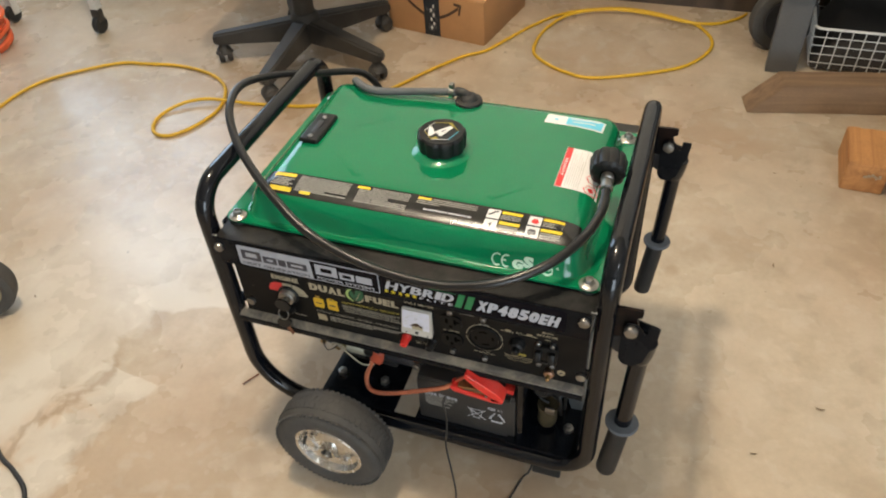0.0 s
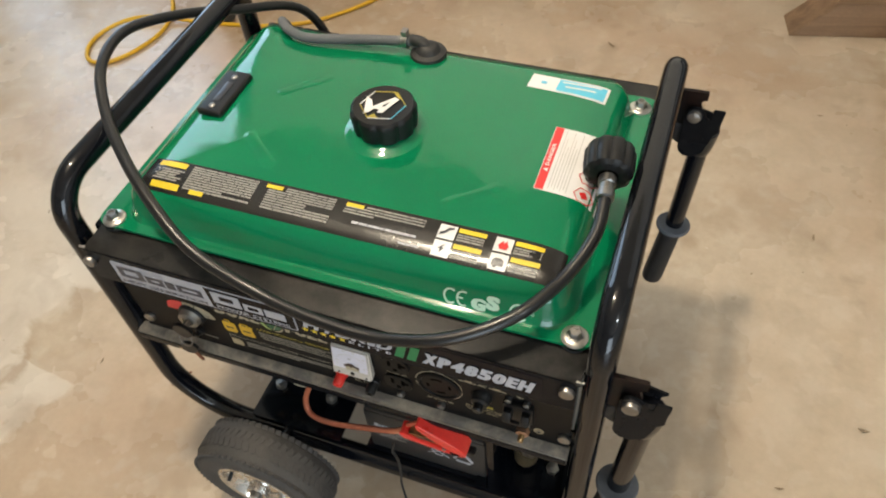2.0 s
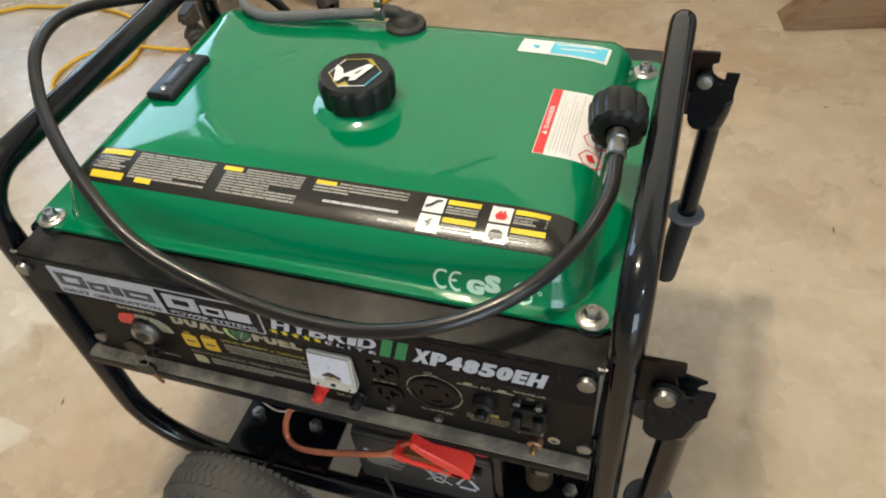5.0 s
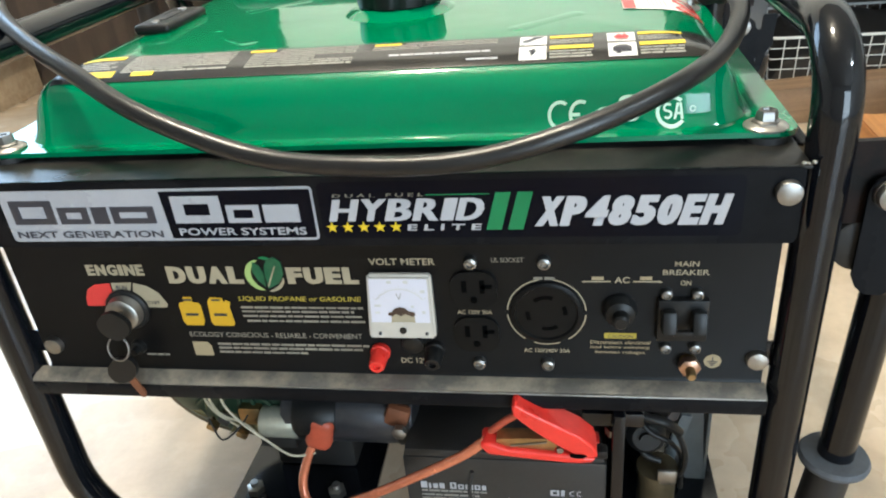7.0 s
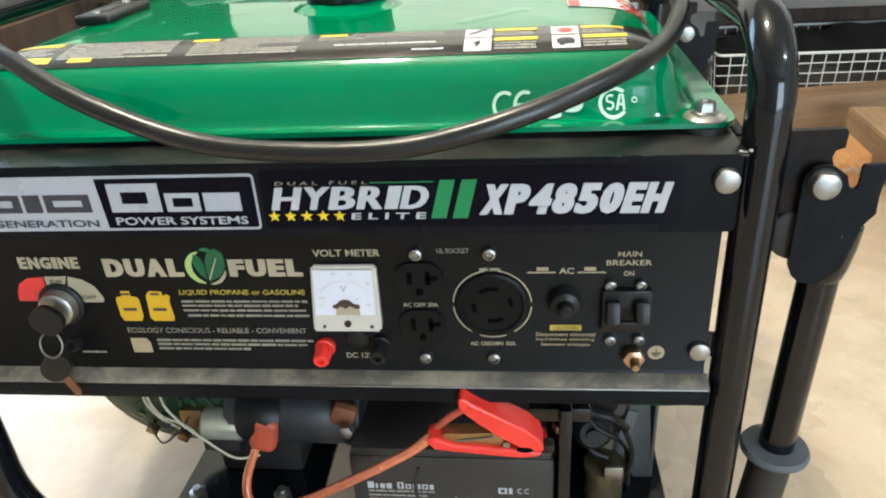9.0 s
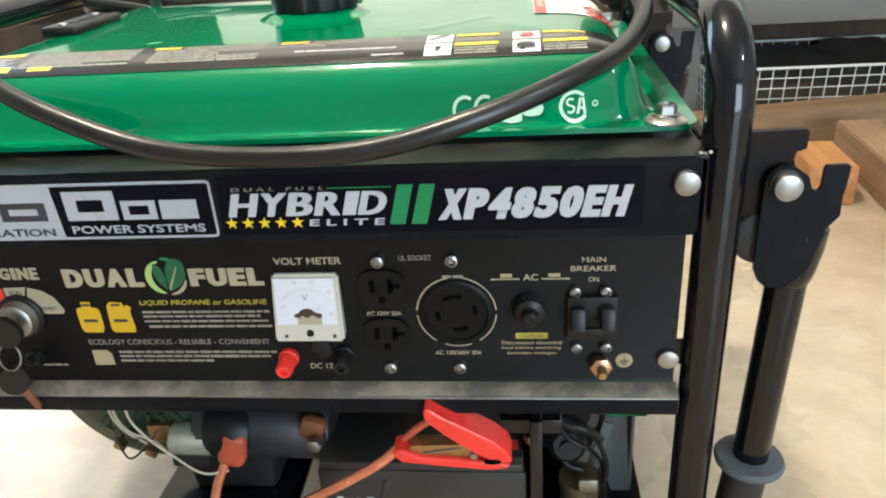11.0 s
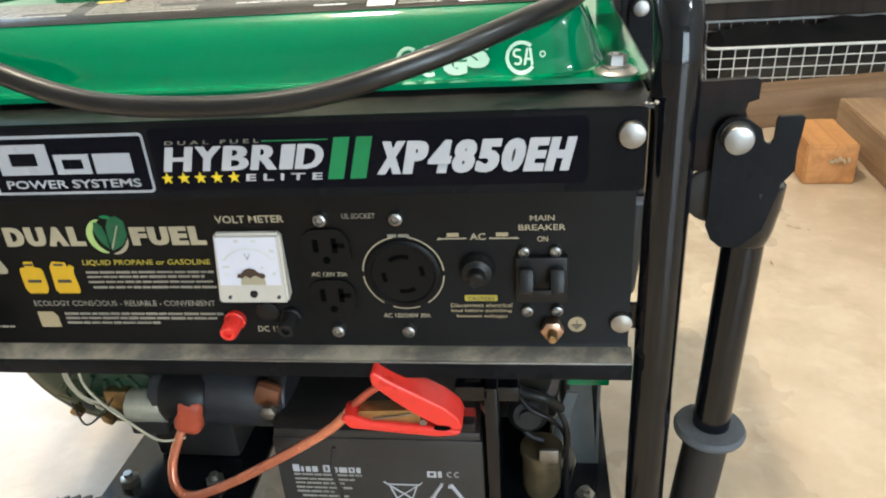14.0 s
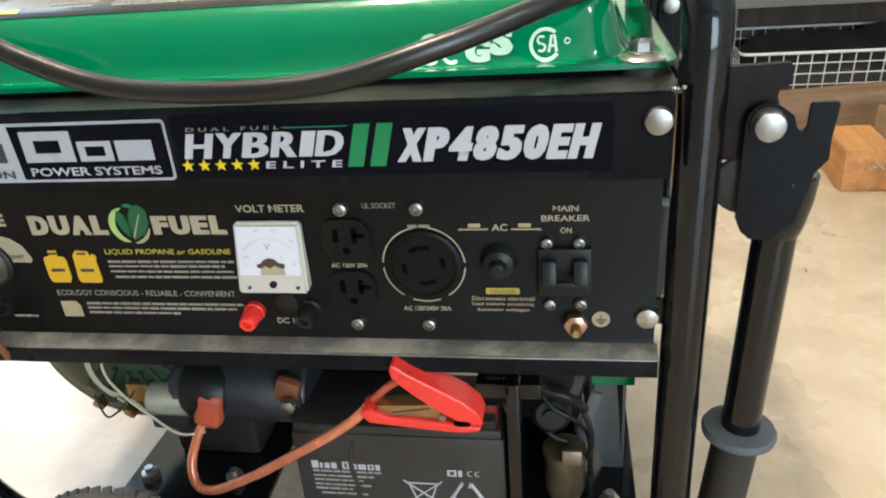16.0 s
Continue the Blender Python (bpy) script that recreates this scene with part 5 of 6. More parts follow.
# ---- lift handles folded down at the east end ----
def lift_handle(dy):
    y0, bx_, bz = -0.214 + dy, 0.3365, 0.4740
    top = [(0.0117 * math.cos(radians(a)), 0.0117 * math.sin(radians(a))) for a in range(180, 49, -13)]
    body = top + [(0.0135, 0.0045), (0.0155, -0.0020), (0.0175, -0.0045), (0.0198, -0.0045), (0.0213, -0.0022), (0.0216, 0.0095), (0.0228, 0.0115), (0.0350, 0.0118), (0.0364, 0.0104), (0.0360, 0.0040),
                  (0.0346, -0.0090), (0.0350, -0.0215), (0.0282, -0.0300), (0.0270, -0.0370), (0.0210, -0.0600), (0.0080, -0.0720), (-0.0030, -0.0710), (-0.0085, -0.0660), (-0.0118, -0.0580)]
    h = part("lift_handle", plate([(bx_ + u, bz + v) for u, v in body], "y", y0, y0 + 0.003), TRAY, gen, "folded black steel lift handle with a rubber grip")
    part("yoke_back", plate([(bx_ + u, bz + v) for u, v in ((-0.0118, -0.056), (-0.0118, -0.018), (0.0065, -0.016), (0.0340, -0.024), (0.0282, -0.030), (0.0210, -0.060), (0.0080, -0.072))], "y", y0 + 0.034, y0 + 0.037), TRAY, h)
    part("sleeve", tube([(0.3545, y0 + 0.0195, 0.4395), (0.3544, y0 + 0.0195, 0.4375), (0.3540, y0 + 0.0190, 0.4240), (0.3530, y0 + 0.0187, 0.4080), (0.3524, y0 + 0.0185, 0.4010), (0.3522, y0 + 0.0185, 0.3990)], [0.0180, 0.0196, 0.0188, 0.0168, 0.0152, 0.0138], 28), TUBE, h)
    part("stop", lathe([(0, 0), (0.0165, 0), (0.0178, 0.001), (0.0178, 0.005), (0.0165, 0.006), (0, 0.006)], at=(0.3290, y0 + 0.0115, 0.4350), seg=28, turn=pose(0, 0, 0, 90)), RUBBER, h)
    part("pivot_washer", lathe([(0, 0), (0.0098, 0), (0.0098, 0.0022), (0, 0.0022)], at=(bx_, y0, bz), seg=24, turn=pose(0, 0, 0, 90)), RUBBER, h)
    part("hanger_plate", plate([(0.3110, 0.4510), (0.3110, 0.5055), (0.3465, 0.5065), (0.3482, 0.5045), (0.3480, 0.4945), (0.3425, 0.4925), (0.3415, 0.4880), (0.3452, 0.4770), (0.3420, 0.4640), (0.3270, 0.4520)], "y", y0 + 0.0060, y0 + 0.0110), HANGER, h, "black bracket with rust showing")
    bolt((bx_, y0 - 0.0022, bz), h, 0.0088, STEEL)
    part("bar", rod((0.3534, y0 + 0.0185, 0.402), (0.3472, y0 + 0.0185, 0.240), 0.0131, 20), TUBE, h)
    part("collar", lathe([(0.0150, 0), (0.0250, 0), (0.0257, 0.003), (0.0240, 0.006), (0.0150, 0.007)], at=(0.3468, y0 + 0.0185, 0.2405), seg=32, turn=pose(0, 0, 0, 0, 2)), COLLAR, h, "dusty grey rubber collar")
    part("grip", tube([(0.3468, y0 + 0.0185, 0.2430), (0.3462, y0 + 0.0185, 0.236), (0.3350, y0 + 0.0185, 0.114), (0.3347, y0 + 0.0185, 0.108), (0.3345, y0 + 0.0185, 0.106)], [0.0150, 0.0160, 0.0165, 0.0155, 0.0120], 24), GRIP, h, "black rubber grip")


lift_handle(0.0)
lift_handle(0.432)


# ---- wheels ----
def wheel(y, sign):
    cx, cz, R = -0.126, 0.106, 0.106
    w = part("wheel", lathe([(0.062, -0.029), (0.070, -0.032), (0.084, -0.0335), (0.0925, -0.0315), (0.0975, -0.027), (0.1005, -0.020), (0.1022, -0.010), (0.1026, 0.0), (0.1022, 0.010), (0.1005, 0.020), (0.0975, 0.027), (0.0925, 0.0315), (0.084, 0.0335), (0.070, 0.032), (0.062, 0.029), (0.062, -0.029)], "y", (cx, y, cz), 56), TYRE, gen, "dusty black tyre on a plated steel rim")
    bm = B()
    for k in range(62):
        a = 2 * math.pi * k / 62
        for j, (oy, off, wd) in enumerate(((-0.0235, 0.0, 0.013), (-0.0080, 0.5, 0.012), (0.0080, 0.0, 0.012), (0.0235, 0.5, 0.013))):
            b = a + off * 2 * math.pi / 62
            rr = 0.1008 if abs(oy) < 0.02 else 0.0964
            m = pose(0, 0, 0, 0, -math.degrees(b), 0) @ Matrix.Translation((rr + 0.001, oy, 0)) @ pose(0, 0, 0, 22 if j % 2 else -22, 0, -14 if oy > 0.02 else (14 if oy < -0.02 else 0))
            add_box(bm, (0, 0, 0), (0.0026, wd, 0.0070))
            bmesh.ops.transform(bm, matrix=Matrix.Translation((cx, y, cz)) @ m, verts=bm.verts[-8:])
    part("tread", bm, TYRE, w, kind="stuff", smooth=False)
    s = sign
    part("rim", lathe([(0.0635, -0.010 * s), (0.0635, 0.029 * s), (0.0600, 0.031 * s), (0.0565, 0.029 * s), (0.0530, 0.018 * s), (0.0420, 0.013 * s), (0.0330, 0.016 * s), (0.0250, 0.021 * s), (0.0170, 0.0225 * s), (0.0155, 0.034 * s), (0.0110, 0.034 * s), (0.0105, 0.024 * s), (0, 0.024 * s)], "y", (cx, y, cz), 48), RIMST, w, "zinc plated pressed steel rim")
    for k in range(4):
        a = 2 * math.pi * (k + 0.4) / 4
        part("rim_bolt", lathe([(0, 0), (0.0048, 0), (0.0048, 0.004), (0.0035, 0.005), (0, 0.005)], at=(cx + 0.040 * math.cos(a), y + 0.014 * s, cz + 0.040 * math.sin(a)), seg=6, turn=pose(0, 0, 0, -90 * s)), DULLST, w)
    part("valve_stem", rod((cx - 0.047, y + 0.017 * s, cz + 0.008), (cx - 0.044, y + 0.031 * s, cz + 0.008), 0.0028, 10), RUBBER, w)
    part("axle_end", rod((cx, y, cz), (cx, y + 0.040 * s, cz), 0.0075, 16, 0.001), DULLST, w)


wheel(-0.276, -1)
wheel(0.276, 1)
part("axle", rod((-0.126, -0.26, 0.106), (-0.126, 0.26, 0.106), 0.0075), TUBE, gen)

# ---- engine side under the panel ----
for y in (-0.178, 0.190):
    part("rubber_foot", box((0.233, y + 0.024 * (1 if y < 0 else -1), 0.043), (0.052, 0.046, 0.086), 0.004), RUBBER, gen)
part("cross_plate", plate([(-0.188, -0.205), (-0.042, -0.205), (-0.050, 0.21), (-0.180, 0.21)], "z", 0.1145, 0.119), TUBE, gen, "black engine mounting plate")
part("cross_plate", plate([(0.165, -0.205), (0.285, -0.205), (0.285, 0.21), (0.165, 0.21)], "z", 0.1145, 0.119), TUBE, gen)
for x, y in ((-0.166, -0.148), (-0.081, -0.146), (0.262, -0.150)):
    n = part("mount_bolt", rod((x, y, 0.117), (x, y, 0.133), 0.0040, 12), DULLST, gen)
    part("mount_nut", lathe([(0, 0), (0.0088, 0), (0.0092, 0.0015), (0.0088, 0.008), (0.0070, 0.009), (0.004, 0.009)], at=(x, y, 0.119), seg=6), DULLST, n)
mount = part("engine_mount", box((-0.112, -0.075, 0.145), (0.085, 0.070, 0.052), 0.006), ENGBLK, gen, "black rubber engine mount")
crank = part("crankcase", box((-0.110, 0.060, 0.245), (0.150, 0.210, 0.150), 0.020, seg=3), ENGBLK, gen, "dark cast engine block")
part("engine_head", box((-0.020, 0.010, 0.330), (0.140, 0.180, 0.170), 0.015), ENGBLK, gen)
for k in range(6):
    part("cooling_fin", box((0.010, -0.030, 0.205 + 0.014 * k), (0.120, 0.150, 0.004), 0.001), ENGBLK, crank)
sh = part("fan_shroud", lathe([(0.028, -0.020), (0.066, -0.020), (0.084, -0.012), (0.090, 0.004), (0.091, 0.090), (0.07, 0.10), (0, 0.10)], "y", (-0.159, -0.125, 0.274), 44), ENGGRN, gen, "dark green engine fan shroud")
part("shroud_rim", tube([(-0.159 + 0.0895 * math.cos(a), -0.131, 0.274 + 0.0895 * math.sin(a)) for a in [2 * math.pi * k / 40 for k in range(40)]], 0.0032, 8, closed=True), OLIVE, sh, "stained rolled rim")
for k in range(9):
    a = radians(180 + 20 * k)
    part("shroud_vane", box((-0.152 + 0.050 * math.cos(a), -0.1465, 0.274 + 0.050 * math.sin(a)), (0.034, 0.004, 0.004), 0.001, pose(0, 0, 0, 0, -math.degrees(a))), ENGGRN, sh)
bm = B()
rl = random.Random(12)
for k in range(26):
    a = radians(rl.uniform(222, 292))
    r = rl.uniform(0.048, 0.074)
    c = Vector((-0.152 + r * math.cos(a), -0.148 + rl.uniform(-0.004, 0.012), 0.274 + r * math.sin(a)))
    L, w = rl.uniform(0.010, 0.022), rl.uniform(0.004, 0.008)
    q = Euler((rl.uniform(-0.8, 0.8), rl.uniform(-0.9, 0.9), rl.uniform(0, 6.28))).to_matrix()
    v = [bm.verts.new(c + q @ Vector(p)) for p in ((-L / 2, 0, 0), (-L * 0.15, -w / 2, 0.0015), (L / 2, 0, 0), (L * 0.1, w / 2, 0.0020), (0, 0, -0.0010))]
    for i, j in ((0, 1), (1, 2), (2, 3), (3, 0)):
        bm.faces.new((v[i], v[j], v[4]))
part("leaf_litter", bm, LITTER, sh, "dry olive leaf bits caught on the shroud", kind="stuff", smooth=False)
# starter motor, solenoid and cables
starter = part("starter_motor", lathe([(0.012, -0.072), (0.026, -0.070), (0.030, -0.064), (0.030, 0.050), (0.027, 0.054), (0.010, 0.056), (0, 0.056)], "x", (-0.045, -0.135, 0.222), 32), ENGGRY, gen, "grey cylindrical starter motor")
part("starter_band", lathe([(0.0300, 0), (0.0312, 0.001), (0.0312, 0.012), (0.0300, 0.013)], "x", (-0.006, -0.135, 0.222), 32), ENGBLK, starter)
sol = part("solenoid", lathe([(0, -0.018), (0.0140, -0.018), (0.0152, -0.0165), (0.0152, 0.0165), (0.0142, 0.018), (0, 0.018)], "x", (-0.118, -0.152, 0.219), 28), ZINC, gen, "plated starter solenoid")
part("solenoid_cap", lathe([(0, 0), (0.021, 0), (0.024, 0.004), (0.0235, 0.030), (0.018, 0.040), (0, 0.042)], "x", (-0.101, -0.148, 0.228), 24), BPLAST, sol)
part("solenoid_foot", box((-0.128, -0.140, 0.190), (0.036, 0.020, 0.016), 0.003), ENGBLK, sol)
part("linkage", box((-0.148, -0.148, 0.224), (0.022, 0.012, 0.020), 0.003), BRASS, sol)
part("terminal_boot", box((-0.0770, -0.160, 0.2190), (0.025, 0.024, 0.037), 0.009, pose(0, 0, 0, 0, 16), 4), DULLRED, gen, "faded red rubber terminal boot")
cable = [(-0.0780, -0.160, 0.212), (-0.0880, -0.166, 0.200), (-0.0970, -0.178, 0.1740), (-0.0930, -0.188, 0.1560), (-0.0740, -0.196, 0.1565), (-0.0336, -0.205, 0.1810), (0.0193, -0.213, 0.2185), (0.0625, -0.220, 0.2520), (0.0830, -0.222, 0.2720)]
part("battery_cable", tube(smooth_path(cable, 7), 0.0042, 12), COPPER, gen, "copper battery cable in a clear red sheath")
part("brown_lever", box((-0.002, -0.165, 0.243), (0.022, 0.012, 0.022), 0.006, pose(0, 0, 0, 0, 20)), RUST, gen)
part("lever_nut", lathe([(0, 0), (0.0065, 0), (0.0065, 0.006), (0.004, 0.007), (0, 0.007)], at=(0.0020, -0.176, 0.2360), seg=6, turn=pose(0, 0, 0, 90)), STEEL, gen)
for pts in ([(-0.165, -0.150, 0.300), (-0.163, -0.168, 0.262), (-0.150, -0.172, 0.238), (-0.128, -0.172, 0.214), (-0.105, -0.174, 0.198), (-0.084, -0.168, 0.196)],
            [(-0.172, -0.150, 0.302), (-0.176, -0.166, 0.270), (-0.170, -0.166, 0.240), (-0.152, -0.160, 0.222), (-0.140, -0.158, 0.205)],
            [(-0.180, -0.148, 0.300), (-0.184, -0.160, 0.262), (-0.178, -0.160, 0.236), (-0.160, -0.156, 0.214)],
            [(-0.186, -0.160, 0.226), (-0.172, -0.170, 0.210), (-0.154, -0.166, 0.222), (-0.146, -0.160, 0.232)]):
    part("engine_wire", tube(smooth_path(pts, 6), 0.0012 if pts[0][2] > 0.29 else 0.0009, 8), WIREM if pts[0][2] > 0.25 else RUBBER, gen)
for x, z in ((-0.172, 0.222), (-0.158, 0.206), (-0.186, 0.214)):
    part("wire_clip", box((x, -0.156, z), (0.011, 0.009, 0.007), 0.002, pose(0, 0, 0, 0, 30)), BRASS if z < 0.22 else ENGBLK, gen)

# battery with the red clamp
batt = part("battery", box((0.091, -0.152, 0.1650), (0.174, 0.076, 0.108), 0.004), BATT, gen, "black sealed battery with white print")
part("battery_lid", box((0.091, -0.152, 0.2215), (0.170, 0.073, 0.010), 0.003), BATT, batt)
part("battery_post", box((0.1640, -0.176, 0.2305), (0.016, 0.014, 0.012), 0.002), REDPL, batt, "red terminal cover")
part("battery_tray", box((0.091, -0.152, 0.1085), (0.190, 0.086, 0.004), 0.001), TUBE, gen)
part("battery_strap", box((0.1860, -0.165, 0.190), (0.010, 0.060, 0.170), 0.002), TUBE, gen)
YB = -0.1903
glyph_blocks([(0.0180, 0.1830, 0.0235, 0.1905, 0), (0.0250, 0.1830, 0.0270, 0.1885, 0), (0.0290, 0.1830, 0.0330, 0.1885, 0), (0.0345, 0.1830, 0.0390, 0.1890, 0), (0.0440, 0.1830, 0.0495, 0.1905, 0.0018), (0.0510, 0.1830, 0.0560, 0.1885, 0.0015), (0.0575, 0.1830, 0.0640, 0.1885, 0), (0.0655, 0.1830, 0.0705, 0.1885, 0.0015), (0.0720, 0.1830, 0.0755, 0.1885, 0)], YB, WHITE, batt)
bars([(0.018, 0.076, 0.1800), (0.018, 0.072, 0.1750), (0.018, 0.060, 0.1705), (0.018, 0.066, 0.1655), (0.018, 0.050, 0.1610), (0.022, 0.062, 0.1560)], YB, batt, GREYTXT, 0.0022, 21)
glyph_blocks([(0.1310, 0.1805, 0.1385, 0.1870, 0.002), (0.1400, 0.1805, 0.1430, 0.1870, 0)], YB, WHITE, batt)
for x in (0.1480, 0.1540):
    o = disc_outline(x + 0.002, 0.1840, 0.0030, 8, 70, 290, 0.0021)
    bm = B()
    vs = [bm.verts.new((u, YB - 0.0004, v)) for u, v in o]
    n = len(o) // 2
    for k in range(n - 1):
        bm.faces.new((vs[k], vs[k + 1], vs[2 * n - 2 - k], vs[2 * n - 1 - k]))
    part("approval_mark", bm, WHITE, batt, smooth=False)
bm = B()
for a, b_ in (((0.098, 0.172), (0.106, 0.148)), ((0.122, 0.172), (0.114, 0.148)), ((0.096, 0.1715), (0.124, 0.1715)), ((0.104, 0.149), (0.116, 0.149)), ((0.094, 0.174), (0.126, 0.148)), ((0.126, 0.174), (0.094, 0.148))):
    add_tube(bm, [(a[0], YB - 0.0002, a[1]), (b_[0], YB - 0.0002, b_[1])], 0.0007, 6)
part("bin_sign", bm, WHITE, batt, smooth=False)
bm = B()
for k in range(3):
    a0, a1 = radians(90 + 120 * k + 14), radians(90 + 120 * k + 106)
    p0, p1 = Vector((0.1460 + 0.014 * math.cos(a0), YB - 0.0002, 0.1600 + 0.014 * math.sin(a0))), Vector((0.1460 + 0.014 * math.cos(a1), YB - 0.0002, 0.1600 + 0.014 * math.sin(a1)))
    add_tube(bm, [p0, p1], 0.0016, 6)
    add_tube(bm, [p1, p1 * 0.7 + Vector((0.1460, YB, 0.1600)) * 0.3], 0.0012, 6)
part("recycle_sign", bm, WHITE, batt, smooth=False)
# clamp
ck = part("battery_clamp", plate([(0.0800, 0.2690), (0.0850, 0.2630), (0.1250, 0.2590), (0.1500, 0.2570), (0.1640, 0.2585), (0.1670, 0.2625), (0.1560, 0.2650), (0.1300, 0.2668), (0.1000, 0.2690), (0.0880, 0.2745), (0.0820, 0.2750), (0.0785, 0.2720)], "y", -0.229, -0.209), REDPL, gen, "red vinyl-handled spring clamp")
part("upper_grip", plate([(0.1050, 0.3110), (0.1058, 0.3150), (0.1088, 0.3154), (0.1170, 0.3090), (0.1390, 0.2960), (0.1550, 0.2865), (0.1650, 0.2765), (0.1680, 0.2670), (0.1600, 0.2660), (0.1500, 0.2695), (0.1400, 0.2755), (0.1300, 0.2830), (0.1200, 0.2910), (0.1110, 0.2995), (0.1058, 0.3050)], "y", -0.231, -0.207), REDPL, ck)
part("clamp_jaw", plate([(0.0900, 0.2690), (0.1350, 0.2660), (0.1390, 0.2740), (0.1300, 0.2785), (0.0920, 0.2765)], "y", -0.225, -0.213), BRASS, ck)
part("jaw_tongue", plate([(0.1020, 0.2700), (0.1300, 0.2745), (0.1300, 0.2760), (0.1020, 0.2712)], "y", -0.2262, -0.2250), STEEL, ck)
part("cable_tail", tube(smooth_path([(0.0860, -0.215, 0.2740), (0.0980, -0.214, 0.2850), (0.1120, -0.214, 0.2950)], 5), 0.0030, 12), DULLRED, ck)
part("clamp_spring", rod((0.1400, -0.2318, 0.2730), (0.1400, -0.2065, 0.2730), 0.0026, 16), STEEL, ck)
# black oval painted for the shade in the grip's hollow end
part("hollow_shade", plate([(0.1535 + 0.0062 * math.cos(a), 0.2680 + 0.0022 * math.sin(a)) for a in [2 * math.pi * k / 14 for k in range(14)]], "y", -0.2316, -0.2300), HOLE_SHADE, ck)
part("clamp_teeth", box((0.1700, -0.217, 0.2600), (0.012, 0.010, 0.008), 0.002), BPLAST, ck)
md = ck.modifiers.new("round", "BEVEL")
md.width, md.segments = 0.004, 3
for b in ck.children:
    if b.name.startswith("upper_grip"):
        md = b.modifiers.new("round", "BEVEL")
        md.width, md.segments = 0.005, 3
part("thin_lead", tube(smooth_path([(0.0720, -0.234, 0.2500), (0.0690, -0.236, 0.2300), (0.0720, -0.234, 0.2000), (0.0700, -0.232, 0.1500), (0.0650, -0.230, 0.1000), (0.0780, -0.245, 0.0500), (0.0900, -0.262, 0.0080), (0.0960, -0.290, 0.0045), (0.1000, -0.315, 0.0045)], 6), 0.0017, 8), RUBBER, gen, "thin black charger lead")
pl = part("lead_plug", box((0.1015, -0.330, 0.0075), (0.013, 0.034, 0.013), 0.003), BPLAST, gen, "black lead plug on the floor")
part("plug_pins", box((0.1025, -0.351, 0.0075), (0.007, 0.012, 0.003), 0.0008), DULLST, pl)
part("ground_lead", tube(smooth_path([(0.2150, -0.200, 0.085), (0.2080, -0.205, 0.045), (0.1960, -0.195, 0.006), (0.1850, -0.235, 0.004), (0.1740, -0.275, 0.004), (0.1500, -0.33, 0.004)], 6), 0.0018, 8), RUBBER, gen, "thin black lead trailing on the floor")
# carburettor corner and alternator at the east side
part("alternator", lathe([(0, -0.09), (0.085, -0.085), (0.092, -0.075), (0.092, 0.075), (0.085, 0.085), (0, 0.09)], "x", (0.150, 0.060, 0.215), 40), ENGBLK, gen, "dark alternator housing")
tin = part("side_sheet", plate([(0.232, 0.300), (0.262, 0.300), (0.276, 0.110), (0.262, 0.106), (0.246, 0.160), (0.236, 0.230)], "y", -0.104, -0.101), TIN, gen, "grey sheet metal heat shield")
part("side_sheet_fold", plate([(-0.104, 0.300), (0.08, 0.300), (0.08, 0.110), (-0.104, 0.110)], "x", 0.274, 0.2765), TIN, tin)
part("sheet_edge", box((0.2470, -0.1080, 0.205), (0.0050, 0.008, 0.190), 0.0012), STEEL, tin, "bright folded edge")
part("shield_stay", box((0.2370, -0.1250, 0.165), (0.010, 0.004, 0.110), 0.001, pose(0, 0, 0, 0, 14)), TIN, tin)
part("green_tab", box((0.262, -0.145, 0.252), (0.034, 0.004, 0.020), 0.002), GREEN, gen)
part("air_cleaner_knob", lathe([(0, 0), (0.014, 0), (0.017, 0.004), (0.017, 0.012), (0.012, 0.018), (0.006, 0.018), (0.006, 0.022), (0, 0.022)], at=(0.2130, -0.138, 0.2120), seg=24, turn=pose(0, 0, 0, 75)), BPLAST, gen)
part("choke_cover", box((0.2100, -0.115, 0.225), (0.058, 0.040, 0.062), 0.010), BPLAST, gen, "black plastic carburettor cover")
bowl = part("fuel_bowl", lathe([(0, -0.030), (0.014, -0.029), (0.0165, -0.022), (0.0165, 0.012), (0.018, 0.013), (0.018, 0.020), (0, 0.021)], at=(0.2240, -0.150, 0.1600), seg=28), OLIVE, gen, "stained olive metal fuel bowl")
part("bowl_clip", box((0.2300, -0.166, 0.1830), (0.016, 0.004, 0.016), 0.002), STEEL, bowl)
part("fuel_line", tube(smooth_path([(0.2350, -0.150, 0.230), (0.2450, -0.158, 0.205), (0.2440, -0.156, 0.180), (0.2340, -0.150, 0.165)], 6), 0.0025, 8), BPLAST, gen)
for pts, r, m in (([(0.196, -0.150, 0.262), (0.206, -0.158, 0.246), (0.226, -0.160, 0.240), (0.240, -0.152, 0.222)], 0.0042, BPLAST),
                  ([(0.200, -0.146, 0.242), (0.214, -0.156, 0.226), (0.232, -0.156, 0.214), (0.244, -0.148, 0.190), (0.246, -0.146, 0.150)], 0.0022, BPLAST),
                  ([(0.204, -0.142, 0.212), (0.212, -0.152, 0.196), (0.226, -0.154, 0.190)], 0.0030, BPLAST)):
    part("fuel_line", tube(smooth_path(pts, 6), r, 10), m, gen)
part("choke_lever", plate([(0.224, 0.238), (0.236, 0.242), (0.240, 0.262), (0.234, 0.264), (0.230, 0.248)], "y", -0.159, -0.157), ENGGRY, gen)
part("panel_bracket", box((0.1820, -0.170, 0.258), (0.050, 0.020, 0.014), 0.002), TUBE, gen)
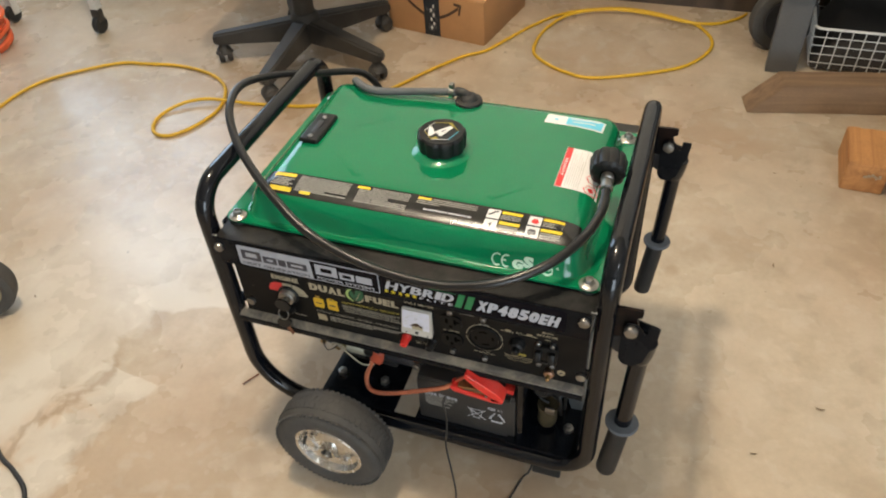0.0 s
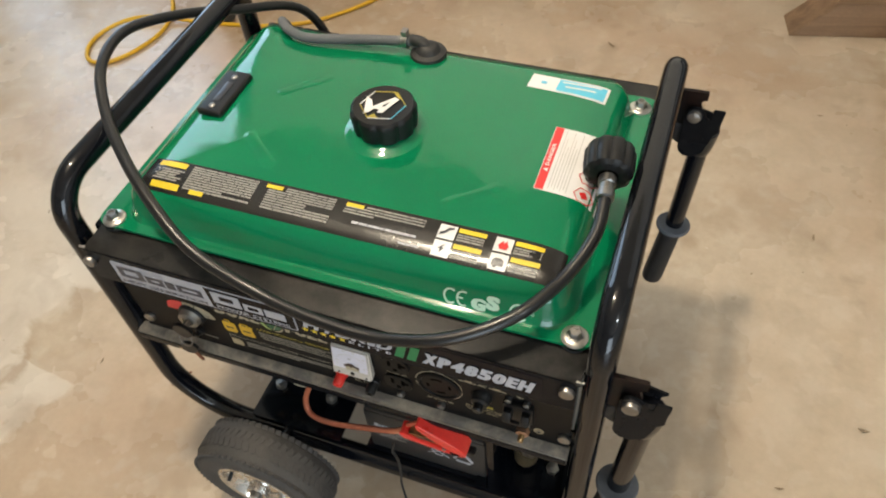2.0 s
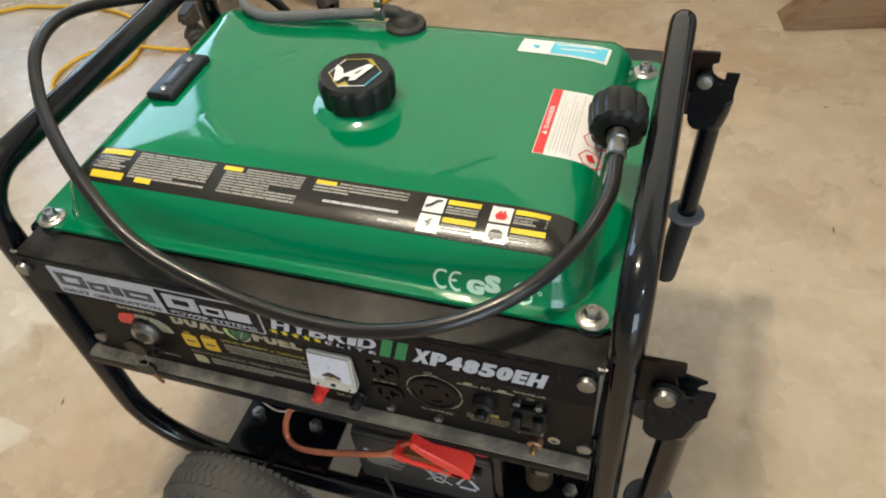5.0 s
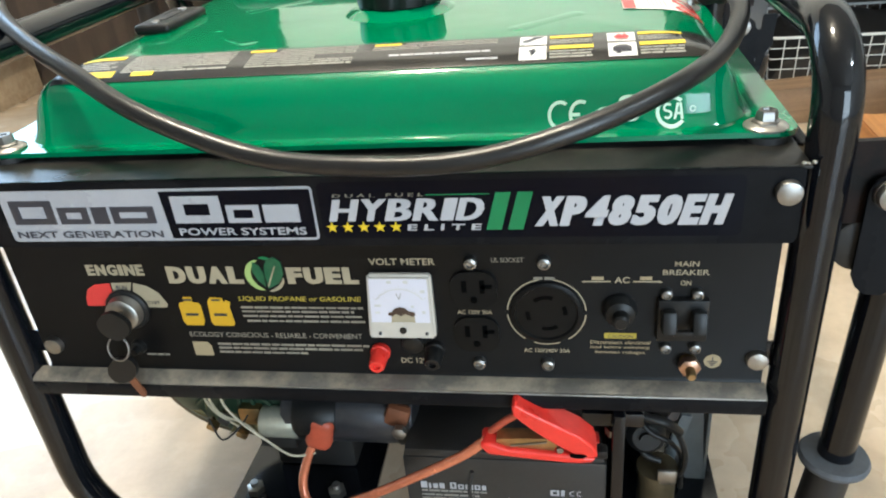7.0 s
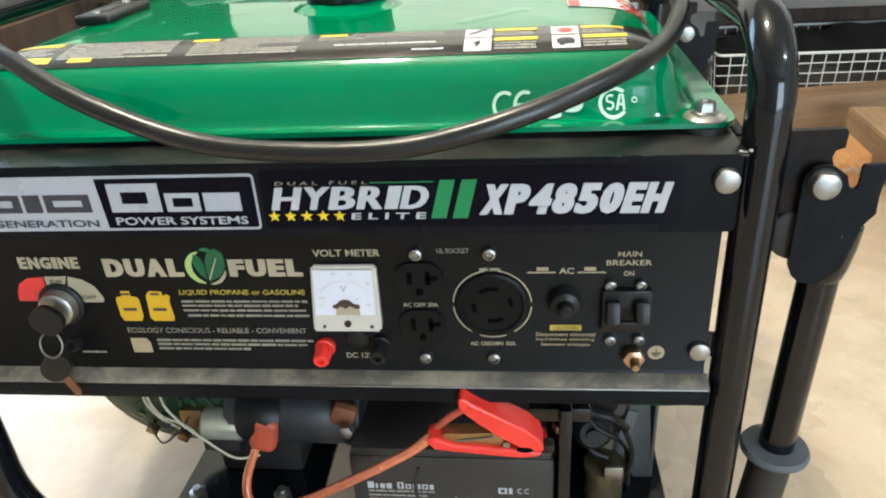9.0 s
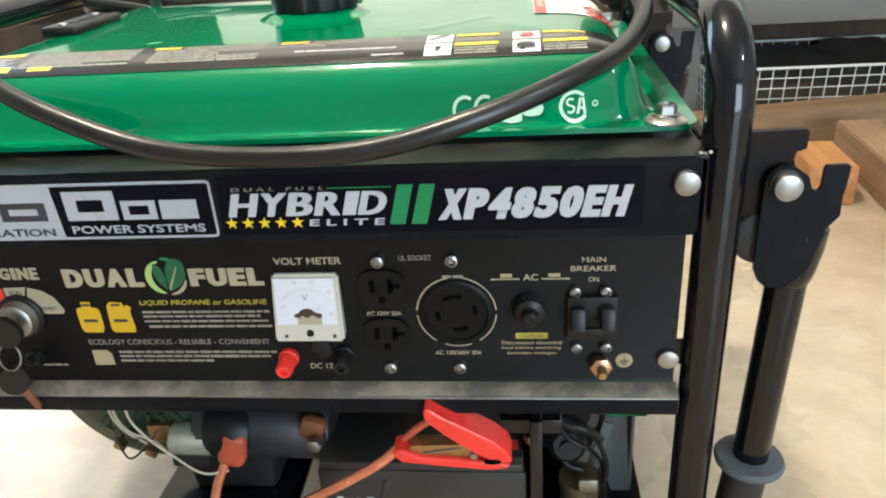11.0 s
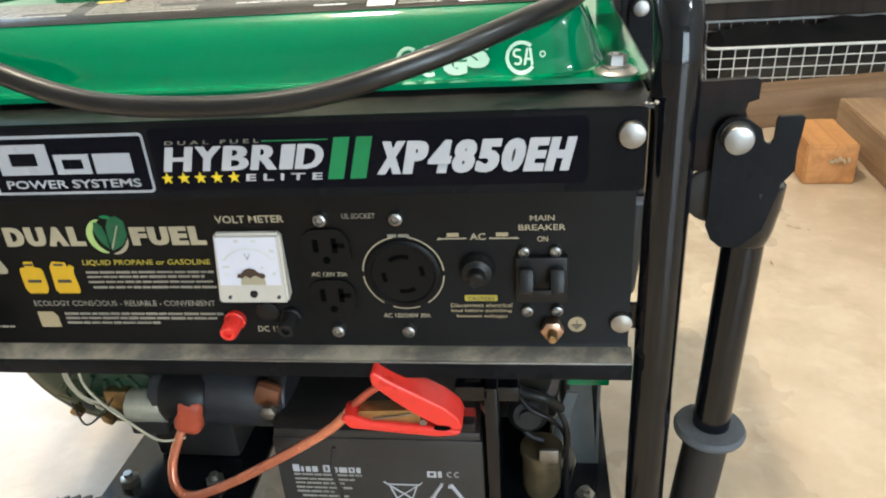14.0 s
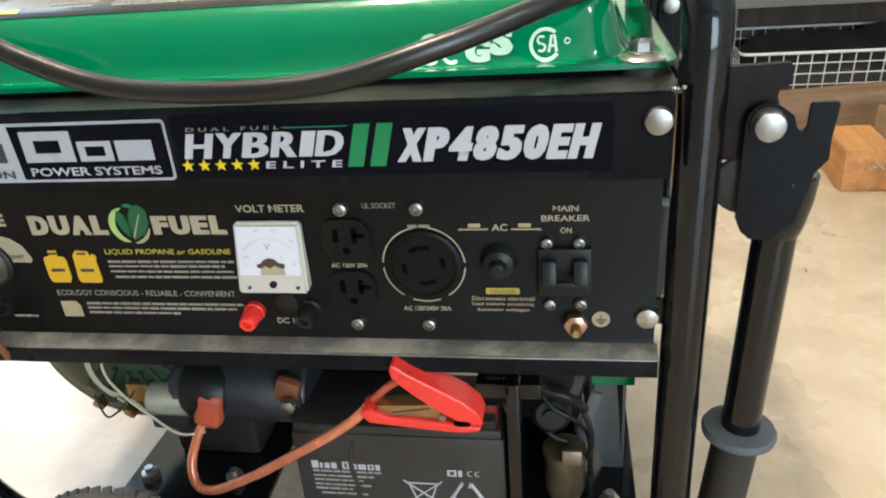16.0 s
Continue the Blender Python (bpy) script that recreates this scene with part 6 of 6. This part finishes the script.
part("bracket_bolt", lathe([(0, 0), (0.0070, 0), (0.0070, 0.007), (0.005, 0.008), (0, 0.008)], at=(0.1830, -0.176, 0.2480), seg=6, turn=pose(0, 0, 0, 180)), STEEL, gen)
for x in (0.135, 0.160):
    part("cross_bolt", rod((x, -0.150, 0.282), (x + 0.014, -0.150, 0.282), 0.005, 10), STEEL, gen)

# ---- things about the garage ----
def W(x, y, z=0.0):
    return (x + GX, y + GY, z)


# yellow extension cord
cordA = [(-1.58, 0.02), (-1.71, 0.38), (-1.752, 0.598), (-1.738, 0.736), (-1.678, 0.83), (-1.545, 0.94), (-1.44, 0.962), (-1.311, 0.977), (-1.185, 0.956), (-1.095, 0.902), (-1.046, 0.824), (-1.031, 0.742), (-1.055, 0.652), (-1.099, 0.596), (-1.149, 0.596), (-1.184, 0.638), (-1.191, 0.702), (-1.146, 0.761), (-1.074, 0.796), (-0.954, 0.819), (-0.841, 0.834), (-0.76, 0.851), (-0.65, 0.90)]
cordB = [(-0.547, 1.008), (-0.463, 1.15), (-0.383, 1.266), (-0.322, 1.320), (-0.270, 1.421), (-0.2, 1.555), (-0.101, 1.67), (0.091, 1.741), (0.305, 1.687), (0.377, 1.617), (0.402, 1.531), (0.373, 1.434), (0.294, 1.34), (0.079, 1.233), (-0.031, 1.243), (-0.13, 1.307), (-0.167, 1.378), (-0.16, 1.52), (-0.094, 1.634), (0.035, 1.700), (0.177, 1.695), (0.316, 1.660), (0.409, 1.693), (0.471, 1.745), (0.50, 1.79)]
pts = cordA + cordB
high = {17: 0.016, 18: 0.018, 41: 0.016, 42: 0.017, 43: 0.017, 44: 0.016}
bm = tube(smooth_path([W(x, y, high.get(i, 0.0062)) for i, (x, y) in enumerate(pts)], 7), 0.0053, 10)
solid("extension_cord", bm, CORD, "yellow rubber extension cord lying in loops on the floor", "cord")

# office chair base
CX, CY = -0.895, 1.155
chair = thing("office_chair", "dusty black five-star office chair on castors, on the concrete floor", "chair", W(CX, CY))
for k in range(5):
    a = radians(199 + 72 * k)
    c, s = math.cos(a), math.sin(a)
    bm = B()
    for j, (r, hw, z0, z1) in enumerate(((0.02, 0.038, 0.072, 0.150), (0.12, 0.033, 0.074, 0.134), (0.24, 0.029, 0.072, 0.116), (0.300, 0.027, 0.069, 0.107), (0.318, 0.023, 0.070, 0.103), (0.326, 0.014, 0.074, 0.098))):
        ring = [bm.verts.new((r * c - u * hw * s, r * s + u * hw * c, z)) for u, z in ((-1, z0), (1, z0), (0.72, z1), (-0.72, z1))]
        if j:
            for i in range(4):
                bm.faces.new((prev[i], prev[(i + 1) % 4], ring[(i + 1) % 4], ring[i]))
        else:
            bm.faces.new(ring[::-1])
        prev = ring
    bm.faces.new(prev)
    finish(bm, False)
    bmesh.ops.bevel(bm, geom=[e for e in bm.edges if e.calc_face_angle(0) > 0.7], offset=0.006, segments=3, affect="EDGES")
    leg = part("base_leg", bm, CHAIRB, chair)
    b = bmesh.new()
    sw_ = radians(40 + 97 * k)
    px_, py_ = 0.298 * c, 0.298 * s
    for sd in (-1, 1):
        lathe([(0, -0.009), (0.022, -0.009), (0.026, -0.005), (0.026, 0.005), (0.022, 0.009), (0, 0.009)], "x", (0, 0, 0), 24, b, Matrix.Translation((px_ + 0.014 * sd * math.cos(sw_), py_ + 0.014 * sd * math.sin(sw_), 0.026)) @ pose(0, 0, 0, 0, 0, math.degrees(sw_)))
    cs = part("castor", b, CHAIRB, chair, "dusty black twin castor")
    part("castor_hood", lathe([(0.0, 0.030), (0.012, 0.030), (0.030, 0.0), (0.027, 0.0), (0.010, 0.027), (0, 0.027)], "z", (px_, py_, 0.034), 20), CHAIRB, cs)
    part("castor_stem", rod((px_, py_, 0.055), (px_, py_, 0.085), 0.007, 12), DULLST, cs)
part("base_hub", lathe([(0, 0.070), (0.045, 0.070), (0.050, 0.085), (0.048, 0.150), (0.038, 0.165), (0, 0.165)], seg=32), CHAIRB, chair)
part("gas_lift", lathe([(0, 0.165), (0.034, 0.165), (0.034, 0.300), (0.026, 0.302), (0.026, 0.420), (0, 0.420)], seg=28), CHAIRB, chair)
part("seat_pan", box((0, 0, 0.432), (0.30, 0.30, 0.03), 0.01), CHAIRB, chair)
part("seat", box((0, 0, 0.485), (0.50, 0.48, 0.08), 0.035, seg=4), FABRIC, chair, "black fabric seat pad")
part("back_stem", box((0.0, 0.27, 0.60), (0.07, 0.03, 0.36), 0.008), CHAIRB, chair)
part("backrest", box((0.0, 0.265, 0.86), (0.46, 0.07, 0.50), 0.03, seg=4), FABRIC, chair)

# cardboard box with a taped front
bx = thing("cardboard_box", "brown cardboard parcel box with dark tape, on the floor", "box", W(-0.714, 1.429), math.degrees(math.atan2(-0.067, 0.376)))
BW, BD, BH = 0.382, 0.34, 0.150
for nm, c, s in (("front_panel", (BW / 2, 0.002, BH / 2), (BW, 0.004, BH)), ("back_panel", (BW / 2, BD - 0.002, BH / 2), (BW, 0.004, BH)),
                 ("side_panel", (0.002, BD / 2, BH / 2), (0.004, BD - 0.009, BH)), ("side_panel", (BW - 0.002, BD / 2, BH / 2), (0.004, BD - 0.009, BH)), ("bottom_panel", (BW / 2, BD / 2, 0.003), (BW - 0.01, BD - 0.01, 0.004))):
    part(nm, box(c, s, 0.0012), CARD, bx)
for nm, y, a in (("top_flap", BD * 0.25, 0), ("top_flap", BD * 0.75, 0)):
    part(nm, box((BW / 2, y, BH + 0.002), (BW, BD / 2 - 0.002, 0.004), 0.001), CARD, bx)
tp = part("tape", box((0.180, -0.0006, BH / 2), (0.062, 0.0012, BH - 0.002), 0.0003), TAPE, bx, "dark printed parcel tape")
part("tape", box((0.180, BD / 2, BH + 0.0046), (0.062, BD, 0.001), 0.0003), TAPE, bx)
bm = B()
for k in range(6):
    add_box(bm, (0.178 + 0.010 * (k % 2), -0.0015, 0.030 + 0.016 * k), (0.006, 0.0006, 0.012))
part("tape_print", bm, PAPER, tp, smooth=False)
o = [(0.085 + 0.20 * u, 0.118 - 0.055 * math.sin(math.pi * u) * 0.9) for u in [k / 10 for k in range(11)]]
part("printed_mark", plate([(x, z + 0.006) for x, z in o[:5]] + [(x, z - 0.006) for x, z in o[:5][::-1]], "y", -0.0008, -0.0001), INK, bx, smooth=False)
part("printed_mark", plate([(x, z + 0.006) for x, z in o[6:]] + [(x, z - 0.006) for x, z in o[6:][::-1]], "y", -0.0008, -0.0001), INK, bx, smooth=False)
part("printed_mark", plate([(0.268, 0.135), (0.298, 0.132), (0.290, 0.092), (0.284, 0.094), (0.288, 0.123), (0.268, 0.126)], "y", -0.0008, -0.0001), INK, bx, smooth=False)


# timbers
def timber_piece(name, at, rz, lx, ly, h, material, label, ramp=0.0, seed=0):
    bm = B()
    rnd = random.Random(seed)
    n = 8
    secs = []
    for i in range(n + 1):
        x = lx * i / n
        sec = []
        for y, z in ((0, 0), (ly, 0), (ly, h), (0, h)):
            xx = x + (ramp * (z / h) * (1 - i / n))
            sec.append(bm.verts.new((xx, y + rnd.uniform(-0.0008, 0.0008), z + (rnd.uniform(-0.0008, 0.0008) if z else 0))))
        secs.append(sec)
    for a, c in zip(secs, secs[1:]):
        for k in range(4):
            bm.faces.new((a[k], a[(k + 1) % 4], c[(k + 1) % 4], c[k]))
    bm.faces.new(secs[0][::-1])
    bm.faces.new(secs[-1])
    finish(bm, False)
    es = [e for e in bm.edges if len(e.link_faces) == 2 and e.calc_face_angle(0) > 0.6]
    bmesh.ops.bevel(bm, geom=es, offset=0.003, segments=2, affect="EDGES")
    ob = solid(name, bm, material, label, "timber", group="timbers on the floor")
    ob.matrix_world = pose(*at, 0, 0, rz)
    return ob


timber_piece("timber", W(0.525, 1.145), 12.0, 0.76, 0.088, 0.090, WOODG, "weathered brown timber with a sloping cut end, lying on the floor", 0.09, 1)
timber_piece("timber", W(0.762, 0.838), -2.0, 0.098, 0.170, 0.084, WOODO, "short block of fresh orange timber on the floor", 0.0, 2)
timber_piece("timber", W(0.893, 0.42), -2.5, 0.092, 0.72, 0.089, WOODC, "long brown timber lying beside an orange block", 0.0, 3)
bm = B()
for k in range(5):
    add_box(bm, (GX + 0.810 + 0.008 * k, GY + 0.8330, 0.050 + 0.003 * (k % 3)), (0.010, 0.003, 0.006), 0.001, pose(0, 0, 0, 0, 20 * k))
solid("wood_splinters", bm, PINE, "torn pale splinters on the end of an orange timber block", "splinters", kind="stuff")

# grey workbench with the wire basket under it
bench = thing("workbench", "grey painted wooden workbench standing against the dark wall", "workbench", W(0.57, 1.402))
for x in (0.0, 1.55):
    for y in (0.0, 0.36):
        part("post", box((x + 0.044, y + 0.020, 0.44), (0.088, 0.040, 0.88), 0.003), BENCH, bench)
part("lower_rail", box((0.83, -0.019, 0.320), (1.66, 0.037, 0.088), 0.003), BENCH, bench)
part("lower_rail", box((0.83, 0.396, 0.320), (1.66, 0.03, 0.088), 0.003), BENCH, bench)
part("lower_shelf", box((0.83, 0.19, 0.373), (1.66, 0.44, 0.016), 0.002), BENCH, bench)
part("upper_rail", box((0.83, -0.019, 0.840), (1.66, 0.037, 0.088), 0.003), BENCH, bench)
part("bench_top", box((0.83, 0.18, 0.902), (1.72, 0.50, 0.038), 0.004), BENCH, bench)

basket = thing("wire_basket", "white coated wire basket on the floor under the workbench", "basket", W(0.682, 1.425))
BX, BY, BZ = 0.67, 0.36, 0.148
part("rim", tube(fillet_path([((0, 0, BZ), 0.02), ((BX, 0, BZ), 0.02), ((BX, BY, BZ), 0.02), ((0, BY, BZ), 0.02)], n=5), 0.0042, 10, closed=True), WIREW, basket)
proto = {}


def wire(key, pts, r=0.0016):
    if key not in proto:
        proto[key] = mesh_of("wire", tube(pts, r, 6), WIREW)
    ob = new("wire", proto[key])
    ob.parent = basket
    return ob


nx = 19
for i in range(1, nx):
    x = BX * i / nx
    wire("u", fillet_path([((0, 0.0, BZ), 0), ((0, 0.012, 0.006), 0.01), ((0, BY - 0.012, 0.006), 0.01), ((0, BY, BZ), 0)], False, 3)).location.x = x
for j in range(1, 10):
    wire("s", fillet_path([((0.0, 0, BZ), 0), ((0.012, 0, 0.006), 0.01), ((BX - 0.012, 0, 0.006), 0.01), ((BX, 0, BZ), 0)], False, 3)).location.y = BY * j / 10
for z in (0.034, 0.063, 0.092, 0.120):
    t = 0.012 * (1 - z / BZ)
    bmw = tube([(t, t, z), (BX - t, t, z), (BX - t, BY - t, z), (t, BY - t, z)], 0.0016, 6, closed=True)
    part("hoop_wire", bmw, WIREW, basket)
# dark sheet filling the basket, higher towards the back to cover its wires
bm = B()
grid = []
for j in range(13):
    row = []
    for i in range(25):
        u, v = i / 24, j / 12
        e = min(1.0, 9 * min(u, 1 - u)) * min(1.0, 9 * v, 8 * (1 - v) + 0.7)
        z = 0.012 + e * (0.062 + 0.080 * v + 0.012 * math.sin(11 * u + 3 * v) * math.cos(7 * v + 4 * u) + 0.006 * math.sin(31 * u))
        row.append(bm.verts.new(W(0.70 + 0.634 * u, 1.442 + 0.325 * v, z)))
    grid.append(row)
for a, c in zip(grid, grid[1:]):
    for i in range(24):
        bm.faces.new((a[i], a[i + 1], c[i + 1], c[i]))
edge = grid[0] + [r[-1] for r in grid[1:]] + grid[-1][-2::-1] + [r[0] for r in grid[-2:0:-1]]
bm.faces.new(edge[::-1])
solid("dark_filling", bm, FILLING, "dark brown bunched filling in a white wire basket", "cloth")


# spoked yard wheel behind the bench post
def loose_wheel(name, at, rz, R, w, label, tilt=0.0, hubm=ENGGRY):
    e = thing(name, label, "wheel", at, rz)
    part("tyre", lathe([(R * 0.66, -w * 0.4), (R * 0.8, -w * 0.5), (R * 0.95, -w * 0.42), (R, -w * 0.2), (R, w * 0.2), (R * 0.95, w * 0.42), (R * 0.8, w * 0.5), (R * 0.66, w * 0.4), (R * 0.66, -w * 0.4)], "y", (0, 0, R), 40), TYRE, e)
    part("disc", lathe([(R * 0.68, -w * 0.30), (R * 0.60, -w * 0.36), (R * 0.50, -w * 0.12), (R * 0.30, -w * 0.16), (R * 0.24, -w * 0.45), (R * 0.10, -w * 0.48), (0, -w * 0.48)], "y", (0, 0, R), 40), hubm, e)
    part("hub_ring", tube([(R * 0.20 * math.cos(a), -w * 0.5, R + R * 0.20 * math.sin(a)) for a in [2 * math.pi * k / 20 for k in range(20)]], R * 0.03, 8, closed=True), STEEL, e)
    part("axle_stub", rod((0, -w * 0.3, R), (0, w * 0.5, R), R * 0.08, 12), DULLST, e)
    return e


loose_wheel("yard_wheel", W(0.600, 1.570), 18.0, 0.105, 0.05, "black rubber yard wheel leaning behind the workbench post")
loose_wheel("cart_wheel", W(-1.086, -0.142), 32.0, 0.082, 0.055, "black rubber cart wheel with a dull yellow hub", hubm=TAN)

# orange cord coil, metal leg on a castor, low pine shelf
coil = []
for i in range(7 * 28):
    a = 2 * math.pi * i / 28
    rr = 0.142 + 0.012 * math.sin(a * 0.37)
    coil.append(W(-2.17 + rr * math.cos(a), 0.90 + rr * math.sin(a), 0.012 + 0.016 * i / 28 + 0.004 * math.sin(3 * a)))
bm = tube(coil, 0.0085, 8)
solid("cord_coil", bm, ORANGE, "coil of orange extension cord on the floor", "cord coil")
cart = thing("equipment_stand", "pale metal stand leg on a black castor", "stand", W(-1.765, 1.150))
part("leg", box((0, 0.0, 0.36), (0.032, 0.032, 0.54), 0.004), WIREW, cart)
part("castor_wheel", lathe([(0, -0.011), (0.030, -0.011), (0.033, -0.007), (0.033, 0.007), (0.030, 0.011), (0, 0.011)], "x", (0.0, -0.010, 0.033), 28), RUBBER, cart)
part("castor_fork", box((0, -0.004, 0.066), (0.034, 0.030, 0.048), 0.006), CHAIRB, cart)
part("cross_arm", box((-0.20, 0.0, 0.62), (0.44, 0.032, 0.032), 0.004), WIREW, cart)
part("leg", box((-0.41, 0.0, 0.33), (0.032, 0.032, 0.60), 0.004), WIREW, cart)
part("castor_wheel", lathe([(0, -0.011), (0.030, -0.011), (0.033, -0.007), (0.033, 0.007), (0.030, 0.011), (0, 0.011)], "x", (-0.41, -0.010, 0.033), 28), RUBBER, cart)
shelf = thing("low_shelf", "low pale pine shelf along the dark wall", "shelf", W(-2.9, 1.50))
part("board", box((0.60, 0.14, 0.16), (1.20, 0.28, 0.040), 0.003), PINE, shelf)
for x in (0.06, 1.14):
    part("foot", box((x, 0.14, 0.07), (0.06, 0.24, 0.14), 0.003), PINE, shelf)

# black lead near the door side and debris on the floor
solid("black_lead", tube(smooth_path([W(-1.15, -0.30, 0.004), W(-0.90, -0.37, 0.004), W(-0.7843, -0.4432, 0.004), W(-0.7298, -0.4648, 0.004), W(-0.6686, -0.503, 0.004), W(-0.62, -0.60, 0.004), W(-0.60, -0.80, 0.004)], 6), 0.0045, 8), RUBBER, "black rubber lead on the floor", "lead")
rnd = random.Random(4)
bm = B()
for k in range(24):
    x, y, L = rnd.uniform(-1.3, 1.3), rnd.uniform(-0.5, 1.5), rnd.uniform(0.003, 0.008)
    if abs(x) < 0.34 and abs(y) < 0.3:
        continue
    add_box(bm, W(x, y, 0.0012), (L, rnd.uniform(0.0015, 0.004), 0.0022), 0.0006, pose(0, 0, 0, 0, 0, rnd.uniform(0, 180)), 1)
for k, (x, y, L) in enumerate(((0.611, 0.498, 0.016), (0.701, 0.112, 0.017), (0.509, 0.377, 0.005), (0.585, -0.024, 0.014), (-0.560, -0.154, 0.012), (0.124, 1.0, 0.024), (0.608, 0.862, 0.012), (0.450, 0.622, 0.006))):
    a, w = rnd.uniform(0, 6.28), L * 0.14
    c, s = math.cos(a), math.sin(a)
    top = []
    for i in range(5):
        u = (i - 2) / 2
        hw = w * (1 - u * u * 0.8)
        top.append([bm.verts.new(W(x + c * u * L / 2 - s * v * hw, y + s * u * L / 2 + c * v * hw, 0.0012 + 0.25 * L * (u * u) * 0.6 + 0.0008 * (v > 0))) for v in (-1, 1)])
    for p, q2 in zip(top, top[1:]):
        bm.faces.new((p[0], q2[0], q2[1], p[1]))
solid("floor_debris", bm, DRYLEAF, "scattered leaf bits and grit on the concrete floor", "debris", kind="stuff")
solid("twig", tube(smooth_path([W(-0.4085, -0.1578, 0.003), W(-0.398, -0.141, 0.004), W(-0.389, -0.124, 0.003)], 4), 0.0018, 6), RUST, "small dry twig on the floor", "twig")

# housings of the warm ceiling lamp and of the added cool fill
for lx, ly, watts, tone in LAMPS:
    e = thing("ceiling_lamp_or_fill", "white flat unseen ceiling lamp, the cool one added as fill", "ceiling lamp", (lx, ly, 2.53), group="ceiling lamps")
    part("housing", lathe([(0.105, -0.028), (0.110, -0.010), (0.110, 0.050), (0.085, 0.068), (0, 0.068), (0, 0.050), (0.098, 0.046), (0.100, -0.026), (0.105, -0.028)], at=(0, 0, 0), seg=32), LAMPM, e)
